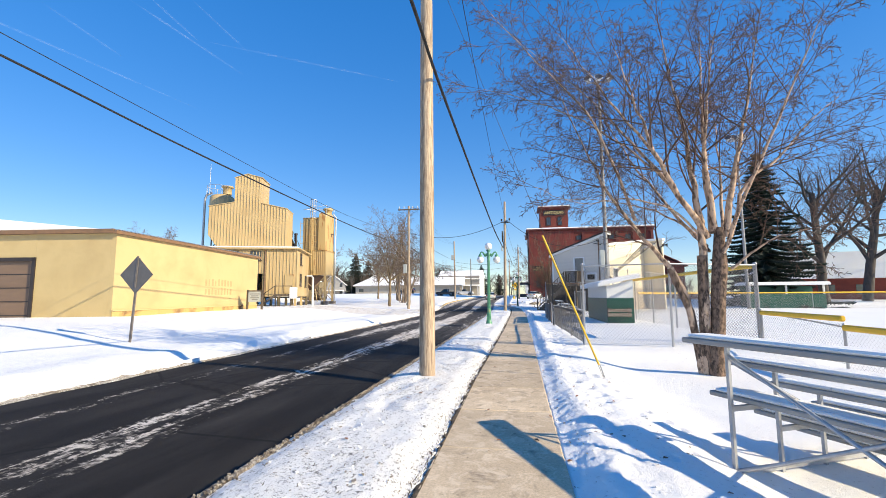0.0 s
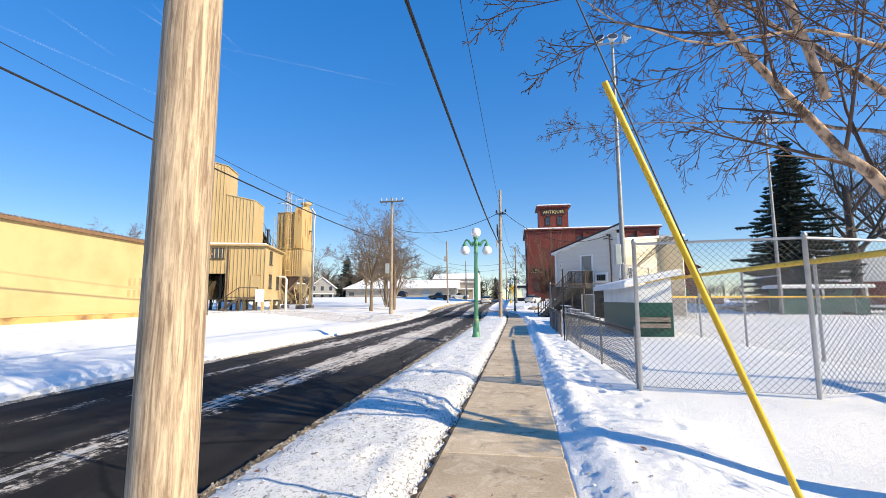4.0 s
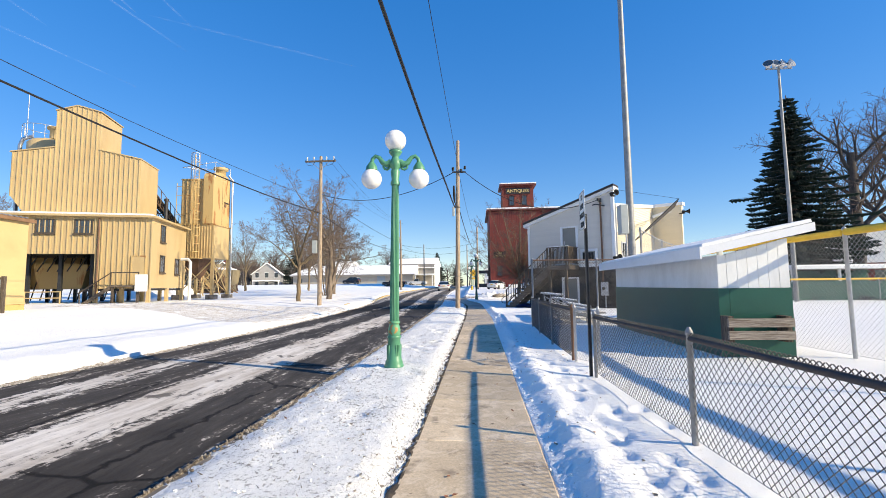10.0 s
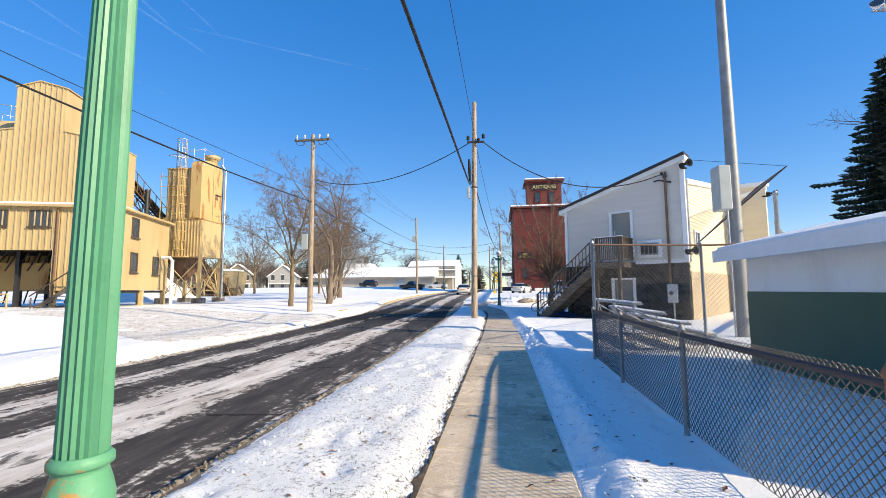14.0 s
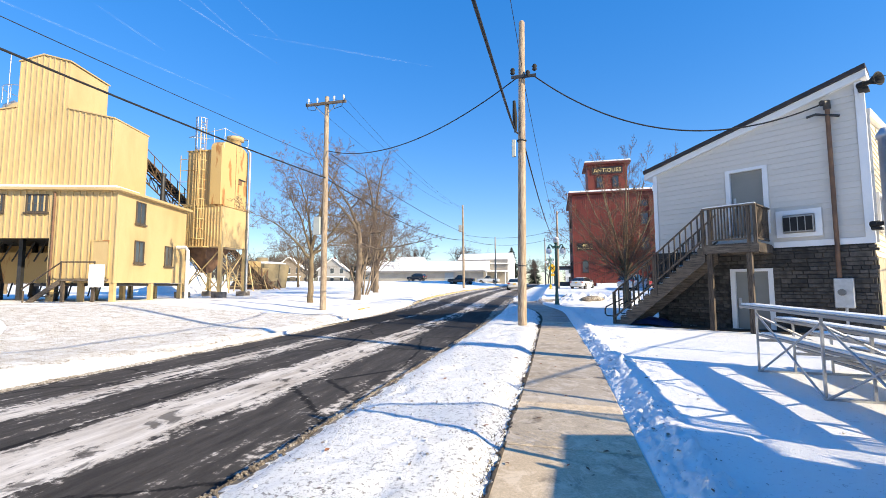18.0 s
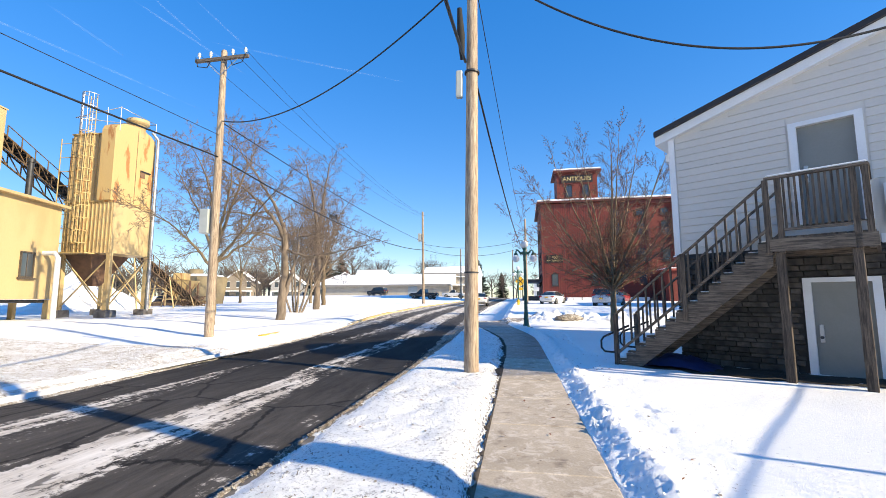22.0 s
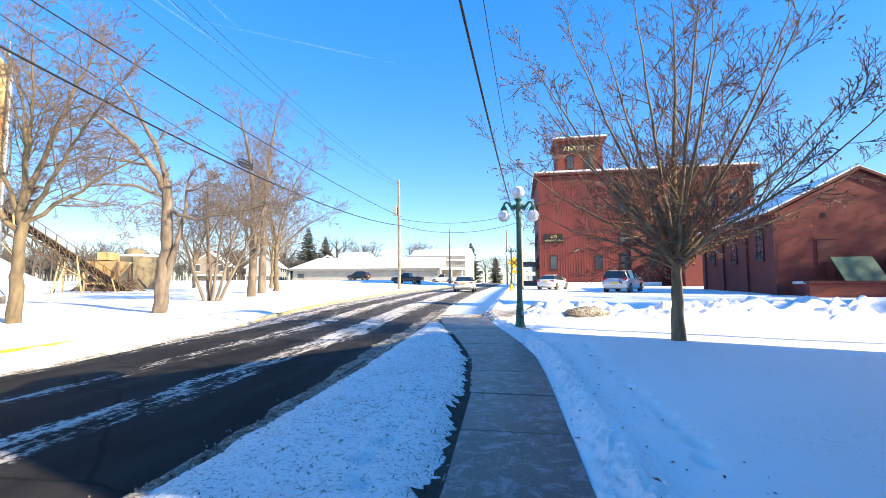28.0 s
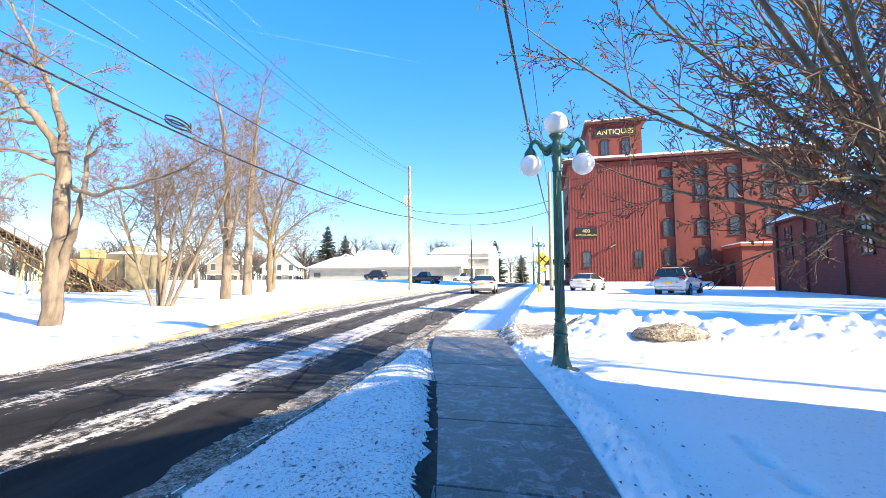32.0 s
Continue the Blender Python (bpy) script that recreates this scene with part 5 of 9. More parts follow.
    rl.tube([(-11.6 + 1.5 * math.cos(2 * math.pi * k / 16), 6.6 + 1.5 * math.sin(2 * math.pi * k / 16), 15.7) for k in range(17)], 0.03, 4)
    part("tank_railing", rl, GALV, tk)
    # windows and door
    for cx in (-4.75, -7.3):
        window(pl, pose(cx, -0.03, 5.42), 1.25, 1.1, 0, 3, 2, OLD_WOOD)
    for yy, z in ((2.12, 5.0), (2.15, 2.45), (5.45, 2.37)):
        window(pl, pose(0.03, yy, z, 0, 0, 90), 0.95, 1.45, 0, 2, 1, OLD_WOOD)
    part("door", Geo().box(-1.3, -0.4, -0.065, -0.003, 1.5, 3.65), YELLOW_METAL, pl, "yellow boarded door")
    part("door_frame", Geo().box(-1.38, -1.3, -0.09, -0.003, 1.45, 3.73).box(-0.4, -0.32, -0.09, -0.003, 1.45, 3.73).box(-1.3, -0.4, -0.09, -0.003, 3.65, 3.73), RUSTY_YELLOW, pl)
    part("notice_board", Geo().box(-0.5, 0.35, -1.35, -1.3, 0.9, 2.2), WHITE_TRIM, pl)
    # landing and stair
    st = part("landing", Geo().box(-2.2, -0.3, -1.2, -0.04, 1.25, 1.4), OLD_WOOD_X, pl, "wooden landing")
    for x in (-2.1, -0.4):
        part("landing_post", Geo().box(x - 0.07, x + 0.07, -1.15, -1.0, -0.5, 1.25), OLD_WOOD, st)
    sg = Geo()
    sg.add([(-2.2, -1.2, 1.4), (-4.4, -1.2, -0.2), (-4.4, -1.2, -0.5), (-2.2, -1.2, 1.1), (-2.2, -1.1, 1.4), (-4.4, -1.1, -0.2), (-4.4, -1.1, -0.5), (-2.2, -1.1, 1.1)], [(0, 1, 2, 3), (7, 6, 5, 4), (0, 4, 5, 1), (3, 2, 6, 7)])
    part("stringer", sg, OLD_WOOD_X, st)
    for i in range(7):
        part("tread", Geo().box(-2.5 - i * 0.29, -2.2 - i * 0.29, -1.15, -0.2, 1.18 - i * 0.21, 1.22 - i * 0.21), OLD_WOOD_X, st)
    hr = Geo().tube([(-0.35, -1.15, 2.35), (-2.2, -1.15, 2.35), (-4.3, -1.15, 0.8)], 0.045, 5)
    for x, z in ((-0.35, 1.4), (-2.2, 1.4), (-4.2, -0.3)):
        hr.tube([(x, -1.15, z), (x, -1.15, z + 1.0)], 0.045, 5)
    part("handrail", hr, OLD_WOOD, st)
    # yard rails and inner frame of the loading bay
    yr = Geo()
    for x in (-12, -9.5, -7.4, -5.2):
        yr.tube([(x, -1.6, -0.5), (x, -1.6, 1.0)], 0.05, 6)
    yr.tube([(-12, -1.6, 0.95), (-5.2, -1.6, 0.95)], 0.04, 6).tube([(-12, -1.6, 0.5), (-5.2, -1.6, 0.5)], 0.04, 6)
    part("yard_rail", yr, YELLOW_METAL, pl)
    fr = Geo()
    for x in (-5.0, -7.2, -9.4, -11.6):
        for y in (2.0, 5.5, 8.4):
            fr.box(x - 0.12, x + 0.12, y - 0.12, y + 0.12, -0.6, 3.99)
    for k in range(10):
        x = -11.5 + k * 0.7
        fr.tube([(x, 3.0, 2.6), (x + 0.7, 3.0, 3.9)], 0.05, 5).tube([(x, 6.0, 0.2), (x + 0.9, 6.0, 3.9)], 0.05, 5)
    part("bay_frame", fr, DARK_STEEL, pl)
    part("bay_hopper", Geo().prism([(-9.5, 1.2), (-6.4, 1.2), (-6.0, 3.2), (-9.9, 3.2)], 3.4, 5.2), RUSTY_YELLOW, pl)
    part("stovepipe", Geo().tube([(-1.7, 7.3, zt), (-1.7, 7.3, 9.5)], 0.16, 10).tube([(-1.7, 7.3, 9.5), (-1.7, 7.3, 9.7)], 0.22, 10), DARK_STEEL, pl)
    part("elbow_pipe", Geo().tube([(0.8, 6.6, -0.5), (0.8, 6.6, 3.6), (0.6, 6.6, 3.85), (0.0, 6.6, 3.85)], 0.14, 8), WHITE_PAINT, pl)


def cement_silo():
    s = thing("cement_silo", pose(-28.75, 59.3, 0.6, 0, 0, 4), "rust-streaked yellow square silo on braced steel legs", "silo")
    xl, xr, yf, yb = -1.45, 1.95, -1.6, 1.5
    xm = 0.95
    lb = part("lower_bin", Geo().box(xl - 0.1, xr + 0.1, yf - 0.1, yb + 0.1, 4.0, 7.5), YELLOW_METAL, s)
    ribs(lb, YELLOW_METAL, xl, xr, yf - 0.1, 4.0, 7.5, 0.28, 0.05, 0.06)
    part("ledge", Geo().box(xl - 0.16, xr + 0.16, yf - 0.18, yf - 0.101, 7.38, 7.5).box(xr + 0.101, xr + 0.18, yf - 0.18, yb + 0.1, 7.38, 7.5), RUSTY_YELLOW, lb)
    cas = part("elevator_casing", Geo().box(xl, xm, yf, yb, 7.505, 12.1), YELLOW_METAL, s, "ribbed yellow elevator casing")
    ribs(cas, YELLOW_METAL, xl + 0.05, xm - 0.05, yf, 7.505, 12.1, 0.42, 0.05, 0.06)
    part("casing_roof", Geo().box(xl - 0.06, xm - 0.002, yf - 0.08, yb + 0.06, 12.103, 12.2), RUSTY_YELLOW, cas)
    n = 8
    ymid, hd = (yf + yb) / 2 - 0.1, (yb - yf) / 2 + 0.2
    prof = [(ymid + hd * math.cos(math.pi * k / n), 12.35 + 0.75 * math.sin(math.pi * k / n)) for k in range(n + 1)]
    arch = [(-prof[0][0], 7.505), (-prof[-1][0], 7.505)] + [(-y, z) for y, z in prof[::-1]]
    g = Geo().prism(arch, 0, xr - xm, pose(xm, 0, 0, 0, 0, -90))
    ub = part("upper_bin", g, RUSTY_YELLOW, s, "rust-stained yellow bin with an arched top")
    part("seam", Geo().box(xr + 0.001, xr + 0.012, -0.06, -0.02, 7.6, 12.9), RUST, ub)
    part("door_patch", Geo().box(xr + 0.002, xr + 0.04, 0.35, 0.75, 9.6, 10.0), RUST, ub)
    part("door_bar", Geo().box(xr + 0.042, xr + 0.1, 0.3, 1.2, 10.02, 10.1), DARK_STEEL, ub)
    part("vent", Geo().lathe([(0.5, 12.5), (0.5, 13.5), (0.72, 13.55), (0.72, 13.8), (0.5, 13.85)], 14, pose(1.5, 0.35, 0)), YELLOW_METAL, s)
    for x in (xl, xr):
        for y in (yf, yb):
            part("leg", Geo().box(x - 0.13, x + 0.13, y - 0.13, y + 0.13, -0.6, 4.0), YELLOW_METAL, s)
            part("footing", Geo().box(x - 0.42, x + 0.42, y - 0.42, y + 0.42, -0.6, 0.3, c=0.03), KERB, s)
    for y in (yf, yb):
        part("brace", Geo().tube([(xl, y, 0.4), (xr, y, 3.8)], 0.05, 5), YELLOW_METAL, s)
        part("brace", Geo().tube([(xr, y, 0.4), (xl, y, 3.8)], 0.05, 5), YELLOW_METAL, s)
    for x in (xl, xr):
        part("brace", Geo().tube([(x, yf, 0.4), (x, yb, 3.8)], 0.05, 5), YELLOW_METAL, s)
        part("brace", Geo().tube([(x, yb, 0.4), (x, yf, 3.8)], 0.05, 5), YELLOW_METAL, s)
    part("hopper_cone", Geo().add([(xl, yf, 4.0), (xm - 0.4, yf, 4.0), (xm - 0.4, yb, 4.0), (xl, yb, 4.0), (-0.75, -0.5, 1.9), (-0.2, -0.5, 1.9), (-0.2, 0.1, 1.9), (-0.75, 0.1, 1.9)], [(0, 1, 5, 4), (1, 2, 6, 5), (2, 3, 7, 6), (3, 0, 4, 7), (4, 5, 6, 7)]), RUST, s)
    lad = Geo()
    lx = 0.35
    ly = yf - 0.5
    for dx in (-0.24, 0.24):
        lad.tube([(lx + dx, ly, 3.9), (lx + dx, ly, 14.6)], 0.03, 5)
    for k in range(35):
        lad.tube([(lx - 0.24, ly, 4.2 + k * 0.3), (lx + 0.24, ly, 4.2 + k * 0.3)], 0.02, 4)
    part("ladder", lad, RUSTY_YELLOW, s)
    for z_a, z_b, mat_, nm in ((4.6, 11.9, RUSTY_YELLOW, "ladder_cage"), (12.0, 14.6, GALV, "upper_ladder_cage")):
        cg = Geo()
        k_n = int((z_b - z_a) / 0.75)
        arc = [math.pi + math.pi * i / 6 for i in range(7)]
        for k in range(k_n + 1):
            z = z_a + (z_b - z_a) * k / k_n
            cg.tube([(lx + 0.45 * math.cos(t), ly - 0.1 + 0.6 * math.sin(t), z) for t in arc], 0.035, 4)
        for t in arc[1:-1]:
            cg.tube([(lx + 0.45 * math.cos(t), ly - 0.1 + 0.6 * math.sin(t), z_a), (lx + 0.45 * math.cos(t), ly - 0.1 + 0.6 * math.sin(t), z_b)], 0.03, 4)
        part(nm, cg, mat_, s)
    # catwalk frame round the shaded corner
    fr_ = Geo()
    for k in range(8):
        z = 4.6 + k * 0.95
        fr_.tube([(xl - 0.05, yf - 0.75, z), (lx - 0.5, yf - 0.75, z)], 0.03, 4)
    for x in (xl - 0.05, xl + 0.75):
        fr_.tube([(x, yf - 0.75, 4.0), (x, yf - 0.75, 11.6)], 0.035, 4)
    fr_.box(xl - 0.3, lx + 0.6, yf - 0.85, yf - 0.102, 3.93, 4.0)
    part("catwalk_frame", fr_, RUSTY_YELLOW, s)
    rl = Geo()
    for x, y in ((xm, yf), (xr, yf), (xr, yb), (xm, yb)):
        rl.tube([(x, y, 12.3), (x, y, 14.0)], 0.03, 5)
    rl.tube([(xl, yf, 13.4), (xr, yf, 13.95), (xr, yb, 13.95), (xm, yb, 13.95), (xl, yf, 13.4)], 0.03, 5)
    part("top_railing", rl, GALV, s)
    part("fill_pipe", Geo().tube([(xr + 0.35, yb - 0.1, 0.2), (xr + 0.35, yb - 0.1, 12.7), (xr, yb - 0.3, 13.2)], 0.1, 8), GALV, s)


def dugout_shelter():
    d = thing("dugout", pose(4.62, 24.4, -0.02), "green and white baseball dugout with a sloping snowy roof", "dugout")
    W, L = 1.35, 6.3
    part("green_wall", Geo().box(0, 0.2, 0, L, -0.2, 1.4), GREEN_PAINT, d, "dark green painted block wall")
    part("green_end_wall", Geo().box(0.205, W, 0, 0.2, -0.2, 1.4), GREEN_PAINT, d)
    part("far_end_wall", Geo().box(0.205, W, L - 0.2, L, -0.2, 1.4), GREEN_PAINT, d)
    bd = Geo().box(0.02, 0.18, 0.02, L - 0.02, 1.403, 2.05)
    part("white_back_board", bd, WHITE_PAINT, d, "white painted boarding")
    for y0, nm in ((0.02, "white_end_boards"), (L - 0.18, "white_far_end_boards")):
        for i in range(6):
            xa_, xb_ = 0.187 + i * (W - 0.187) / 6, 0.187 + (i + 1) * (W - 0.187) / 6
            g = Geo().prism([(xa_ + 0.006, 1.403), (xb_ - 0.006, 1.403), (xb_ - 0.006, 2.06 + (xb_ - 0.185) * 0.257), (xa_ + 0.006, 2.06 + (xa_ - 0.185) * 0.257)], y0, y0 + 0.12)
            part("white_end_board", g, WHITE_PAINT, d)
        part("board_backing", Geo().prism([(0.185, 1.403), (W, 1.403), (W, 2.34), (0.185, 2.04)], y0 + 0.01, y0 + 0.15), WHITE_PAINT, d)
    for yy in (2.3, 4.6):
        part("roof_post", Geo().box(W - 0.1, W, yy - 0.05, yy + 0.05, -0.2, 2.36), WHITE_PAINT, d)
    r = Geo()
    xa, xb, za, zb = -0.4, W + 0.34, 2.03, 2.47
    r.prism([(xa, za), (xb, zb), (xb, zb + 0.16), (xa, za + 0.16)], -0.25, L + 0.3)
    part("roof", r, WHITE_TRIM, d, "white roof with thick fascia")
    s = Geo().prism([(xa + 0.03, za + 0.165), (xb - 0.03, zb + 0.165), (xb - 0.05, zb + 0.23), (xa + 0.05, za + 0.23)], -0.22, L + 0.25)
    part("roof_snow", s, SNOW, d)
    part("fascia", Geo().box(xa - 0.035, xa - 0.002, -0.27, L + 0.3, za - 0.06, za + 0.17), WHITE_TRIM, d)
    part("bench", Geo().box(0.3, 0.7, 0.3, L - 0.3, 0.4, 0.45), OLD_WOOD_X, d)
    bx = Geo()
    for z in (0.45, 0.68):
        bx.box(-0.02, 1.15, -0.32, -0.27, z, z + 0.16)
    pb = part("bat_rack_board", bx, PALE_WOOD, d, "weathered wooden bench boards by the end wall")
    for x in (0.05, 1.08):
        part("board_support", Geo().box(x - 0.05, x + 0.05, -0.27, -0.005, 0.4, 0.88), OLD_WOOD, pb)
    return d


def far_store():
    st = thing("long_store_building", pose(-54.0, 141.0, 2.4), "long low store with a white snowy metal roof", "building")
    part("wall_front", Geo().box(0, 35.6, 0, 0.4, -1.5, 2.75), STORE_WALL, st, "beige metal wall")
    part("wall_back", Geo().box(0, 35.6, 13.6, 14, -1.5, 2.75), STORE_WALL, st)
    for x in (0, 35.2):
        part("wall_end", Geo().box(x, x + 0.4, 0.405, 13.595, -1.5, 2.75), STORE_WALL, st)
    # grey strip paints the shade under the eave; the hall wall shares its grey
    part("fascia", Geo().box(-0.5, 36.2, -1.0, -0.75, 2.3, 2.65), EAVE_SHADE_HALL_GREY, st, "grey band painting the shade under the eaves")
    g = Geo()
    g.add([(-0.8, -1.05, 2.7), (36.4, -1.05, 2.7), (36.4, 7, 5.7), (3.0, 7, 5.7), (36.4, 14.8, 2.7), (-0.8, 14.8, 2.7)], [(0, 1, 2, 3), (3, 2, 4, 5), (0, 3, 5), (1, 4, 2)])
    part("roof", g, SNOW, st, "snow-covered roof")
    part("ridge_house", Geo().prism([(8.4, 5.2), (17.4, 5.2), (16.2, 7.0), (9.2, 7.0)], 6.4, 11), SNOW, st)
    hall = part("hall_wall", Geo().box(27.2, 41.2, 6.6, 24.0, -1.5, 5.9), EAVE_SHADE_HALL_GREY, st)
    part("hall_roof", Geo().add([(26.8, 6.0, 5.0), (41.9, 6.0, 4.6), (41.9, 14, 8.2), (26.8, 14, 8.0), (41.9, 25, 5.9), (26.8, 25, 5.9)], [(0, 1, 2, 3), (3, 2, 4, 5), (0, 3, 5), (1, 4, 2)]), SNOW, hall)
    part("hall_gable", Geo().prism([(6.6, -1.5), (24, -1.5), (24, 5.9), (14, 8.0), (6.6, 5.0)], -41.6, -41.21, pose(0, 0, 0, 0, 0, 90)), WHITE_PAINT, hall)
    part("porch_roof", Geo().box(35.7, 41.6, -1.0, 6.5, 2.4, 2.7), SNOW, st)
    for x in (36.5, 39.0, 41.4):
        part("porch_post", Geo().box(x - 0.12, x + 0.12, -0.8, -0.56, -1.5, 2.4), WHITE_TRIM, st)
    part("window", Geo().box(1.2, 2.8, -0.06, -0.004, 0.55, 1.6), GLASS, st)
    part("loading_door", Geo().box(25.2, 27.6, -0.08, -0.004, -1.0, 2.2), BLUE_GREY, st)


EAVE_SHADE_HALL_GREY = mat_worn("grey_eave_shade_and_hall_wall", (0.3, 0.28, 0.25), (0.24, 0.22, 0.2), 0.7, 1.0)
STONE_TAN = mat_worn("tan_ledgestone", (0.522, 0.420, 0.290), (0.290, 0.232, 0.160), 0.85, 5.0, 0.35, 0.7, 40.0, 0.5)
GOLD = mat_worn("gold_painted_letters", (0.75, 0.58, 0.24), (0.6, 0.45, 0.18), 0.5, 4.0)
TARP = mat_worn("dark_green_tarp", (0.05, 0.11, 0.07), (0.03, 0.07, 0.045), 0.6, 3.0)
YELLOW_PLINTH = mat_worn("stained_yellow_plinth", (0.52, 0.36, 0.13), (0.2, 0.11, 0.05), 0.8, 0.9, 0.5, 0.66, 25.0, 0.2)
RUST_EDGE = mat_worn("brown_drip_edge", (0.25, 0.14, 0.07), (0.15, 0.09, 0.05), 0.6, 3.0)
DOOR_BROWN = mat_worn("brown_overhead_door", (0.2, 0.13, 0.085), (0.15, 0.1, 0.065), 0.6, 2.0, stretch=(0.2, 1, 1))
FADED = mat_worn("faded_grey_lettering", (0.38, 0.26, 0.12), (0.46, 0.33, 0.15), 0.8, 6.0, 0.3, 0.6)
STORE_WALL = mat_worn("beige_block_wall", (0.42, 0.39, 0.34), (0.34, 0.31, 0.27), 0.8, 0.6)
BLUE_GREY = mat_worn("blue_grey_door", (0.3, 0.36, 0.42), (0.25, 0.3, 0.35), 0.6, 1.0)

antique_mill()
brick_annex()
press_box_ob, stone_wall_ob = press_box()
block_warehouse()
batch_plant()
cement_silo()
dugout_shelter()
far_store()


# ---- street furniture, poles and wires ----
def utility_pole(x, y, h, r, lean=(0, 0), arm=False, box_z=None, label="", ring=None):
    z = ground_z(x, y) - 0.06
    p = thing("utility_pole", pose(x, y, z, lean[0], lean[1], 0), label, "utility pole", "utility poles along the road")
    prof = [(r * 1.08, -0.3), (r * 1.05, 0.0), (r, 1.5), (r * 0.86, h * 0.6), (r * 0.7, h - 0.05), (r * 0.55, h)]
    part("pole", Geo().lathe(prof, 18), POLE_WOOD, p)
    if ring:
        part("strap", Geo().lathe([(r * 1.04, ring), (r * 1.04, ring + 0.035)], 18), DARK_STEEL, p)
    if arm:
        part("crossarm", Geo().box(-1.25, 1.25, -0.07, 0.05, h - 0.5, h - 0.37, pose(0, -r * 0.7, 0)), OLD_WOOD_X, p)
        for k in (-1.1, -0.55, 0.5, 1.1):
            part("insulator", Geo().lathe([(0.03, h - 0.37), (0.03, h - 0.25), (0.07, h - 0.22), (0.05, h - 0.15), (0.07, h - 0.12), (0.03, h - 0.05)], 10, pose(k, -r * 0.7, 0)), INSULATOR, p, "pale porcelain insulator")
        part("arm_brace", Geo().tube([(-0.8, -r * 0.8, h - 0.45), (0, -r, h - 1.2)], 0.02, 5).tube([(0.8, -r * 0.8, h - 0.45), (0, -r, h - 1.2)], 0.02, 5), GALV, p)
        for s in (-1, 1):
            lp = Geo().tube([(s * 1.2, -0.2, h - 0.3), (s * 1.05, -0.25, h - 0.75), (s * 0.6, -0.25, h - 0.85), (s * 0.45, -0.2, h - 0.5)], 0.018, 5)
            part("jumper_wire", lp, CABLE, p)
    if box_z:
        part("control_box", Geo().box(-r - 0.42, -r - 0.02, -0.2, 0.2, box_z - 0.5, box_z + 0.5, c=0.02), BOX_GREY, p, "pale grey steel box")
    return p


INSULATOR = mat_new("porcelain", (0.6, 0.6, 0.58), 0.25)
BOX_GREY = mat_worn("grey_utility_box", (0.45, 0.47, 0.44), (0.38, 0.4, 0.38), 0.5, 3.0)
pole_a = utility_pole(-1.69, 8.12, 11.5, 0.143, label="tall pale wooden utility pole rising from the snowy verge")
pole_b = utility_pole(-1.24, 42.85, 10.75, 0.145, (0, 0.8), ring=2.05, label="wooden utility pole with cable splices beside the sidewalk")
pole_l = utility_pole(-12.5, 49.5, 12.1, 0.17, arm=True, box_z=4.7, label="wooden utility pole with crossarm and grey control box")
utility_pole(-12.4, 87.0, 11.6, 0.17, (0, -0.6), box_z=8.3, label="wooden utility pole with a grey box in the snow")
utility_pole(0.2, 86.5, 10.2, 0.16, label="wooden utility pole near the railway crossing sign")
utility_pole(-13.5, 128.0, 11.0, 0.16, label="distant wooden utility pole")
utility_pole(-2.4, 132.0, 11.0, 0.16, label="distant wooden utility pole")
# hardware on the near pole
hw = Geo().box(-0.35, 0.5, -0.2, -0.14, 8.6, 8.7)
part("bracket", hw, DARK_STEEL, pole_b)
for k, zz in ((-0.3, 8.75), (0.22, 8.62), (0.45, 8.82)):
    part("insulator", Geo().lathe([(0.05, 0), (0.09, 0.05), (0.06, 0.1), (0.09, 0.15), (0.05, 0.22)], 10, pose(k, -0.17, zz)), BLACK, pole_b)
part("cable_splice", Geo().tube([(-0.24, -0.3, 7.75), (-0.22, -0.2, 7.2), (-0.2, -0.1, 6.7)], [0.05, 0.085, 0.05], 8), BLACK, pole_b, "black cable splice case")
part("terminal_box", Geo().box(-0.34, -0.2, -0.12, 0.02, 5.85, 6.45, c=0.02), BOX_GREY, pole_b, "pale green terminal box")
part("strap", Geo().lathe([(0.165, 6.4), (0.165, 6.44)], 18), DARK_STEEL, pole_b)
# guy wire with its yellow guard
gy = thing("guy_wire", pose(1.55, 8.75, -0.05), "guy wire with a yellow plastic guard anchored in the snow", "guy wire")
part("wire", Geo().tube([(0.06, 0, -0.15), (-3.3, -0.6, 8.9)], 0.0045, 5), DARK_STEEL, gy)
part("guard", Geo().tube([(-0.09, -0.02, 0.3), (-1.06, -0.19, 2.75)], 0.018, 8), YELLOW_CAP, gy, "yellow guard tube")
part("anchor_rod", Geo().tube([(0.12, 0.02, -0.25), (-0.07, -0.02, 0.3)], 0.014, 6).tube([(0.05, 0.07, -0.1), (-0.06, 0.0, 0.28)], 0.01, 5), GALV, gy)


def cable(name, pts, r, label, seg=6):
    """A smooth curve through the points."""
    P = [Vector(p) for p in pts]
    out = []
    for i in range(len(P) - 1):
        p0, p1, p2, p3 = P[max(i - 1, 0)], P[i], P[i + 1], P[min(i + 2, len(P) - 1)]
        for k in range(8):
            t = k / 8
            out.append(0.5 * ((2 * p1) + (p2 - p0) * t + (2 * p0 - 5 * p1 + 4 * p2 - p3) * t * t + (3 * p1 - p0 - 3 * p2 + p3) * t ** 3))
    out.append(P[-1])
    return solo(name, Geo().tube(out, r, seg), CABLE, label, "cable", "overhead cables")


def span(name, a, b, sag, r, label):
    a, b = Vector(a), Vector(b)
    pts = [a.lerp(b, t) - Vector((0, 0, sag * 4 * t * (1 - t))) for t in np.linspace(0, 1, 13)]
    return cable(name, pts, r, label)


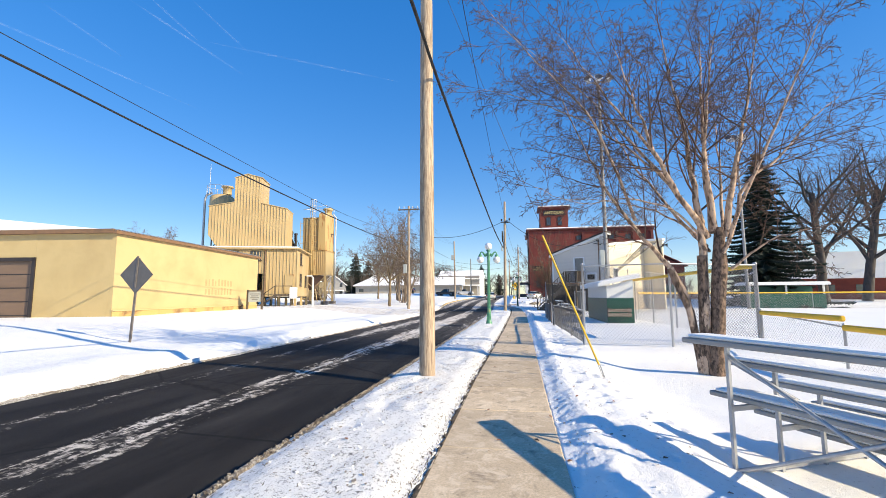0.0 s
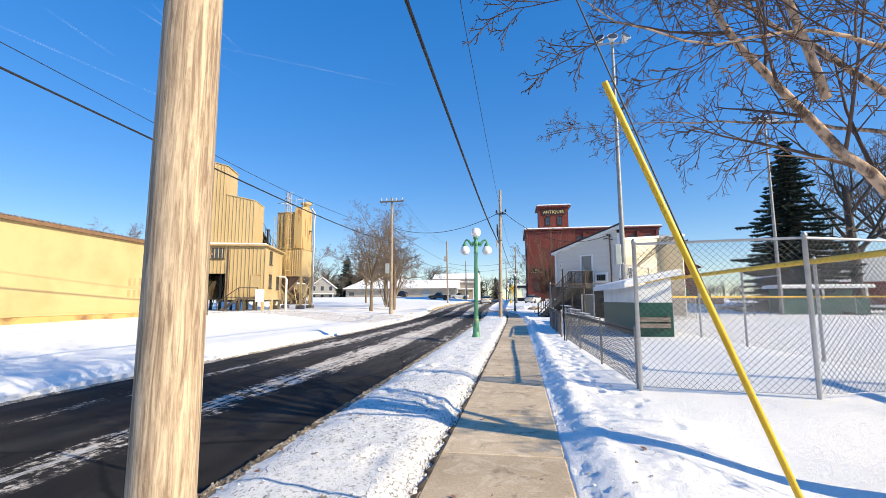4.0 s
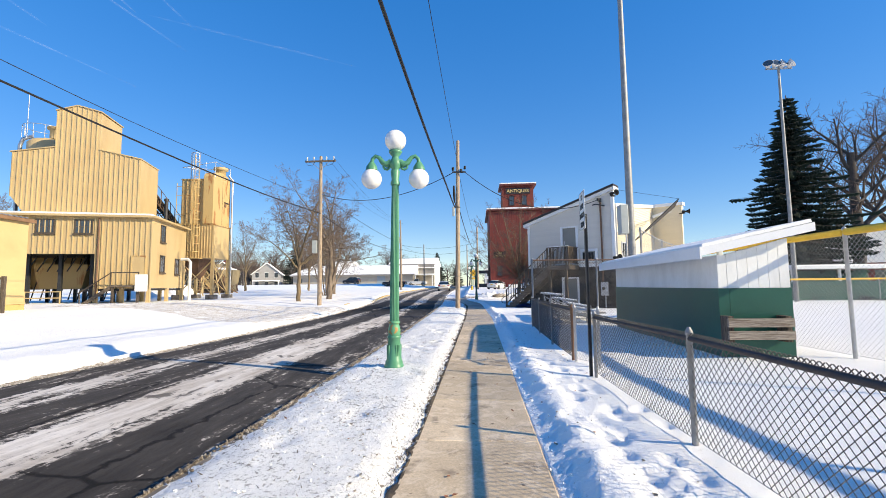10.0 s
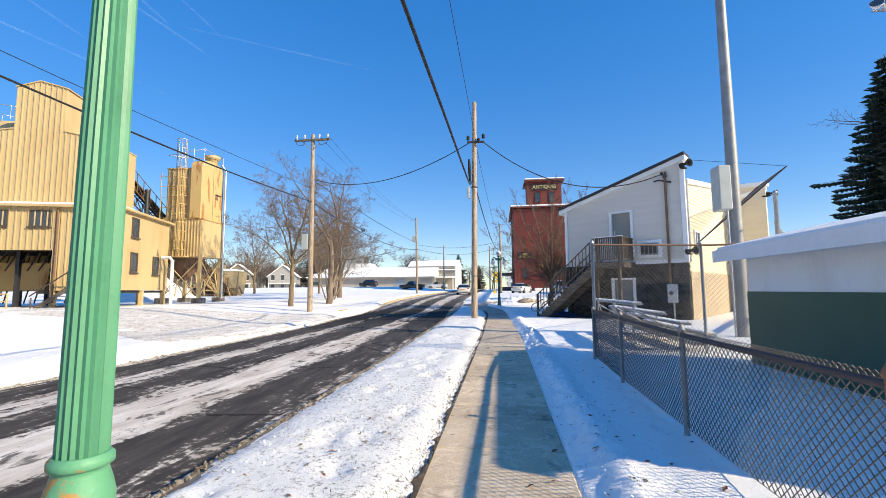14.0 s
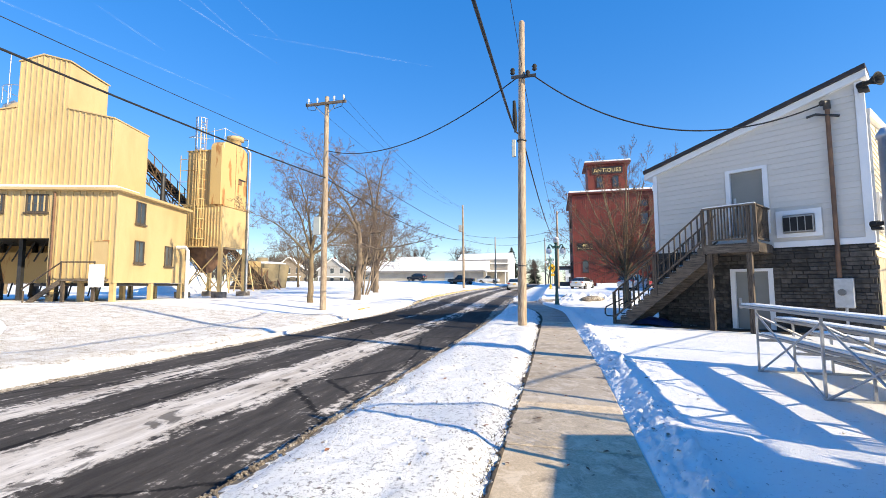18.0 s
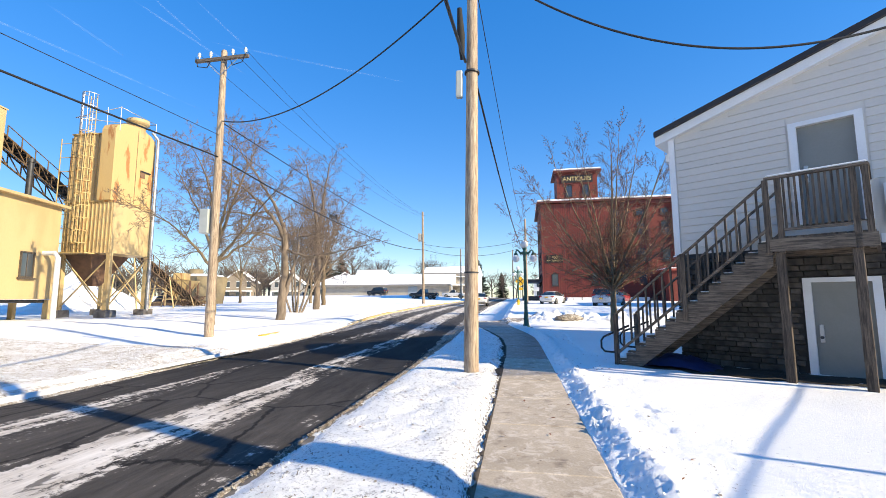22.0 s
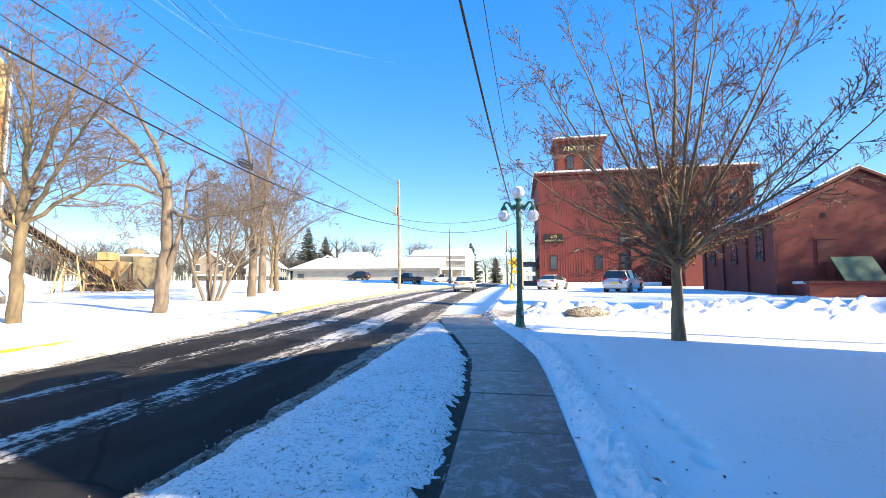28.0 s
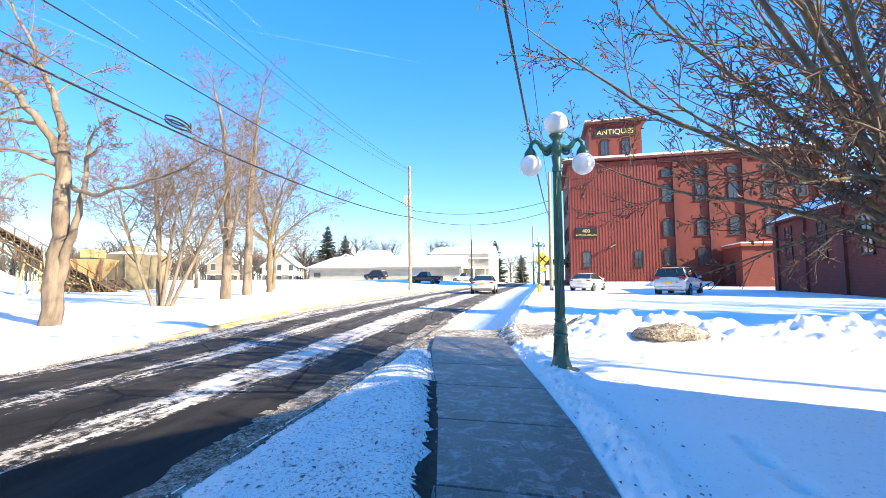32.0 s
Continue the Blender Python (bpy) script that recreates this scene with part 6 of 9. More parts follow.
cable("overhead_cable", [(-1.7, -40, 8.6), (-1.56, 0, 6.5), (-1.5, 6, 6.05), (-1.45, 9.6, 5.75), (-1.25, 23.2, 5.25), (-1.12, 32, 5.28), (-1.15, 39, 5.75), (-1.3, 42.9, 6.75)], 0.032, "thick black telephone cable strung above the sidewalk")
span("overhead_cable", (-1.25, 43.1, 7.1), (0.1, 86.4, 7.3), 1.2, 0.03, "thick black telephone cable strung above the sidewalk")
span("overhead_cable", (-1.2, -38, 11.5), (-1.1, 43.0, 9.1), 1.6, 0.01, "thin electric wire strung above the sidewalk")
span("overhead_cable", (-1.1, 43.0, 8.9), (0.2, 86.4, 9.0), 1.0, 0.012, "thin electric wire strung above the sidewalk")
cable("overhead_cable", [(-12.4, -35, 9.3), (-12.2, 0, 7.6), (-12.1, 8, 7.36), (-12.1, 15, 7.08), (-12.3, 30, 6.88), (-12.4, 40, 7.0), (-12.45, 49.4, 7.42)], 0.033, "thick black cable strung over the snowy lawn")
cable("overhead_cable", [(-12.5, -35, 10.2), (-12.3, 0, 8.35), (-12.2, 15, 7.75), (-12.4, 30, 7.55), (-12.45, 49.4, 8.35)], 0.012, "thin wire strung over the snowy lawn")
span("overhead_cable", (-12.45, 49.5, 7.4), (-12.1, 86.9, 7.6), 0.95, 0.033, "thick black cable between the poles across the road")
span("overhead_cable", (-12.45, 49.5, 8.3), (-12.3, 62.0, 6.75), 0.2, 0.012, "thin wire joining the thick cable across the road")
span("overhead_cable", (-12.45, 49.5, 8.95), (-12.1, 86.9, 8.5), 0.4, 0.022, "black cable between the poles across the road")
span("overhead_cable", (-1.3, 43.0, 8.8), (-12.35, 49.4, 8.95), 1.05, 0.022, "black cable crossing above the road")
span("overhead_cable", (-0.7, 42.9, 8.75), (7.31, 42.13, 6.55), 1.3, 0.022, "black service cable running to the ballfield building")
span("overhead_cable", (-12.2, 87.0, 8.3), (0.1, 86.4, 8.5), 0.7, 0.02, "black cable crossing above the road")
span("overhead_cable", (-12.2, 87.0, 7.6), (0.1, 86.4, 7.6), 0.9, 0.02, "black cable crossing above the road")
for k in (-1.1, 0.5, 1.1):
    span("overhead_cable", (-12.5 + k, 49.3, 12.0), (-12.4 + k * 0.3, 87, 11.9), 0.9, 0.008, "thin high-voltage wire between poles")
for k in (-1.1, 1.1):
    span("overhead_cable", (-12.1, 87, 8.3), (-13.4, 128, 11.0), 0.8, 0.01, "thin wire between distant poles")
coil = Geo().tube([(-12.45 + 0.0 * k, 60.6 + 0.55 * math.cos(k * 0.5), 6.9 + 0.14 * math.sin(k * 0.5) + 0.01 * k) for k in range(27)], 0.03, 6)
solo("cable_coil", coil, CABLE, "loop of spare black cable tied to the line", "cable coil")


def street_lamp(x, y, mat_, label, collar_mat=None, base=None, lean=0.0):
    z = (ground_z(x, y) if base is None else base) - 0.03
    p = thing("street_lamp", pose(x, y, z, 0, lean, 4), label, "street lamp", "globe street lamps")
    part("base", Geo().lathe([(0.165, -0.15), (0.165, 0.04), (0.175, 0.06), (0.172, 0.1), (0.15, 0.13), (0.155, 0.16), (0.132, 0.2), (0.115, 0.42), (0.106, 0.56), (0.12, 0.575), (0.122, 0.6), (0.105, 0.62)], 24), mat_, p)
    for k in range(4):
        t = 2 * math.pi * k / 4 - 0.9
        for dx in (-0.028, 0.0, 0.028):
            part("base_rib", Geo().box(dx - 0.007, dx + 0.007, -0.012, 0.012, 0.27, 0.46, pose(0.118 * math.cos(t), 0.118 * math.sin(t), 0, 0, 0, math.degrees(t) + 90)), mat_, p)
    part("collar", Geo().lathe([(0.098, 0.62), (0.108, 0.65), (0.11, 0.71), (0.098, 0.76), (0.085, 0.8), (0.085, 0.82), (0.1, 0.825), (0.1, 0.85), (0.086, 0.865)], 24), collar_mat or mat_, p, "flaking collar with patches of rust" if collar_mat else "")
    part("shaft", Geo().lathe([(0.082, 0.865), (0.078, 2.0), (0.064, 3.3)], 40, None, False, 0.12, 1), mat_, p, "fluted shaft")
    part("capital", Geo().lathe([(0.08, 3.3), (0.085, 3.35), (0.065, 3.4), (0.085, 3.55), (0.065, 3.6), (0.1, 3.63), (0.1, 3.74), (0.07, 3.79), (0.06, 3.83), (0.11, 3.89), (0.125, 3.93), (0.09, 3.945)], 16), mat_, p)
    for s in (-1, 1):
        a = Geo()
        pts = [(0.08 * s, 0, 3.74), (0.16 * s, 0, 3.68), (0.23 * s, 0, 3.72), (0.29 * s, 0, 3.81), (0.36 * s, 0, 3.84), (0.415 * s, 0, 3.79), (0.43 * s, 0, 3.72)]
        a.tube(pts, [0.055, 0.06, 0.05, 0.04, 0.035, 0.035, 0.035], 8)
        a.tube([(0.16 * s + 0.06 * math.cos(k * 0.7), 0, 3.66 + 0.07 * math.sin(k * 0.7)) for k in range(10)], 0.022, 6)
        arm = part("arm", a, mat_, p, "scrolled arm")
        part("globe_cap", Geo().lathe([(0.11, 3.58), (0.1, 3.64), (0.05, 3.72)], 14, pose(0.43 * s, 0, 0)), mat_, arm)
        part("globe", Geo().ball((0.43 * s, 0, 3.42), 0.185, 24, 16), GLOBE, p, "white glass globe")
    part("globe", Geo().ball((0, 0, 4.13), 0.195, 24, 16), GLOBE, p, "white glass globe")
    return p


RUSTY_GREEN = mat_worn("flaking_green_paint_over_rust", (0.11, 0.33, 0.18), (0.42, 0.2, 0.05), 0.55, 7.0, 0.56, 0.6, 60.0, 0.2)
GLOBE = mat_new("opal_globe", (0.82, 0.8, 0.78), 0.25)
GLOBE.node_tree.nodes["Principled BSDF"].inputs["Subsurface Weight"].default_value = 0.0
street_lamp(-1.53, 23.2, GREEN_IRON, "green fluted iron street lamp with three white globes", RUSTY_GREEN, 0.05, 0.5)
lamp_c = street_lamp(-0.07, 55.9, DARK_GREEN_IRON, "dark green iron street lamp with three globes beside the driveway", base=0.14)
part("footing", Geo().lathe([(0.32, -0.25), (0.32, 0.02), (0.28, 0.05)], 18), KERB, lamp_c, "round concrete footing")
street_lamp(-0.75, 84.0, DARK_GREEN_IRON, "dark green iron street lamp near the mill", base=0.85)


# ---- signs ----
def letters(parent, lines, size, mat_, m, gap, width=1.0):
    for i, t in enumerate(lines):
        words(t, size, mat_, "sign_letters", parent, m @ pose(0, -i * gap, 0), 0.002, width)


SIGN_WHITE = mat_worn("white_sign_sheet", (0.8, 0.8, 0.78), (0.72, 0.72, 0.7), 0.4, 3.0)
SIGN_BLACK = mat_new("black_sign_ink", (0.02, 0.02, 0.02), 0.5)
ns = thing("no_animals_sign", pose(1.7, 22.62, 0, 0, 0, 0), "white metal sign on a steel channel post by the fence", "sign")
part("post", Geo().box(-0.024, 0.024, 0.0, 0.012, -0.3, 2.62).box(-0.024, -0.015, -0.022, 0.0, -0.3, 2.62).box(0.015, 0.024, -0.022, 0.0, -0.3, 2.62), DARK_STEEL, ns, "dark steel channel post")
sp = Geo().box(-0.235, 0.235, -0.045, -0.038, 2.36, 2.98, c=0.002)
plate = part("plate", sp, SIGN_WHITE, ns)
plate.matrix_local = pose(0, 0, 0, 0, 0, -94)
mm = pose(0, 0, 0, 0, 0, -94) @ pose(0, -0.047, 2.88, 90, 0, 0)
letters(ns, ("NO", "ANIMALS", "ALLOWED ON", "BALLFIELD"), 0.125, SIGN_BLACK, mm, 0.145, 0.52)
bd = Geo()
for z0, z1, x0, x1 in ((2.37, 2.376, -0.225, 0.225), (2.964, 2.97, -0.225, 0.225), (2.376, 2.964, -0.225, -0.219), (2.376, 2.964, 0.219, 0.225)):
    bd.box(x0, x1, -0.0475, -0.0455, z0, z1)
part("border", bd, SIGN_BLACK, ns).matrix_local = pose(0, 0, 0, 0, 0, -94)

OLD_POST = mat_worn("dull_steel_sign_post", (0.2, 0.175, 0.155), (0.12, 0.1, 0.085), 0.7, 6.0, metal=0.2)
ws = thing("warning_sign", pose(-12.14, 12.18, 0.08, 0, 0, 0), "grey back of a diamond road sign on a leaning post", "sign")
part("post", Geo().box(-0.035, 0.035, -0.02, 0.02, -0.3, 2.75, pose(0, 0, 0, 0, 3, 0)), OLD_POST, ws)

DULL_ALU = mat_worn("dull_aluminium_sign_back", (0.15, 0.142, 0.14), (0.11, 0.105, 0.1), 0.6, 3.0, metal=0.3)
part("plate", Geo().box(-0.43, 0.43, -0.034, -0.026, -0.43, 0.43, pose(0.11, 0, 2.2, 0, 45, 0)), DULL_ALU, ws, "dull grey aluminium sign back")
part("post_cap_strip", Geo().box(-0.03, 0.03, -0.055, -0.036, 1.8, 2.8, pose(0, 0, 0, 0, 3, 0)), OLD_POST, ws)

ps = thing("plant_name_sign", pose(-21.45, 33.2, 0.4, 0, 0, 9), "small framed name sign on two posts before the warehouse", "sign")
for k in (-0.6, 0.6):
    part("post", Geo().box(k - 0.07, k + 0.07, -0.07, 0.07, -0.4, 1.75, c=0.01), OLD_WOOD, ps)
part("board", Geo().box(-0.53, 0.53, -0.03, 0.03, 0.75, 1.6), BOX_GREY, ps, "pale sign board with unreadable writing")
part("top_rail", Geo().box(-0.53, 0.53, -0.05, 0.05, 1.605, 1.7), OLD_WOOD_X, ps)
SIGN_GREY = mat_new("grey_sign_ink", (0.2, 0.2, 0.19), 0.6)
for z, w in ((1.36, 0.42), (1.2, 0.3), (1.05, 0.36), (0.92, 0.25)):
    part("writing_line", Geo().box(-w, w, -0.034, -0.031, z, z + 0.08), SIGN_GREY, ps)

SIGN_YELLOW = mat_worn("yellow_sign_sheet", (0.85, 0.5, 0.02), (0.75, 0.43, 0.02), 0.4, 3.0)
xs = thing("crossing_sign", pose(-0.5, 85.5, 0.75), "yellow diamond railway crossing warning sign on a post", "sign")
part("post", Geo().box(-0.035, 0.035, -0.02, 0.02, -0.3, 3.3), GALV, xs)
part("plate", Geo().box(-0.42, 0.42, -0.035, -0.025, -0.42, 0.42, pose(0, 0, 2.75, 0, 45, 0)), SIGN_YELLOW, xs)
for a in (45, -45):
    part("cross_bar", Geo().box(-0.38, 0.38, -0.042, -0.037, -0.05, 0.05, pose(0, 0, 2.75, 0, a, 0)), SIGN_BLACK, xs)
part("lower_plate", Geo().box(-0.25, 0.25, -0.035, -0.025, 1.75, 2.05), SIGN_YELLOW, xs)
hy = thing("fire_hydrant", pose(-0.75, 82.0, 0.75), "small yellow fire hydrant in the snow", "hydrant")
part("barrel", Geo().lathe([(0.16, 0), (0.16, 0.08), (0.12, 0.1), (0.12, 0.5), (0.15, 0.52), (0.13, 0.62), (0.05, 0.7)], 14), YELLOW_CAP, hy)
part("outlet", Geo().tube([(-0.2, 0, 0.42), (0.2, 0, 0.42)], 0.06, 10), YELLOW_CAP, hy)


# ---- floodlight masts ----
def light_mast(x, y, h, r, heads, label, boxed=False):
    z = ground_z(x, y)
    p = thing("floodlight_mast", pose(x, y, z - 0.1), label, "floodlight mast", "ballfield floodlights")
    part("mast", Geo().lathe([(r * 0.85, -0.2), (r * 0.85, 2), (r * 0.45, h)], 14), MAST_GREY, p)
    part("crossbar", Geo().box(-0.95, 0.95, -0.05, 0.05, h - 0.25, h - 0.15), GALV, p)
    for i in range(heads):
        k = -0.8 + 1.6 * i / (heads - 1)
        m = pose(k, -0.12, h + 0.08, 60, 0, -30 + 30 * i)
        hd = part("floodlight", Geo().lathe([(0.12, -0.25), (0.2, -0.1), (0.34, 0.12), (0.35, 0.16)], 14, m), FLOOD, p, "pale round floodlight")
        part("lens", Geo().lathe([(0.32, 0.162), (0.3, 0.175)], 14, m), GLASS, hd)
    if boxed:
        part("ballast_box", Geo().box(-0.5, -0.16, -0.25, 0.25, 3.7, 5.0, c=0.03), BOX_GREY, p, "grey electric box")
        part("conduit", Geo().tube([(-0.25, -0.1, 0), (-0.25, -0.1, 3.7)], 0.03, 6), GALV, p)
    return p


FLOOD = mat_worn("white_floodlight", (0.7, 0.7, 0.7), (0.6, 0.6, 0.6), 0.4, 4.0)
light_mast(6.78, 35.2, 18.8, 0.2, 3, "tall grey steel floodlight mast behind the dugout", True)
light_mast(23.0, 49.1, 17.8, 0.18, 4, "grey floodlight mast beyond the outfield fence")


# ---- chain-link fences ----
def chain_link(x0, y0, x1, y1, z0, z1, pitch=0.075, r=0.0022):
    """Woven wire as two sets of slanted rods; returned as a Geo."""
    g = Geo()
    L = math.hypot(x1 - x0, y1 - y0)
    H = z1 - z0
    ux, uy = (x1 - x0) / L, (y1 - y0) / L
    n = int((L + H) / pitch)
    for i in range(n + 1):
        s = i * pitch - H
        for sgn in (1, -1):
            a, b = (s, s + H) if sgn > 0 else (s + H, s)
            za, zb = z0, z1
            lo, hi = max(0, min(a, b)), min(L, max(a, b))
            if hi - lo < 0.02:
                continue

            def zz(q):
                return za + (zb - za) * (q - a) / (b - a)

            p, q = (lo, zz(lo)), (hi, zz(hi))
            off = 0.003 * sgn
            A = Vector((x0 + ux * p[0] - uy * off, y0 + uy * p[0] + ux * off, p[1]))
            B = Vector((x0 + ux * q[0] - uy * off, y0 + uy * q[0] + ux * off, q[1]))
            side = Vector((-uy, ux, 0)) * r * 1.15
            d = (B - A).normalized()
            up = d.cross(Vector((-uy, ux, 0))) * r
            o = len(g.v)
            for P in (A, B):
                g.v.extend([tuple(P + side - up * 0.6), tuple(P - side - up * 0.6), tuple(P + up * 1.2)])
            g.f.extend([(o, o + 1, o + 4, o + 3), (o + 1, o + 2, o + 5, o + 4), (o + 2, o, o + 3, o + 5)])
            g.s.extend([True] * 3)
    return g


def fence(name, pts, h, label, rail=True, cap=None, guard=False, post_r=0.03, heights=None, pitch=0.075, rusty=(), bottom=0.06, wire_r=0.0022, ends_tall=None, base=None, dark=False, old_wire=False):
    """A fence through the posts at pts; each post, rail and panel is a part."""
    x, y = pts[0]
    f = thing(name, pose(0, 0, 0), label, "fence", "ballfield fences")
    gz = [(ground_z(*p) if base is None else base) for p in pts]
    for i, (x, y) in enumerate(pts):
        hh = h
        r = post_r
        if ends_tall and i in ends_tall:
            hh, r = ends_tall[i]
        r = 0.027 if guard else r
        g = Geo().lathe([(r, -0.25), (r, hh + 0.02), (r * 1.25, hh + 0.021), (r * 1.25, hh + 0.05), (r * 0.5, hh + 0.09)], 10, pose(x, y, gz[i]))
        part("post", g, RUST if i in rusty else (OLD_GALV if guard else GALV), f)
    for i in range(len(pts) - 1):
        (xa, ya), (xb, yb) = pts[i], pts[i + 1]
        z0 = 0.5 * (gz[i] + gz[i + 1])
        part("wire_mesh", chain_link(xa, ya, xb, yb, z0 + bottom, z0 + h - 0.01, pitch, wire_r), OLD_WIRE if dark or guard or old_wire else GALV, f, "dull diamond mesh")
        if rail and not guard:
            rg = Geo().tube([(xa, ya, gz[i] + h), (xb, yb, gz[i + 1] + h)], 0.021, 8)
            part("top_rail", rg, RUST if dark else GALV, f)
        if guard:
            ln = math.hypot(xb - xa, yb - ya)
            n = int(ln / 0.045)
            part("rail_guard", Geo().tube([(xa, ya, gz[i] + h - 0.012), (xb, yb, gz[i + 1] + h - 0.012)], 0.025, 8), GUARD, f, "dark rusty top tube")
            kn = Geo()
            for k in range(n):
                u = (k + 0.5) / n
                q = Vector((xa + (xb - xa) * u, ya + (yb - ya) * u, gz[i] + (gz[i + 1] - gz[i]) * u + h - 0.005))
                e = Vector((xb - xa, yb - ya, 0)) / ln * 0.014
                kn.tube([q - e - Vector((0.01, 0, 0.02)), q + Vector((0.012, 0, 0.018)), q + e + Vector((-0.004, 0, 0.048))], 0.0042, 3)
                kn.tube([q + e - Vector((-0.012, 0, 0.02)), q + Vector((-0.012, 0, 0.018)), q - e + Vector((0.004, 0, 0.045))], 0.0042, 3)
            part("knuckled_edge", kn, OLD_WIRE, f, "twisted wire ends along the top")
        if cap:
            cg = Geo().box(0, math.hypot(xb - xa, yb - ya), -0.06, 0.06, 0, 0.13, Matrix.Translation((xa, ya, gz[i] + h - 0.08)) @ Matrix.Rotation(math.atan2(yb - ya, xb - xa), 4, "Z"), c=0.03)
            part("yellow_cap", cg, cap, f, "yellow plastic fence cap")
        part("tension_wire", Geo().tube([(xa, ya, z0 + bottom), (xb, yb, z0 + bottom)], 0.004, 4), GALV, f)
    return f


OLD_GALV = mat_worn("weathered_zinc_post", (0.33, 0.33, 0.33), (0.2, 0.195, 0.19), 0.6, 7.0, metal=0.3)
OLD_WIRE = mat_worn("dull_weathered_wire", (0.15, 0.143, 0.138), (0.075, 0.07, 0.067), 0.55, 5.0, metal=0.4)
GUARD = mat_worn("dark_corrugated_tube", (0.06, 0.05, 0.05), (0.035, 0.03, 0.03), 0.7, 8.0)
fence("tall_chain_link_fence", [(1.94, 13.8), (4.3, 13.5), (7.1, 14.6)], 2.36, "tall galvanised chain-link fence beside the snowy ballfield", post_r=0.034, wire_r=0.0027, pitch=0.1, old_wire=True)
fence("low_chain_link_fence", [(1.93, 13.93), (1.88, 16.7), (1.82, 19.6), (1.76, 22.55)], 0.93, "low chain-link fence with a dark tube on top along the sidewalk", guard=True, wire_r=0.0026)
gt = fence("chain_link_gate", [(2.02, 23.3), (1.74, 23.85)], 0.95, "small chain-link gate standing ajar by the sidewalk", post_r=0.025)
fence("low_chain_link_fence", [(1.72, 23.98), (1.73, 26.3), (1.76, 28.6), (1.84, 30.92)], 0.95, "low chain-link fence with a dark tube on top along the sidewalk", guard=True, rusty=(0,), wire_r=0.0032, pitch=0.065)
fence("tall_chain_link_fence", [(1.9, 31.07), (4.3, 31.75), (5.6, 31.65)], 2.3, "tall chain-link fence panel between sidewalk and dugout", post_r=0.032, wire_r=0.0034, dark=True, pitch=0.1)
fence("yellow_capped_fence", [(7.1, 14.7), (7.0, 17.8), (6.9, 21.0), (6.85, 24.2), (6.8, 27.4), (6.8, 30.6)], 2.35, "tall chain-link fence with a yellow cap along the field", cap=YELLOW_CAP, post_r=0.035, pitch=0.1)
fence("yellow_capped_fence", [(7.1, 14.5), (7.0, 11.0), (6.95, 7.5), (6.9, 4.0), (6.9, 0.5)], 0.95, "low chain-link fence with a yellow cap along the outfield", cap=YELLOW_CAP, pitch=0.1)
fence("yellow_capped_fence", [(8.5, 33.5), (13, 41), (20, 47.5), (29, 49.5), (40, 50), (52, 50)], 1.6, "distant outfield fence with a yellow cap", cap=YELLOW_CAP, pitch=0.16, wire_r=0.003)
fence("backstop_fence", [(6.0, 32.0), (8.6, 36.5), (11.3, 40.6), (13.6, 44.6)], 3.4, "tall backstop of steel pipes and wire mesh", post_r=0.04, pitch=0.13)
sail = thing("netting_sail", pose(0, 0, 0), "slack triangle of dark netting stretched between building and backstop", "netting")
corner_a, corner_b, corner_c = Vector((8.55, 41.95, 3.35)), Vector((10.7, 39.2, 5.95)), Vector((14.2, 47.6, 6.95))
part("edge_rope", Geo().tube([corner_a, corner_b, corner_c, corner_a], 0.022, 5), CABLE, sail)
net = Geo()
for k in range(1, 30):
    u = k / 30
    net.tube([corner_a.lerp(corner_b, u), corner_c.lerp(corner_b, u)], 0.006, 3, cap=False)
    net.tube([corner_a.lerp(corner_c, u), corner_a.lerp(corner_b, u)], 0.006, 3, cap=False)
part("net", net, GUARD, sail, "fine weathered mesh")
part("stay_wire", Geo().tube([(8.3, 41.85, 7.1), corner_b], 0.01, 4), CABLE, sail, "thin wire to the building")


# ---- bleachers ----
def bleacher(m, length, label):
    b = thing("bleacher", m, label, "bleacher", "aluminium bleachers")
    seats = ((0.0, 1.1), (0.5, 0.88), (1.0, 0.66), (1.5, 0.44))
    for off, z in seats:
        s = part("seat_plank", Geo().box(off - 0.12, off + 0.12, 0, length, z - 0.045, z, c=0.008), ALU, b)
        part("seat_snow", Geo().box(off - 0.11, off + 0.11, 0.04, length - 0.05, z + 0.002, z + 0.035, c=0.015), SNOW, s, "thin layer of snow")
    for off, z in ((0.28, 0.62), (0.78, 0.42), (1.28, 0.22)):
        s = part("foot_plank", Geo().box(off - 0.13, off + 0.13, 0, length, z - 0.04, z, c=0.008), ALU, b)
        part("foot_snow", Geo().box(off - 0.12, off + 0.12, 0.04, length - 0.05, z + 0.002, z + 0.03, c=0.012), SNOW, s)
    n = max(2, int(length / 1.7) + 1)
    for i in range(n):
        y = 0.35 + (length - 0.7) * i / (n - 1)
        for off, z in seats:
            part("leg", Geo().box(off - 0.014, off + 0.014, y - 0.014, y + 0.014, -0.12, z - 0.046), GALV, b)
        part("floor_bar", Geo().box(-0.02, 1.7, y - 0.02, y + 0.02, 0.03, 0.07), GALV, b)
        part("rake_bar", Geo().tube([(0.0, y, 0.95), (1.6, y, 0.1)], 0.02, 6), GALV, b)
        part("foot_bracket", Geo().box(0.0, 0.45, y - 0.018, y + 0.018, 0.53, 0.57).box(0.5, 0.95, y - 0.018, y + 0.018, 0.33, 0.37), GALV, b)
    for i in range(n - 1):
        ya = 0.35 + (length - 0.7) * i / (n - 1)
        yb = 0.35 + (length - 0.7) * (i + 1) / (n - 1)
        part("cross_brace", Geo().tube([(0.0, ya, 0.05), (0.0, yb, 0.98)], 0.016, 5).tube([(0.0, yb, 0.05), (0.0, ya, 0.98)], 0.016, 5), GALV, b)
    return b


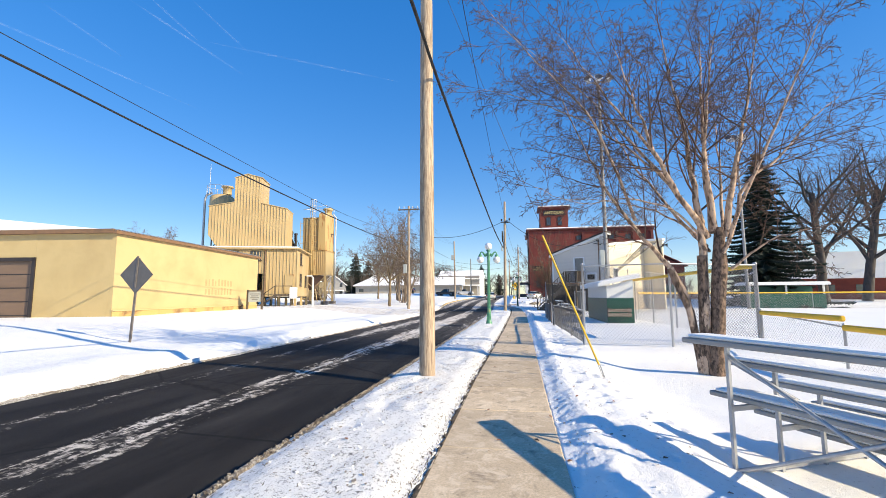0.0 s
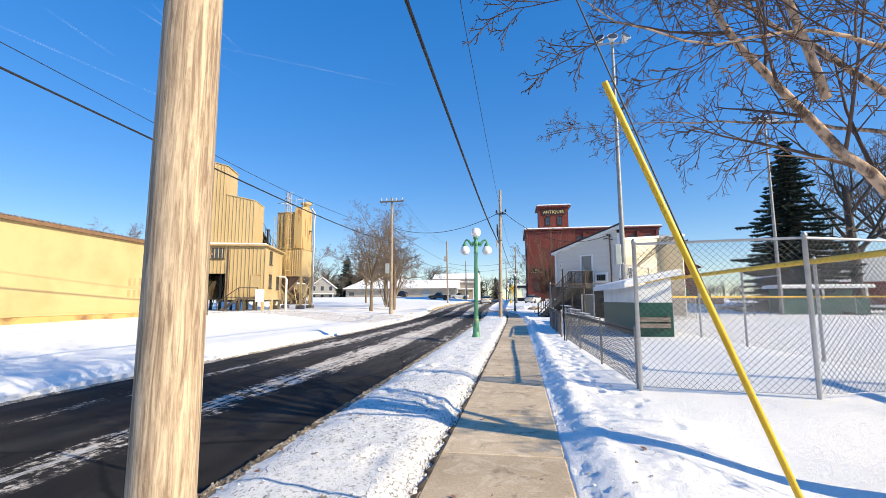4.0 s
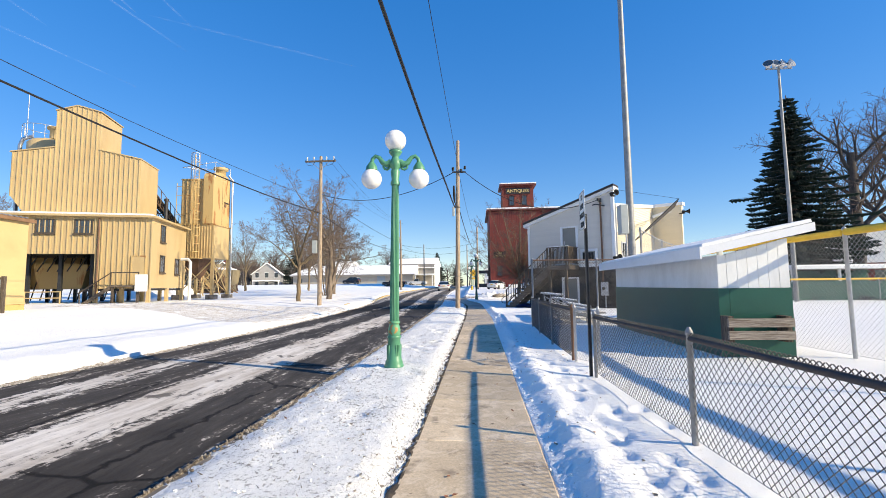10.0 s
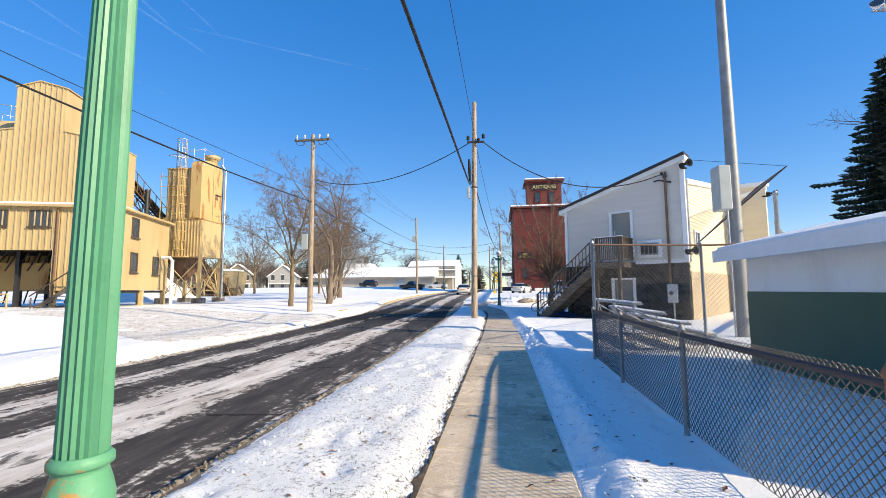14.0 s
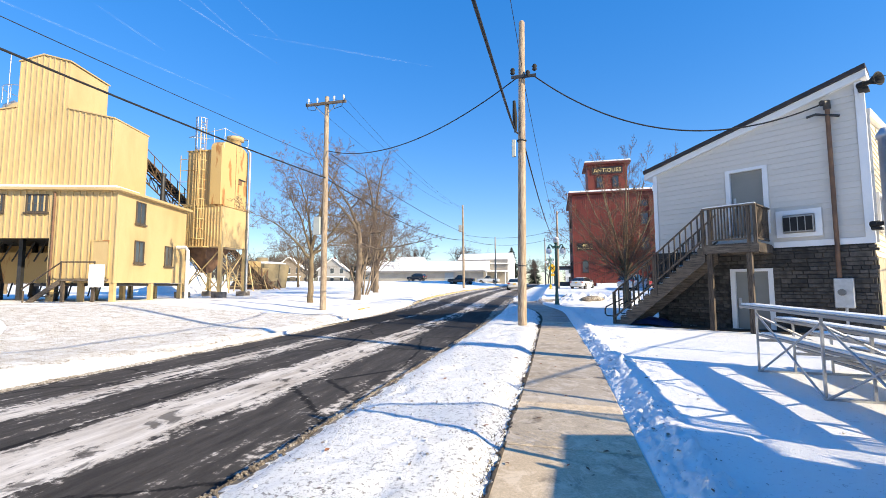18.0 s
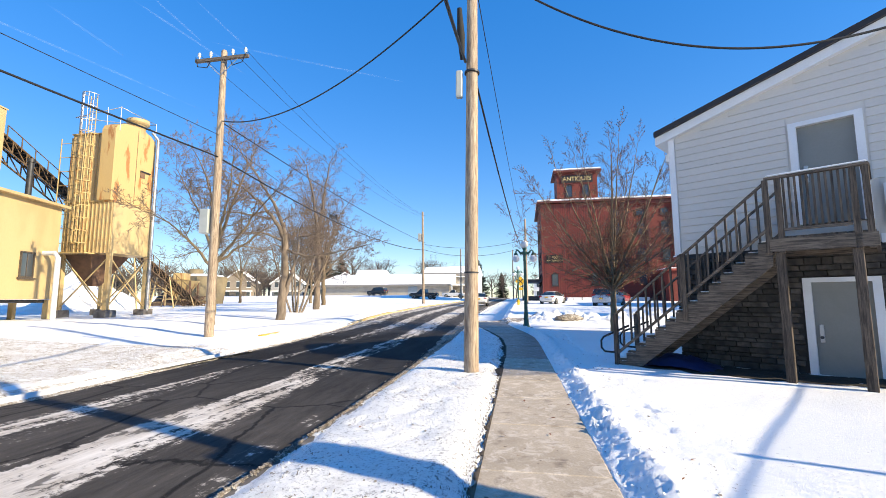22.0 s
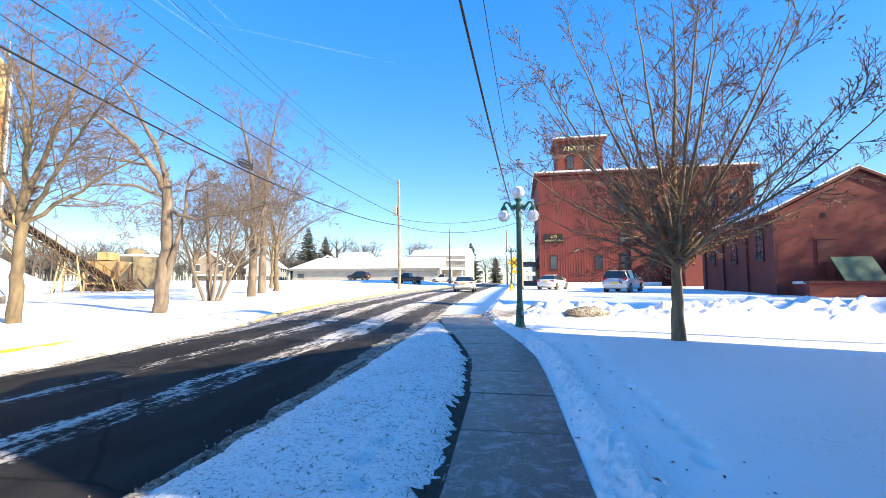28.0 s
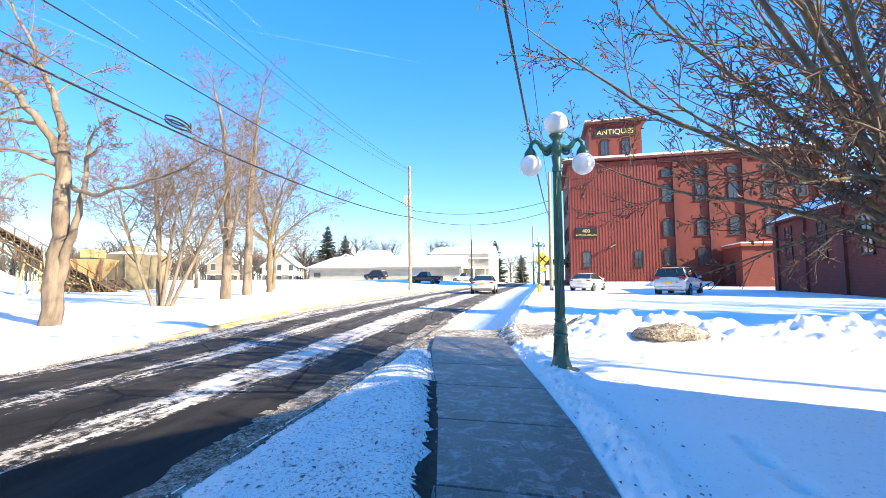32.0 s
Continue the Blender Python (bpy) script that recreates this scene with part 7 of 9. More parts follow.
bleacher(pose(2.99, 2.39, -0.14, 0, 0, 25.5) @ Matrix.Diagonal((1.14, 1.14, 1.14, 1)), 2.5, "aluminium bleacher with snow on its seats, beside the sidewalk")
bleacher(pose(3.03, 32.05, 0.02, 0, 0, 0), 4.3, "aluminium bleacher with snowy seats by the ballfield building")


# ---- wooden stair of the ballfield building ----
def press_stair():
    m = press_box_ob.matrix_world
    s = thing("wooden_stair", m @ pose(0, 0, 0.12), "weathered wooden outside stair with landing and balustrade", "stair")
    y0, y1 = -1.455, -0.34
    zd, zf = 2.66, 0.12
    ux0, ux1, ux2 = -0.93, 2.07, 3.46
    n = 14
    for i in range(n):
        x = ux0 + (ux1 - ux0) * i / n
        z = 0.02 + (zd - 0.02) * (i + 1) / (n + 0.4)
        part("tread", Geo().box(x, x + 0.27, y0 + 0.05, y1 - 0.05, z - 0.04, z), OLD_WOOD_X, s)
        part("tread_snow", Geo().box(x + 0.03, x + 0.2, y0 + 0.1, y1 - 0.1, z + 0.002, z + 0.025, c=0.01), SNOW, s)
    for y in (y0, y1):
        teeth = [(ux0 - 0.05, -0.12), (ux0 + 0.3, -0.12), (ux1, zd - 0.52)]
        for i in range(n - 1, -1, -1):
            x, z = ux0 + (ux1 - ux0) * i / n, 0.02 + (zd - 0.02) * (i + 1) / (n + 0.4) - 0.042
            teeth += [(x + (ux1 - ux0) / n - 0.001, z), (x, z)]
        teeth.append((ux0 - 0.05, 0.12))
        part("stringer", Geo().prism(teeth, y - 0.02, y + 0.03), OLD_WOOD_X, s, "sawtooth stair stringer")
    # landing
    for i in range(8):
        x = ux1 + (ux2 - ux1) * i / 8
        part("deck_board", Geo().box(x + 0.005, x + (ux2 - ux1) / 8 - 0.005, y0 - 0.03, -0.06, zd - 0.035, zd), OLD_WOOD, s)
    part("deck_beam", Geo().box(ux1 - 0.02, ux2 + 0.02, y0 - 0.06, y0 - 0.015, zd - 0.27, zd - 0.037), OLD_WOOD_X, s, "sunlit pale beam")
    part("deck_beam", Geo().box(ux2 - 0.03, ux2 + 0.02, y0 - 0.01, -0.06, zd - 0.27, zd - 0.037), OLD_WOOD, s)
    part("deck_beam", Geo().box(ux1 - 0.02, ux2 - 0.035, -0.12, -0.065, zd - 0.27, zd - 0.037), OLD_WOOD_X, s)
    for x in (ux1 + 0.11, ux2 - 0.25):
        part("support_post", Geo().box(x - 0.07, x + 0.07, y0 - 0.01, y0 + 0.13, -0.35, zd - 0.275, c=0.008), OLD_WOOD, s)
    # posts, rails and balusters
    hr = 1.06
    for x, z in ((ux0, zf), (0.55, 0.5 * (zd + zf)), (ux1 - 0.03, zd), (ux1 + 0.16, zd), (ux2 - 0.06, zd), (ux2 - 0.22, zd)):
        part("rail_post", Geo().box(x - 0.045, x + 0.045, y0 - 0.06, y0 + 0.03, z - 0.3 if x > ux0 else -0.35, z + hr + 0.02, c=0.006), OLD_WOOD, s)
    for x, z in ((ux0, zf), (0.55, 0.5 * (zd + zf))):
        part("rail_post", Geo().box(x - 0.045, x + 0.045, y1 - 0.02, y1 + 0.06, z - 0.3 if x > ux0 else -0.35, z + hr, c=0.006), OLD_WOOD, s)
    sl = (zd - zf) / (ux1 - ux0)
    for y, nm in ((y0 - 0.02, "outer"), (y1 + 0.01, "inner")):
        for dz, hh in ((hr - 0.02, 0.05), (0.16, 0.06)):
            g = Geo().prism([(ux0, zf + dz), (ux1, zd + dz), (ux1, zd + dz + hh), (ux0, zf + dz + hh)], y - 0.035, y + 0.035)
            part("handrail" if dz > 0.5 else "bottom_rail", g, OLD_WOOD_X, s)
        for k in range(1, 17):
            x = ux0 + (ux1 - ux0) * k / 17
            z = zf + (x - ux0) * sl
            part("baluster", Geo().box(x - 0.018, x + 0.018, y - 0.018, y + 0.018, z + 0.2, z + hr), OLD_WOOD, s)
    for a, b, fixed, axis in ((ux1 + 0.2, ux2 - 0.27, y0 - 0.02, 0), (y0 + 0.1, -0.1, ux2 - 0.06, 1)):
        if axis == 0:
            part("handrail", Geo().box(ux1 - 0.03, ux2 - 0.01, fixed - 0.06, fixed + 0.06, zd + hr + 0.022, zd + hr + 0.06), OLD_WOOD_X, s)
            part("handrail_snow", Geo().box(ux1, ux2 - 0.03, fixed - 0.05, fixed + 0.05, zd + hr + 0.062, zd + hr + 0.1, c=0.015), SNOW, s)
            part("bottom_rail", Geo().box(a, b, fixed - 0.025, fixed + 0.025, zd + 0.1, zd + 0.15), OLD_WOOD_X, s)
        else:
            part("handrail", Geo().box(fixed - 0.06, fixed + 0.06, a - 0.06, b, zd + hr + 0.022, zd + hr + 0.06), OLD_WOOD, s)
            part("bottom_rail", Geo().box(fixed - 0.025, fixed + 0.025, a, b, zd + 0.1, zd + 0.15), OLD_WOOD, s)
        nb = 11
        for k in range(nb):
            q = a + (b - a) * (k + 0.5) / nb
            x, y = (q, fixed) if axis == 0 else (fixed, q)
            part("baluster", Geo().box(x - 0.018, x + 0.018, y - 0.018, y + 0.018, zd + 0.152, zd + hr + 0.02), OLD_WOOD, s)
    part("loop_handrail", Geo().tube([(ux0 + 0.3, y1 + 0.02, 1.0), (ux0 - 0.35, y1 + 0.02, 0.72), (ux0 - 0.42, y1 + 0.02, 0.62), (ux0 - 0.42, y1 + 0.02, 0.45), (ux0 - 0.33, y1 + 0.02, 0.36), (ux0, y1 + 0.02, 0.36)], 0.022, 8), BLACK, s, "black metal loop handrail")
    part("loop_handrail", Geo().tube([(ux0 + 0.3, y0 - 0.02, 0.95), (ux0 - 0.3, y0 - 0.02, 0.67), (ux0 - 0.36, y0 - 0.02, 0.58), (ux0 - 0.36, y0 - 0.02, 0.42), (ux0 - 0.28, y0 - 0.02, 0.34), (ux0, y0 - 0.02, 0.34)], 0.022, 8), BLACK, s, "black metal loop handrail")
    tarp = Geo()
    tarp.grid(lambda u, v: (u, v, 0.14 + 0.3 * math.exp(-((u - 0.1) ** 2 + (v + 0.75) ** 2) * 2.2) * (1 + 0.5 * noise.noise((u * 4, v * 4, 0)))), list(np.linspace(-0.62, 1.1, 18)), list(np.linspace(-1.38, -0.12, 14)))
    ob = solo("blue_tarp", tarp, BLUE_TARP, "crumpled dark blue tarp lying under the wooden stair", "tarp", m=m)


BLUE_TARP = mat_worn("dark_blue_tarp", (0.015, 0.03, 0.12), (0.01, 0.02, 0.07), 0.45, 5.0)
press_stair()


# ---- trees ----
def grow(rng, gt, gw, start, d, length, r, level, spec, ends=None):
    """One limb and what grows from it: thick wood into gt, twigs into gw."""
    top = spec["levels"]
    n = 5 if level < 2 else (4 if level < top - 1 else 3)
    pts, radii = [Vector(start)], [r]
    d = Vector(d).normalized()
    for i in range(n):
        w = spec["wobble"] * (0.6 if level == 0 else 1.0)
        d = (d + Vector((rng.uniform(-w, w), rng.uniform(-w, w), rng.uniform(-w, w) + spec["lift"] * (0.35 if level else 0)))).normalized()
        pts.append(pts[-1] + d * (length / n))
        radii.append(max(spec["thin"], r * (1 - (i + 1) / n * (0.45 if level == 0 else 0.72))))
    geo = gt if level < spec["twig_level"] else gw
    geo.tube(pts, radii, (8, 6, 5, 3, 3, 3)[min(level, 5)], cap=False)
    if ends is not None and level >= top - 1:
        ends.extend(pts[1:])
    if level >= top:
        return
    kids = spec["kids"][level]
    for k in range(kids):
        f = spec["first"][level] + (1 - spec["first"][level]) * (k + rng.uniform(0.1, 0.9)) / kids
        i = min(int(f * n), n - 1)
        p = pts[i].lerp(pts[i + 1], f * n - i)
        ax = (pts[i + 1] - pts[i]).normalized()
        side = ax.orthogonal().normalized()
        side.rotate(Matrix.Rotation(k * 2.399 + rng.uniform(-0.5, 0.5), 3, ax))
        a = radians(rng.uniform(*spec["angle"][level]))
        nd = ax * math.cos(a) + side * math.sin(a)
        if level >= spec.get("droop_from", 9):
            nd.z -= spec.get("droop", 0)
        ln = length * spec["ratio"][level] * rng.uniform(0.7, 1.15) * (1.15 - 0.55 * f if level == 0 else 1 - 0.35 * f)
        rr = max(spec["thin"], radii[i] * spec["rr"] * rng.uniform(0.75, 1.05))
        grow(rng, gt, gw, p, nd, ln, min(rr, radii[i] * 0.85), level + 1, spec, ends)


def bare_tree(m, seed, spec, bark, twig, label, stems=None, group=""):
    rng = random.Random(seed)
    gt, gw = Geo(), Geo()
    for st in stems or [((0, 0, -0.2), (0, 0, 1), spec["height"] * spec["trunk"], spec["r"])]:
        grow(rng, gt, gw, st[0], st[1], st[2], st[3], 0, spec)
    t = thing("tree", m, label, "tree", group)
    part("trunk", gt, bark, t)
    part("crown", gw, twig, t, "fine bare twigs")
    return t


def limbed_tree(m, seed, spec, bark, twig, label, limbs, group="", leaf_count=0, leaf_core=(0.0, 0.0, 0.0)):
    """A tree from its main limbs, each (points, radius at its foot, side branches, their length, where they begin)."""
    rng = random.Random(seed)
    gt, gw = Geo(), Geo()
    ends = []
    for pts, r, count, reach, first in limbs:
        P = [Vector(p) for p in pts]
        path = []
        for i in range(len(P) - 1):
            p0, p1, p2, p3 = P[max(i - 1, 0)], P[i], P[i + 1], P[min(i + 2, len(P) - 1)]
            for k in range(4):
                t = k / 4
                q = 0.5 * ((2 * p1) + (p2 - p0) * t + (2 * p0 - 5 * p1 + 4 * p2 - p3) * t * t + (3 * p1 - p0 - 3 * p2 + p3) * t ** 3)
                path.append(q + Vector([rng.uniform(-1, 1) * spec["kink"] for _ in range(3)]) * (1 if path else 0))
        path.append(P[-1])
        n = len(path) - 1
        radii = [max(spec["thin"], r * (1 - (0.9 if count else 0.38) * (i / n) ** 0.85)) for i in range(n + 1)]
        gt.tube(path, radii, 9 if r > 0.08 else 6, cap=False)
        for k in range(count):
            f = first + (1 - first) * (k + rng.uniform(0.1, 0.9)) / count
            i = min(int(f * n), n - 1)
            p = path[i].lerp(path[i + 1], f * n - i)
            ax = (path[i + 1] - path[i]).normalized()
            side = ax.orthogonal().normalized()
            side.rotate(Matrix.Rotation(k * 2.399 + rng.uniform(-0.6, 0.6), 3, ax))
            a = radians(rng.uniform(28, 68))
            d = ax * math.cos(a) + side * math.sin(a)
            d.z += spec.get("rise", 0.0)
            ln = reach * rng.uniform(0.65, 1.25) * (1.15 - 0.5 * f)
            grow(rng, gt, gw, p, d, ln, max(spec["thin"], min(0.5 * radii[i], 0.013 * ln)), 1, spec, ends)
        grow(rng, gt, gw, path[-1], path[-1] - path[-2], reach * 0.8, radii[-1], 1, spec, ends)
    t = thing("tree", m, label, "tree", group)
    part("trunk", gt, bark, t)
    part("crown", gw, twig, t, "fine bare twigs")
    if leaf_count:
        lg = Geo()
        for _ in range(leaf_count):
            q = rng.choice(ends) + Vector((rng.uniform(-0.08, 0.08), rng.uniform(-0.08, 0.08), rng.uniform(-0.12, 0.02)))
            near = math.exp(-((q - Vector(leaf_core)).length / 1.25) ** 2)
            if rng.random() > 0.22 + near:
                continue
            s = rng.uniform(0.018, 0.036) + 0.024 * near
            lg.add([(-s, 0, 0), (0, -s * 0.6, s * 0.25), (s, 0, 0), (0, s * 0.6, s * 0.25)], [(0, 1, 2), (0, 2, 3)], False, pose(q.x, q.y, q.z, rng.uniform(0, 180), rng.uniform(0, 180), rng.uniform(0, 360)))
        part("dry_leaves", lg, DEAD_LEAF, t, "withered brown leaves still hanging")
    return t


BASE = dict(levels=4, twig_level=3, wobble=0.16, lift=0.12, thin=0.008, kids=(11, 7, 6, 5), first=(0.3, 0.2, 0.15, 0.15), angle=((35, 65), (30, 60), (30, 65), (25, 65)), ratio=(0.75, 0.55, 0.5, 0.5), rr=0.55, height=11.0, trunk=0.55, r=0.2)
# river birch beside the first bleacher: several stems from one foot, long drooping sprays
birch = dict(BASE, levels=4, twig_level=1, wobble=0.12, kids=(8, 6, 4, 3), ratio=(0.6, 0.55, 0.55, 0.55), first=(0.18, 0.12, 0.12, 0.1), angle=((25, 58), (25, 55), (25, 55), (25, 60)), thin=0.0042, rr=0.55, droop_from=2, droop=0.16, lift=0.02, kink=0.03, rise=0.1)
low_stems = [
    ([(-0.25, 0.05, -0.3), (-0.43, 0.05, 1.1), (-0.78, 0.1, 2.04), (-1.46, 0.15, 2.94), (-2.08, 0.2, 4.06), (-2.44, 0.25, 4.93), (-2.97, 0.3, 6.3)], 0.085, 15, 1.9, 0.36),
    ([(-0.2, 0.02, -0.3), (-0.17, 0, 1.5), (-0.14, 0, 2.76), (-0.21, 0, 3.84), (-0.34, 0, 5.07), (-0.51, 0, 6.1), (-0.69, 0, 7.4)], 0.12, 13, 1.8, 0.4),
    ([(-0.5, 0.0, 3.6), (-0.98, 0.12, 4.3), (-1.8, 0.24, 5.1), (-2.75, 0.36, 5.8), (-3.9, 0.48, 6.4), (-4.9, 0.6, 6.8)], 0.034, 14, 1.5, 0.2),
    ([(-0.6, 0, 3.8), (-1.4, 0.25, 5.0), (-2.2, 0.5, 6.2), (-3.8, 0.8, 8.0)], 0.045, 13, 1.7, 0.25),
    ([(-1.5, -0.1, 3.1), (-2.3, -0.4, 5.2), (-3.2, -0.5, 6.4), (-4.6, -0.4, 8.2)], 0.04, 13, 1.7, 0.3),
    ([(-0.19, 0, 2.8), (-0.81, -0.2, 3.33), (-1.74, -0.4, 3.54), (-2.78, -0.6, 3.45), (-3.7, -0.8, 3.8)], 0.028, 13, 1.3, 0.2),
]
high_limbs = [
    ([(0.0, 0, 2.7), (-0.63, -0.3, 3.56), (-1.17, -0.6, 4.5), (-1.55, -0.9, 5.34), (-2.0, -1.2, 6.5)], 0.075, 13, 1.9, 0.3),
    ([(0.1, 0, 2.8), (0.15, 0.27, 4.23), (0.26, 0.53, 5.73), (0.44, 0.8, 7.8)], 0.08, 13, 1.8, 0.3),
    ([(0.15, 0, 2.8), (-0.06, -0.27, 4.17), (-0.05, -0.53, 5.55), (0.09, -0.8, 6.9)], 0.07, 12, 1.7, 0.3),
    ([(0.36, 0, 2.7), (0.48, -0.17, 3.75), (0.71, -0.33, 5.05), (1.03, -0.5, 6.9)], 0.085, 13, 1.8, 0.3),
    ([(0.45, 0, 2.7), (0.95, 0.2, 3.94), (1.74, 0.4, 4.5), (2.57, 0.6, 5.4), (3.3, 0.8, 6.0)], 0.05, 12, 1.7, 0.3),
    ([(0.41, 0, 2.0), (0.88, -0.2, 2.44), (1.38, -0.4, 2.7), (2.2, -0.7, 2.85)], 0.034, 10, 1.3, 0.3),
    ([(-0.77, 0, 4.3), (-1.63, -0.33, 5.3), (-2.41, -0.67, 6.27), (-3.1, -1.0, 7.1)], 0.04, 12, 1.7, 0.2),
    ([(0.3, 0.1, 2.2), (0.7, 0.9, 3.6), (1.0, 1.6, 5.2), (1.2, 2.2, 6.6)], 0.055, 12, 1.8, 0.3),
    ([(0.2, -0.1, 2.3), (0.5, -0.9, 3.7), (0.8, -1.7, 5.0), (1.1, -2.4, 6.2)], 0.05, 12, 1.8, 0.3),
    ([(0.05, 0.1, 2.4), (-0.2, 1.3, 3.3), (-0.8, 2.5, 3.95), (-1.8, 3.4, 4.35), (-2.7, 3.8, 4.5)], 0.034, 9, 1.1, 0.35),
    ([(0.0, 0.1, 2.5), (-0.7, 0.9, 3.9), (-1.3, 1.6, 5.3), (-1.8, 2.2, 6.8)], 0.05, 12, 1.8, 0.3),
]
birch_tree = limbed_tree(pose(4.1, 10.25, 0.08), 4, birch, BARK_BIRCH, TWIG_BIRCH, "bare multi-stemmed birch with peeling tan bark in the snow", low_stems + high_limbs)
part("main_trunk", Geo().tube([(-0.03, -0.05, -0.6), (-0.03, -0.05, -0.1), (0.05, -0.05, 0.7), (0.1, -0.05, 1.4), (0.17, -0.05, 2.05), (0.22, -0.03, 2.9)], [0.24, 0.165, 0.135, 0.14, 0.15, 0.09], 16), BARK_SHAGGY, birch_tree, "shaggy dark brown main trunk")
for foot, bend, tip, r in (((-0.25, 0.05, -0.3), (-0.43, 0.05, 1.1), (-0.78, 0.1, 2.04), 0.088), ((-0.2, 0.02, -0.3), (-0.17, 0, 1.5), (-0.15, 0, 2.3), 0.122)):
    part("lower_bark", Geo().tube([foot, bend, tip], [r * 0.95, r * 0.86, r * 0.82], 11), BARK_SHAGGY, birch_tree, "dark shaggy bark of a stem's foot")
# street tree with withered leaves: short trunk, many rising limbs
oval = dict(BASE, levels=4, twig_level=2, wobble=0.09, kids=(10, 5, 4, 2), first=(0.15, 0.12, 0.12, 0.12), angle=((25, 48), (20, 42), (22, 48), (22, 50)), ratio=(0.42, 0.55, 0.5, 0.5), thin=0.0055, rr=0.6, lift=0.1, kink=0.02, rise=0.08)
limbs = [([(0.0, 0, -0.3), (0.02, 0.01, 0.3), (0.03, 0, 1.2), (0.04, 0.02, 2.1), (0.06, 0.04, 3.6), (0.14, -0.04, 5.6), (0.22, 0.0, 7.6)], 0.2, 24, 1.6, 0.34)]
for k in range(24):
    a, u = k * 2.399, (k + 0.5) / 24.0
    up = radians(78 - 62 * u ** 0.9)
    ln = 5.6 - 1.0 * u
    c_, s_ = math.cos(a) * math.cos(up), math.sin(a) * math.cos(up)
    z0 = 2.45 - 0.45 * u
    limbs.append(([(0.04, 0.02, z0 - 0.25), (0.3 * ln * c_, 0.3 * ln * s_, z0 + 0.27 * ln * math.sin(up)), (0.65 * ln * c_, 0.65 * ln * s_, z0 + 0.63 * ln * math.sin(up)), (ln * c_, ln * s_, z0 + ln * math.sin(up) + 0.35)], 0.078 - 0.03 * u, 10, 1.3, 0.12))
limbed_tree(pose(3.65, 54.05, 0.06), 9, oval, BARK_OLIVE, TWIG, "bare street tree with a dense rounded crown and withered leaves", limbs, leaf_count=30000, leaf_core=(0.0, 0.0, 2.7))
# trees along the far side of the road
bough = dict(BASE, levels=4, twig_level=2, wobble=0.2, kids=(8, 6, 5, 4), first=(0.2, 0.15, 0.12, 0.12), angle=((30, 60), (28, 62), (28, 62), (28, 62)), ratio=(0.5, 0.52, 0.5, 0.5), thin=0.007, rr=0.55, lift=0.08, kink=0.05, rise=0.15)
limbed_tree(pose(-14.75, 58.7, 0.15), 21, bough, BARK_TAN, TWIG_TAN, "old bare tree with forked leaning trunk and a torn limb", [
    ([(-0.16, 0, -0.4), (0.0, 0, 1.9), (0.07, 0, 3.7), (-0.03, 0, 5.4)], 0.3, 0, 1.0, 0.5),
    ([(-0.03, 0, 5.2), (-0.75, -0.4, 6.6), (-1.73, -0.75, 7.7), (-2.8, -1.1, 8.55), (-4.0, -1.5, 8.9)], 0.15, 11, 2.2, 0.3),
    ([(-0.03, 0, 5.3), (-0.75, 0.25, 7.05), (-2.1, 0.5, 8.95), (-3.7, 0.75, 11.0), (-4.9, 1.0, 12.8)], 0.14, 12, 2.3, 0.3),
    ([(-0.05, 0, 4.95), (-1.3, -0.65, 5.5), (-2.8, -1.3, 5.3), (-4.4, -2.0, 4.4)], 0.08, 10, 1.8, 0.2),
    ([(-0.95, 0, 6.5), (-2.8, 0.3, 6.85), (-5.2, 0.65, 7.2), (-8.0, 1.0, 7.0)], 0.08, 12, 2.0, 0.2),
    ([(0.02, 0, 1.3), (0.26, 0, 2.2), (0.6, 0, 3.2), (0.9, 0, 4.6), (1.0, 0, 5.7), (1.3, 0, 6.3)], 0.17, 5, 1.2, 0.6),
    ([(0.2, 0, 4.45), (1.45, -0.25, 4.05), (3.1, -0.5, 4.1), (4.7, -0.75, 4.35), (5.8, -1.0, 4.55)], 0.085, 9, 1.3, 0.35),
    ([(0.9, 0, 5.25), (1.85, -0.5, 5.2), (2.75, -1.0, 5.4)], 0.06, 4, 0.9, 0.4),
    ([(-0.03, 0, 4.5), (-0.7, -0.3, 4.8), (-1.1, -0.65, 4.2), (-1.05, -1.0, 3.6)], 0.05, 4, 0.9, 0.3),
], group="roadside trees")
sap = dict(BASE, levels=4, kids=(7, 6, 6, 5), wobble=0.15, height=8, r=0.09, trunk=0.7)
t2 = bare_tree(pose(-17.25, 64.9, 0.4), 22, sap, BARK_TAN, TWIG_TAN, "clump of slender bare saplings in the snow", [((0.1 * k - 0.3, 0.1 * (k % 3), -0.2), (0.16 * (k - 2.5), 0.1 * (k % 2) - 0.05, 1), 5.6 + 0.5 * (k % 3), 0.085) for k in range(6)], group="roadside trees")
t3 = limbed_tree(pose(-18.25, 70.2, 0.5), 23, bough, BARK_TAN, TWIG_TAN, "tall bare tree with an upright trunk", [
    ([(0, 0, -0.3), (0.05, 0, 3.8), (-0.2, 0, 7.6), (-0.7, 0, 10.8), (-1.45, 0, 13.4)], 0.32, 22, 2.6, 0.25),
    ([(0.02, 0, 2.4), (0.9, -0.5, 4.5), (1.3, -0.8, 7.0), (1.6, -1.0, 9.6)], 0.14, 12, 2.0, 0.3),
    ([(0.0, 0, 3.0), (-1.0, 0.5, 5.0), (-1.9, 0.8, 7.4), (-2.4, 1.0, 9.8)], 0.13, 12, 2.0, 0.3),
], group="roadside trees")
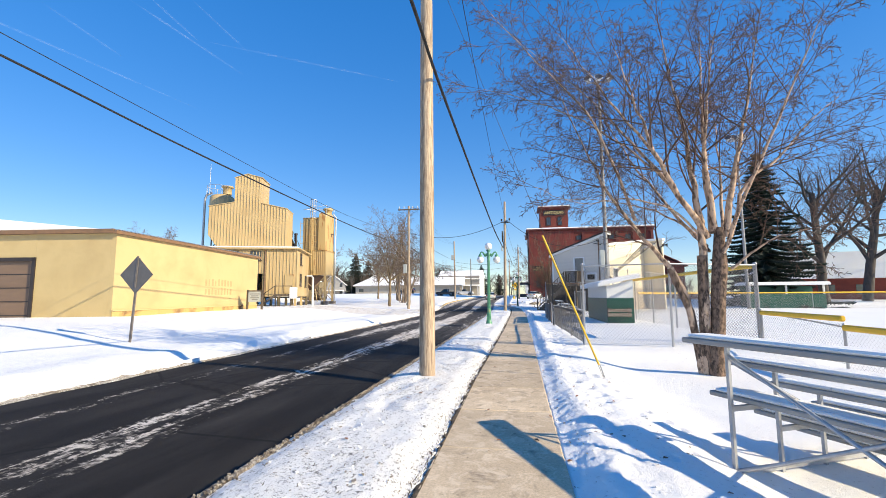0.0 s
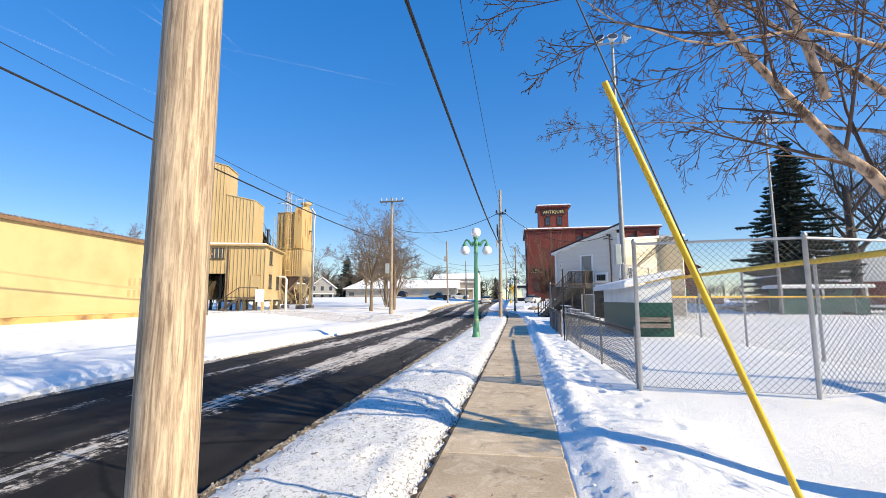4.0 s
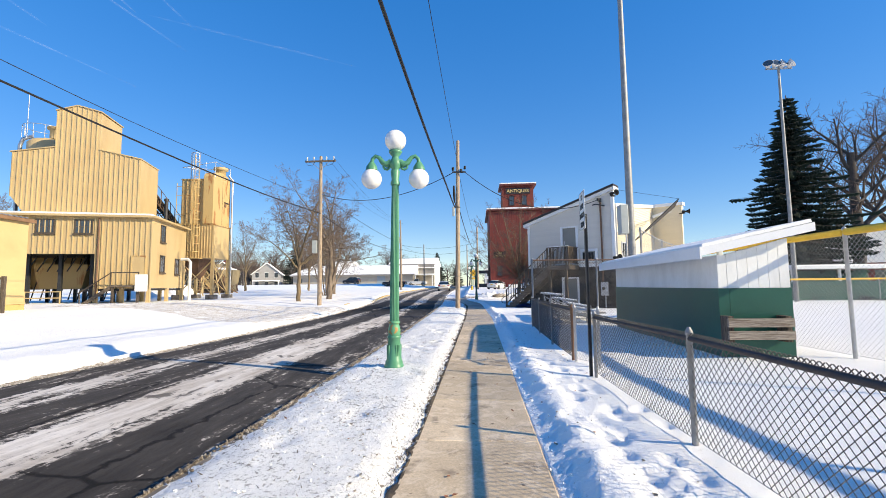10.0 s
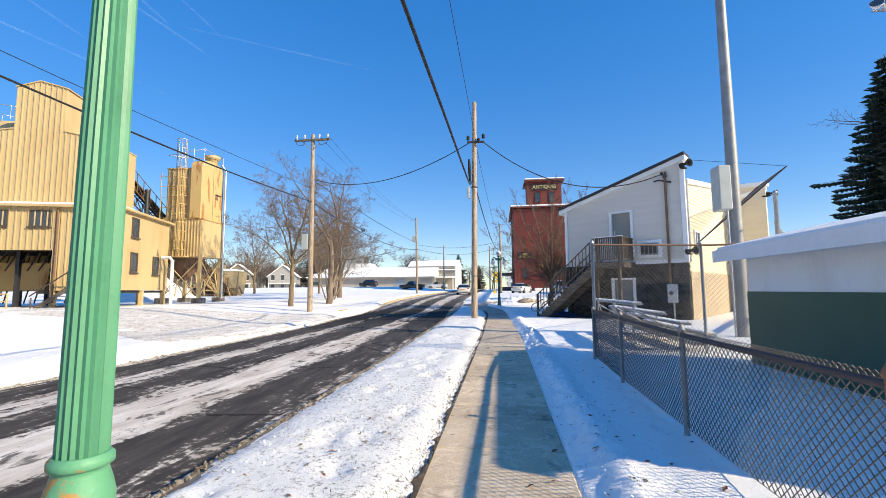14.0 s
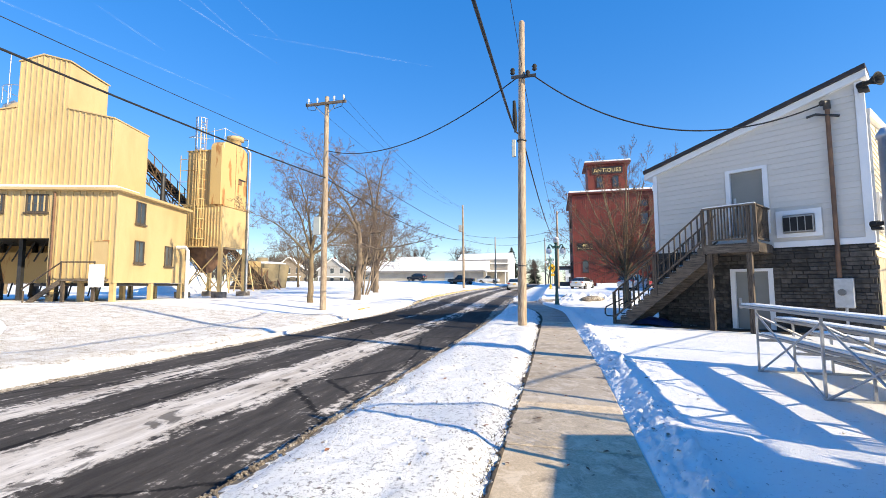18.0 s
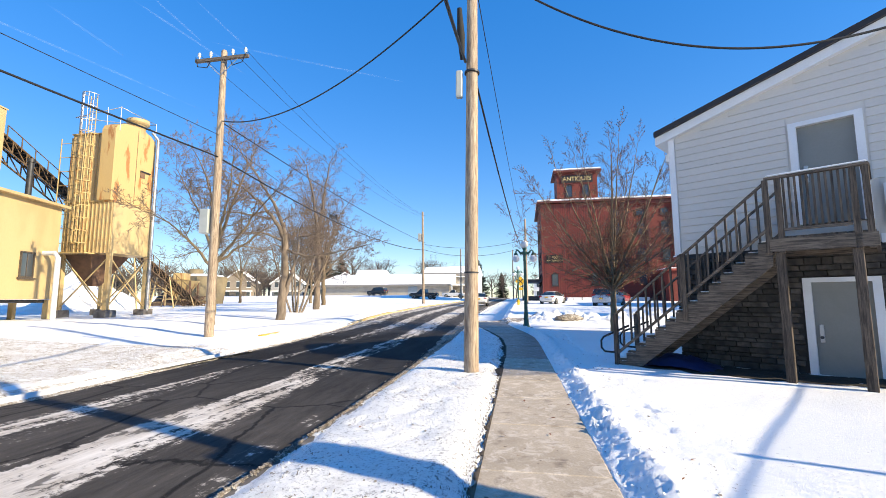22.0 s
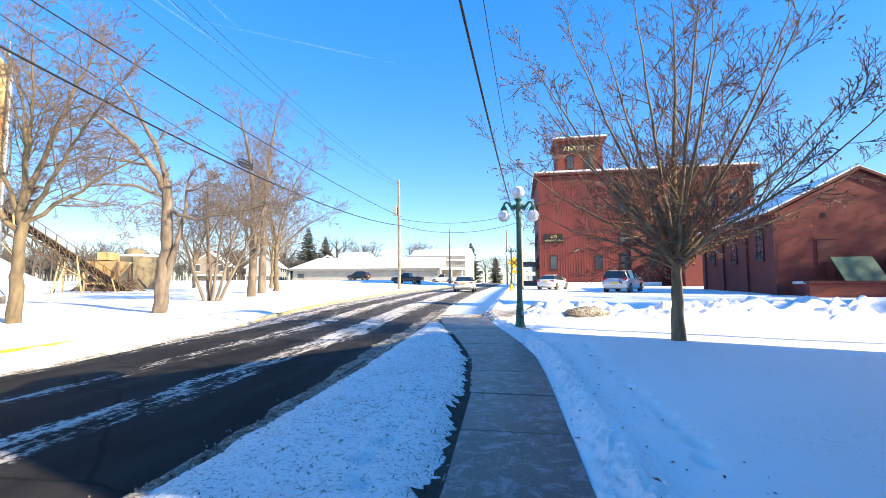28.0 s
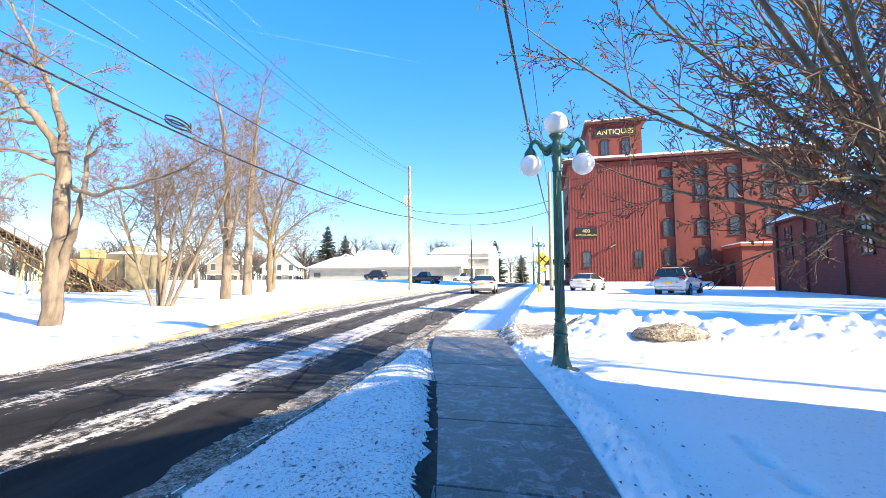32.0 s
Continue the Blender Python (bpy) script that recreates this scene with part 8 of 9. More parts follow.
t4 = limbed_tree(pose(-16.2, 54.3, 0.2), 24, bough, BARK_OLIVE, TWIG_TAN, "bare tree with a broad rounded crown behind the utility pole", [
    ([(-0.02, 0, -0.3), (0.0, 0, 1.2), (0.02, 0, 2.4), (0.0, 0, 3.9)], 0.22, 0, 1.0, 0.5),
    ([(0.0, 0, 2.8), (-0.9, -0.35, 4.1), (-2.4, -0.65, 5.45), (-4.0, -1.0, 6.2)], 0.1, 13, 2.0, 0.2),
    ([(0.0, 0, 3.6), (-0.5, 0.35, 6.0), (-1.3, 0.65, 8.2), (-2.7, 1.0, 10.3)], 0.11, 15, 2.1, 0.2),
    ([(0.1, 0, 3.4), (1.5, -0.35, 4.5), (2.85, -0.65, 5.8), (4.2, -1.0, 6.95)], 0.1, 14, 2.0, 0.2),
    ([(0.05, 0, 3.7), (0.5, 0.35, 6.2), (1.2, 0.65, 8.4), (1.5, 1.0, 9.8)], 0.11, 15, 2.0, 0.2),
    ([(-0.05, 0, 3.5), (-0.35, -0.5, 5.3), (-1.0, -1.0, 6.9), (-1.3, -1.5, 8.2)], 0.09, 13, 1.9, 0.2),
    ([(0.05, 0, 3.2), (1.2, 0.5, 4.2), (2.45, 1.0, 5.25), (3.75, 1.5, 6.1)], 0.08, 13, 1.8, 0.2),
    ([(0.0, 0, 3.8), (0.8, -0.5, 5.7), (1.45, -1.0, 7.2), (1.9, -1.5, 8.9)], 0.1, 14, 1.9, 0.2),
], group="roadside trees")
big = dict(BASE, wobble=0.17, kids=(12, 7, 6, 5), height=27.0, trunk=0.5, r=0.55, ratio=(0.8, 0.55, 0.5, 0.5), thin=0.012)
t5 = bare_tree(pose(36.5, 60.0, 0.4), 31, big, BARK_DARK, TWIG, "big bare shade tree beyond the ballfield", group="distant trees")


def scaled_copy(ob, x, y, z, rz, s, label=""):
    c = copy_thing(ob, pose(x, y, z, 0, 0, rz))
    c.scale = (s, s, s)
    if label:
        c["label"] = label
    return c


scaled_copy(t3, -20.8, 75.4, 0.6, 150, 1.1, "tall bare tree behind the roadside clump")
scaled_copy(t4, -22.5, 80.4, 0.7, 200, 1.25, "bare roadside tree with a rounded crown")
scaled_copy(t4, -30.0, 92.0, 0.9, 80, 1.0, "bare tree on the far snowy lot")
scaled_copy(t5, 45.0, 66.0, 0.5, 120, 1.12)
scaled_copy(t5, 55.0, 60.0, 0.5, 210, 1.08)
scaled_copy(t5, 66.0, 72.0, 0.5, 20, 1.12)
for x_, y_, s_ in ((-45.8, 172.0, 0.72), (-31.2, 172.0, 0.7), (-58.0, 175.0, 0.86), (-73.5, 172.0, 0.8), (-6.5, 178.0, 0.48), (-25.5, 176.0, 0.62)):
    scaled_copy(t5, x_, y_, 1.3, x_ * 11, s_, "bare tree rising behind the long store")
scaled_copy(t5, -62.0, 128.0, 1.2, 50, 0.55, "bare tree by distant houses")
scaled_copy(t5, -72.0, 108.0, 1.0, 150, 0.47, "bare tree by distant houses")
scaled_copy(t5, -46.0, 168.0, 1.4, 250, 0.70, "bare tree behind the long store")
scaled_copy(t5, -30.0, 175.0, 1.5, 10, 0.70, "bare tree behind the long store")
scaled_copy(t5, -19.0, 190.0, 1.5, 90, 0.58, "bare tree behind the long store")
scaled_copy(t5, -3.0, 205.0, 1.5, 170, 0.55, "bare tree far down the road")
scaled_copy(t5, 6.0, 215.0, 1.5, 280, 0.55, "bare tree far down the road")
scaled_copy(t5, -14.0, 230.0, 1.5, 30, 0.62, "bare tree far down the road")
scaled_copy(t4, -58.0, 62.0, 0.8, 30, 1.1, "bare tree behind the plant")
scaled_copy(t4, -52.0, 78.0, 0.8, 140, 1.2, "bare tree behind the plant")
scaled_copy(t4, -44.0, 96.0, 0.9, 250, 1.1, "bare tree behind the plant")
for k in range(16):
    scaled_copy(t5, -70.0 - 8.5 * k, 150.0 - 5.0 * k + 9 * (k % 3), 1.0, 47 * k, 0.42 + 0.05 * (k % 4), "bare tree standing on the skyline")
scaled_copy(t5, -92.0, 92.0, 0.9, 70, 0.62, "bare tree standing on the skyline")
scaled_copy(t5, -110.0, 60.0, 0.8, 170, 0.62, "bare tree standing on the skyline")


def spruce(m, h, r, seed, label):
    rng = random.Random(seed)
    g = Geo()
    wood = Geo().tube([(0, 0, -0.2), (0, 0, h * 0.98)], [0.28, 0.03], 8)
    z = 1.2
    while z < h - 0.3:
        f = (z - 1.2) / (h - 1.2)
        R = r * (1 - f) ** 0.82 * rng.uniform(0.7, 1.12)
        nb = max(6, int(13 * (1 - f) + 5))
        a0 = rng.uniform(0, 6.28)
        for k in range(nb):
            a = a0 + 6.283 * k / nb + rng.uniform(-0.2, 0.2)
            L = R * rng.choice((0.55, 0.75, 0.9, 1.05, 1.2)) * rng.uniform(0.9, 1.1)
            dx, dy = math.cos(a), math.sin(a)
            drop = 0.32 * L
            n = max(3, int(L / 0.28))
            tip = []
            for i in range(n + 1):
                s = i / n
                tip.append(Vector((dx * L * s, dy * L * s, z - drop * s * (1.3 - 0.75 * s))))
            wood.tube([tip[0], tip[n // 2], tip[-1]], [0.03, 0.02, 0.008], 3, cap=False)
            for i in range(n):
                p = tip[i + 1]
                w = (0.5 - 0.28 * i / n) * min(1.0, L / 1.5)
                for sgn in (-1, 1):
                    e = p + Vector((-dy * sgn * w, dx * sgn * w, -rng.uniform(0.1, 0.3) * w - 0.06)) + Vector((dx, dy, 0)) * 0.22
                    q = tip[i]
                    b = Vector((rng.uniform(-0.05, 0.05), rng.uniform(-0.05, 0.05), -0.16 - rng.uniform(0, 0.1)))
                    g.add([q, p, e], [(0, 1, 2)])
                    g.add([q + b * 0.3, e, (q + p) / 2 + b * 1.6], [(0, 1, 2)])
        z += rng.uniform(0.26, 0.46) + 0.25 * (1 - f)
    t = thing("spruce_tree", m, label, "tree", "evergreens")
    part("trunk", wood, BARK_GREY, t)
    part("needles", g, NEEDLES, t, "dark drooping boughs")
    return t


s1 = spruce(pose(28.5, 56.5, 0.3), 18.6, 5.9, 2, "tall dark spruce beyond the ballfield fence")
for x, y, s in ((-66.0, 172.0, 1.0), (-14.0, 172.0, 0.68), (-62.0, 176.0, 0.85), (14, 200, 0.55), (-9, 215, 0.6)):
    scaled_copy(s1, x, y, 1.3, x * 7, s, "distant dark spruce on the skyline")


def tree_line():
    """Hazy woods along the skyline, too far to count."""
    rng = random.Random(77)
    g = Geo()
    for i in range(1000):
        a = rng.uniform(-1.25, 1.1) if i < 520 else rng.uniform(-1.2, -0.38)
        R = rng.uniform(230, 420) if i < 520 else rng.uniform(150, 230)
        x, y = R * math.sin(a), 30 + R * math.cos(a)
        if abs(x + 14) < 16 + y * 0.01:
            continue
        h = rng.uniform(6, 11) if i < 520 else rng.uniform(9, 15)
        gz = rise(y)
        g.tube([(x, y, gz - 0.5), (x, y, gz + h * 0.6)], [0.22, 0.12], 3, cap=False)
        for k in range(26):
            t = rng.uniform(0, 6.28)
            rr = rng.uniform(0.3, 1) * h * 0.34
            z0 = gz + h * rng.uniform(0.25, 0.6)
            g.tube([(x, y, z0), (x + rr * math.cos(t), y + rr * math.sin(t), z0 + h * rng.uniform(0.15, 0.42))], [0.09, 0.02], 3, cap=False)
    solo("distant_woods", g, BARK_GREY, "bare winter woods along the skyline", "woods", kind="stuff")


tree_line()


# ---- houses and other distant buildings ----
def house(x, y, z, rz, w, d, h, roof_h, wall, label, storeys=2):
    hs = thing("house", pose(x, y, z, 0, 0, rz), label, "house", "distant houses")
    part("wall", Geo().prism([(0, -0.5), (w, -0.5), (w, h), (w / 2, h + roof_h), (0, h)], 0, d), wall, hs)
    r = Geo()
    for xa, za, xb, zb in ((-0.4, h - 0.2, w / 2, h + roof_h + 0.1), (w / 2, h + roof_h + 0.1, w + 0.4, h - 0.2)):
        r.prism([(xa, za), (xb, zb), (xb, zb + 0.22), (xa, za + 0.22)], -0.4, d + 0.4)
    part("roof", r, SNOW, hs, "snow-covered gable roof")
    for s in range(storeys):
        for k in range(3):
            wx = w * (k + 0.5) / 3
            win = part("window", Geo().box(wx - 0.45, wx + 0.45, -0.06, -0.004, 0.9 + s * 2.7, 2.4 + s * 2.7), GLASS, hs)
            part("sill", Geo().box(wx - 0.55, wx + 0.55, -0.04, -0.003, 0.8 + s * 2.7, 0.9 + s * 2.7), WHITE_TRIM, win)
            part("lintel", Geo().box(wx - 0.55, wx + 0.55, -0.04, -0.003, 2.4 + s * 2.7, 2.5 + s * 2.7), WHITE_TRIM, win)
        for k in range(3):
            wy = d * (k + 0.5) / 3
            part("window", Geo().box(w + 0.004, w + 0.06, wy - 0.45, wy + 0.45, 0.9 + s * 2.7, 2.4 + s * 2.7), GLASS, hs)
    part("porch_roof", Geo().box(0.3, w - 0.3, -2.0, -0.01, 2.55, 2.75), SNOW, hs)
    for k in (0.5, w - 0.5):
        part("porch_post", Geo().box(k - 0.08, k + 0.08, -1.95, -1.79, -0.5, 2.55), WHITE_TRIM, hs)
    part("chimney", Geo().box(w / 2 - 0.3, w / 2 + 0.3, d * 0.5, d * 0.5 + 0.6, h + roof_h, h + roof_h + 0.8), MILL_DARK, hs)


PALE_HOUSE = mat_worn("pale_house_siding", (0.34, 0.33, 0.315), (0.28, 0.27, 0.26), 0.7, 1.0)
GREY_HOUSE = mat_worn("grey_house_siding", (0.33, 0.34, 0.33), (0.28, 0.29, 0.28), 0.7, 1.0)
TAN_HOUSE = mat_worn("tan_house_siding", (0.27, 0.22, 0.165), (0.2, 0.165, 0.12), 0.7, 1.0)
house(-76, 134, 1.0, 25, 7.5, 9, 5.0, 3.0, TAN_HOUSE, "tan two-storey house with a snowy roof")
house(-66, 140, 1.0, 20, 8, 9, 4.6, 3.2, PALE_HOUSE, "pale grey two-storey house with a snowy gable")
house(-57, 156, 1.0, 15, 9, 9, 5.6, 2.6, PALE_HOUSE, "white house with porch behind roadside trees")
house(3, 178, 1.4, -10, 9, 10, 5.5, 2.8, WHITE_PAINT, "white house far down the road")
house(-30, 205, 1.5, 5, 10, 9, 5.5, 2.8, GREY_HOUSE, "grey house far down the road")
sc = thing("brick_school", pose(38, 74, 0.3, 0, 0, -12), "long low dark red building with a snowy roof beyond the field", "building")
part("wall", Geo().box(0, 46, 0, 14, -0.5, 3.4), MILL_BRICK, sc)
part("roof", Geo().prism([(-1, 3.405), (47, 3.405), (45, 7.2), (1, 7.2)], -1, 15), SNOW, sc, "snow-covered roof")
for k in range(11):
    part("window", Geo().box(2 + k * 4, 3.6 + k * 4, -0.06, -0.004, 1.1, 2.5), GLASS, sc)
dug2 = thing("far_dugout", pose(24.0, 50.8, 0.15, 0, 0, 0), "green and white dugout across the snowy ballfield", "dugout")
part("green_wall", Geo().box(0, 7.0, 0, 0.25, -0.3, 1.35), GREEN_PAINT, dug2)
part("back_wall", Geo().box(0, 7.0, 2.0, 2.2, -0.3, 2.2), GREEN_PAINT, dug2)
for k in (0, 3.4, 6.85):
    part("post", Geo().box(k, k + 0.14, 0.05, 0.2, 1.353, 2.3), WHITE_PAINT, dug2)
part("roof", Geo().prism([(-0.3, 2.3), (7.3, 2.3), (7.3, 2.5), (-0.3, 2.5)], -0.4, 2.6), WHITE_TRIM, dug2)
part("roof_snow", Geo().box(-0.25, 7.25, -0.35, 2.55, 2.503, 2.62), SNOW, dug2)

# conveyor, hoppers and scrap beside the plant
RUSTY_TRUSS = mat_worn("rusty_tan_truss", (0.17, 0.11, 0.06), (0.08, 0.05, 0.03), 0.85, 3.0)
cv = thing("conveyor", pose(-35.0, 68.0, 0.6, 0, 0, 0), "rusty inclined belt conveyor on trestle legs", "conveyor")
A, B = Vector((3.1, -14.0, 11.3)), Vector((-2.6, 11.4, 0.1))
sd = (B - A).cross(Vector((0, 0, 1))).normalized() * 0.6
tr = Geo()
for s in (-1, 1):
    for dz in (0, -0.8):
        tr.tube([A + sd * s + Vector((0, 0, dz)), B + sd * s + Vector((0, 0, dz))], 0.06, 5)
    n = 26
    for i in range(n):
        p, q = A.lerp(B, i / n) + sd * s, A.lerp(B, (i + 1) / n) + sd * s
        tr.tube([p, q - Vector((0, 0, 0.8))], 0.04, 4).tube([q, q - Vector((0, 0, 0.8))], 0.04, 4)
for i in range(60):
    p = A.lerp(B, (i + 0.5) / 60)
    tr.tube([p + sd, p - sd], 0.05, 4)
part("truss", tr, RUSTY_TRUSS, cv, "rusty lattice truss")
cw = Geo()
for i in range(26):
    p, q = A.lerp(B, i / 26) + sd * 1.9 + Vector((0, 0, 0.25)), A.lerp(B, (i + 1) / 26) + sd * 1.9 + Vector((0, 0, 0.25))
    cw.tube([p, p - Vector((0, 0, 0.9))], 0.035, 4)
    cw.tube([p, q], 0.03, 4)
part("walkway_rail", cw, RUSTY_TRUSS, cv)
part("belt", Geo().add([A + sd * 0.8 + Vector((0, 0, 0.1)), B + sd * 0.8 + Vector((0, 0, 0.1)), B - sd * 0.8 + Vector((0, 0, 0.1)), A - sd * 0.8 + Vector((0, 0, 0.1)), A + sd * 0.8 + Vector((0, 0, 0.14)), B + sd * 0.8 + Vector((0, 0, 0.14)), B - sd * 0.8 + Vector((0, 0, 0.14)), A - sd * 0.8 + Vector((0, 0, 0.14))], [(0, 1, 2, 3), (7, 6, 5, 4), (0, 4, 5, 1), (2, 6, 7, 3)]), BLACK, cv)
for t in (0.5, 0.72, 0.88):
    p = A.lerp(B, t)
    for s in (-1, 1):
        part("trestle_leg", Geo().tube([p + sd * s, Vector((p.x + sd.x * s * 2.2, p.y + sd.y * s * 2.2, -0.6))], 0.07, 5), YELLOW_METAL, cv)
    part("trestle_brace", Geo().tube([p + sd * 1.4 - Vector((0, 0, p.z * 0.5)), p - sd * 1.4 - Vector((0, 0, p.z * 0.2))], 0.04, 4), YELLOW_METAL, cv)
hp = thing("storage_bin", pose(-44.5, 88.0, 0.6, 0, 0, 20), "dented beige steel storage bin standing in the snow", "bin")

BEIGE = mat_worn("beige_steel", (0.25, 0.2, 0.115), (0.15, 0.115, 0.065), 0.7, 1.0, 0.45, 0.75)
part("shell", Geo().lathe([(2.7, -0.6), (2.9, 0.3), (3.35, 3.5), (3.4, 4.0), (3.2, 4.1)], 9, None, False), BEIGE, hp)
for k in range(9):
    t = 2 * math.pi * k / 9
    part("stiffener", Geo().tube([(2.75 * math.cos(t), 2.75 * math.sin(t), -0.5), (3.42 * math.cos(t), 3.42 * math.sin(t), 3.9)], 0.09, 4), BEIGE, hp)
part("lid", Geo().lathe([(1.0, 4.1), (1.0, 5.0), (0.75, 5.15)], 10, pose(-0.8, 0, 0)), BEIGE, hp)
part("snow_cap", Geo().lathe([(2.9, 4.102), (2.7, 4.3), (1.7, 4.45)], 9, pose(0.1, 0, 0)), SNOW, hp)
b2 = thing("feed_hopper", pose(-40.8, 80.3, 0.6, 0, 0, 15), "rusty yellow feed hopper on a frame beside the conveyor", "hopper")
part("hopper_body", Geo().add([(-1.6, -1.1, 3.2), (1.6, -1.1, 3.2), (1.6, 1.1, 3.2), (-1.6, 1.1, 3.2), (-0.5, -0.4, 1.2), (0.5, -0.4, 1.2), (0.5, 0.4, 1.2), (-0.5, 0.4, 1.2)], [(0, 1, 5, 4), (1, 2, 6, 5), (2, 3, 7, 6), (3, 0, 4, 7), (3, 2, 1, 0), (4, 5, 6, 7)]), RUSTY_YELLOW, b2)
for x in (-1.4, 1.4):
    for y in (-1.0, 1.0):
        part("leg", Geo().box(x - 0.08, x + 0.08, y - 0.08, y + 0.08, -0.5, 3.2), RUST, b2)
part("motor_house", Geo().box(-0.7, 0.6, -0.8, 0.7, 3.3, 4.1, c=0.05), RUSTY_YELLOW, b2)
scrap = thing("scrap_pile", pose(-38.5, 80.0, 0.5), "heap of rusty beams and plates under the silo", "scrap pile")
rs = random.Random(14)
for i in range(18):
    part("beam", Geo().box(-rs.uniform(0.6, 1.6), rs.uniform(0.6, 1.6), -0.08, 0.08, -0.06, 0.06, pose(rs.uniform(-2.5, 2.0), rs.uniform(-1.5, 1.5), rs.uniform(0.1, 1.4), rs.uniform(-20, 20), rs.uniform(-35, 35), rs.uniform(0, 180))), RUST if i % 3 else RUSTY_YELLOW, scrap)
heap = Geo()
heap.grid(lambda u, v: (3.4 * u * math.cos(v), 2.2 * u * math.sin(v), 2.3 * (1 - u) ** 0.9 * (1 + 0.5 * noise.noise((u * 4, v * 2, 3))) - 0.4 * u), list(np.linspace(0, 1, 16)), list(np.linspace(0, 2 * math.pi, 33)))
solo("rubble_heap", heap, mat_worn("rusty_rubble", (0.14, 0.09, 0.055), (0.05, 0.034, 0.024), 0.95, 2.5, 0.4, 0.6, 14.0, 0.8), "brown heap of rubble and scrap behind the conveyor", "rubble", m=pose(-43.5, 81.5, 0.55))
yl = thing("yellow_ladder_frame", pose(-41.0, 77.0, 0.6, 0, 0, 30), "yellow steel stair frame in the plant yard", "frame")
for x in (-0.8, 0.8):
    part("upright", Geo().box(x - 0.06, x + 0.06, -0.06, 0.06, -0.4, 3.0), YELLOW_METAL, yl)
    part("stringer", Geo().tube([(x, -2.0, -0.3), (x, 0.0, 2.4)], 0.06, 5), YELLOW_METAL, yl)
for k in range(7):
    part("step", Geo().box(-0.75, 0.75, -1.95 + k * 0.3, -1.75 + k * 0.3, -0.1 + k * 0.38, -0.07 + k * 0.38), YELLOW_METAL, yl)
for x, y, r_, h_, sd_ in ((-40, 68, 5.5, 3.0, 1), (-48, 74, 7, 4.0, 2)):
    gg = Geo()
    gg.grid(lambda u, v: (r_ * u * math.cos(v), r_ * u * math.sin(v), h_ * (1 - u) ** 1.1 * (1 + 0.4 * noise.noise((u * 4 + sd_, v * 2, sd_))) - 0.3 * u), list(np.linspace(0, 1, 14)), list(np.linspace(0, 2 * math.pi, 33)))
    solo("gravel_mound", gg, SNOW, "snow-covered heap of stone behind the plant", "gravel mound", "gravel mounds", m=pose(x, y, ground_z(x, y)))


# ---- vehicles ----
def car(m, L, W, paint, label, kind="sedan"):
    """Body lofted over stations along the length; front towards +y."""
    c = thing("car" if kind != "pickup" else "pickup_truck", m, label, "car" if kind != "pickup" else "pickup truck")
    hw = W / 2
    H = {"sedan": 1.45, "suv": 1.75, "pickup": 1.85, "van": 1.8}[kind]
    belt = {"sedan": 0.95, "suv": 1.12, "pickup": 1.2, "van": 1.15}[kind]
    lo = 0.22 if kind == "sedan" else 0.32
    if kind == "sedan":
        st = [(0, .78, .55, .82, .86), (.03, .9, .42, .95, .98), (.16, .97, lo, .98, 1.0), (.35, 1, lo, .97, 1.0), (.6, 1, lo, .94, .97), (.75, .99, lo, .88, .92), (.92, .93, .3, .75, .8), (.985, .8, .38, .62, .66), (1.0, .66, .45, .55, .58)]
        green = [(.10, .72, 1.0), (.24, .66, 1.36), (.40, .68, H), (.55, .68, H - .02), (.66, .7, 1.28), (.8, .74, .93)]
    elif kind == "suv" or kind == "van":
        st = [(0, .86, .5, 1.0, 1.08), (.02, .95, .42, 1.1, 1.14), (.15, 1, lo, 1.14, 1.16), (.5, 1, lo, 1.12, 1.14), (.72, 1, lo, 1.06, 1.1), (.93, .95, .36, .96, 1.0), (.99, .82, .42, .8, .84), (1.0, .7, .5, .7, .74)]
        green = [(.015, .78, 1.16), (.07, .74, 1.66), (.2, .74, H), (.5, .74, H), (.6, .74, H - .07), (.73, .78, 1.13)]
    else:
        st = [(0, .95, .55, 1.12, 1.14), (.02, .97, .5, 1.14, 1.16), (.38, 1, .4, 1.15, 1.17), (.6, 1, .4, 1.17, 1.2), (.75, 1, .4, 1.14, 1.18), (.95, .96, .45, 1.08, 1.12), (1.0, .85, .5, .95, 1.0)]
        green = [(.37, .78, 1.2), (.40, .74, 1.8), (.47, .74, H), (.58, .74, H - .02), (.70, .78, 1.2)]
    g = Geo()
    rows = []
    for f, w, zb, zs, zt in st:
        x = hw * w
        rows.append([(-x * .9, zb), (-x, zb + .12), (-x, zs * .72 + .1), (-x * .97, zs), (-x * .8, zt), (0, zt + .03), (x * .8, zt), (x * .97, zs), (x, zs * .72 + .1), (x, zb + .12), (x * .9, zb)])
    n = len(rows[0])
    vs = [(x, f[0] * L - L / 2, z) for f, r in zip(st, rows) for x, z in r]
    fs = [(j * n + i, j * n + i + 1, (j + 1) * n + i + 1, (j + 1) * n + i) for j in range(len(st) - 1) for i in range(n - 1)]
    fs += [(j * n, (j + 1) * n, (j + 1) * n + n - 1, j * n + n - 1) for j in range(len(st) - 1)]
    fs += [tuple(range(n))[::-1], tuple((len(st) - 1) * n + i for i in range(n))]
    g.add(vs, fs, True)
    body = part("body", g, paint, c)
    # greenhouse glass and roof
    gl = Geo()
    pr = [(-hw * 0.92, hw * 0.92)]
    vs = []
    for f, w, z in green:
        y = f * L - L / 2
        bw = hw * .93
        zb = belt - .02
        vs += [(-bw, y, min(zb, z)), (-hw * w, y, z), (hw * w, y, z), (bw, y, min(zb, z))]
    k = len(green)
    fs = []
    for j in range(k - 1):
        for i in range(3):
            fs.append((j * 4 + i, j * 4 + i + 1, (j + 1) * 4 + i + 1, (j + 1) * 4 + i))
    gl.add(vs, fs, False)
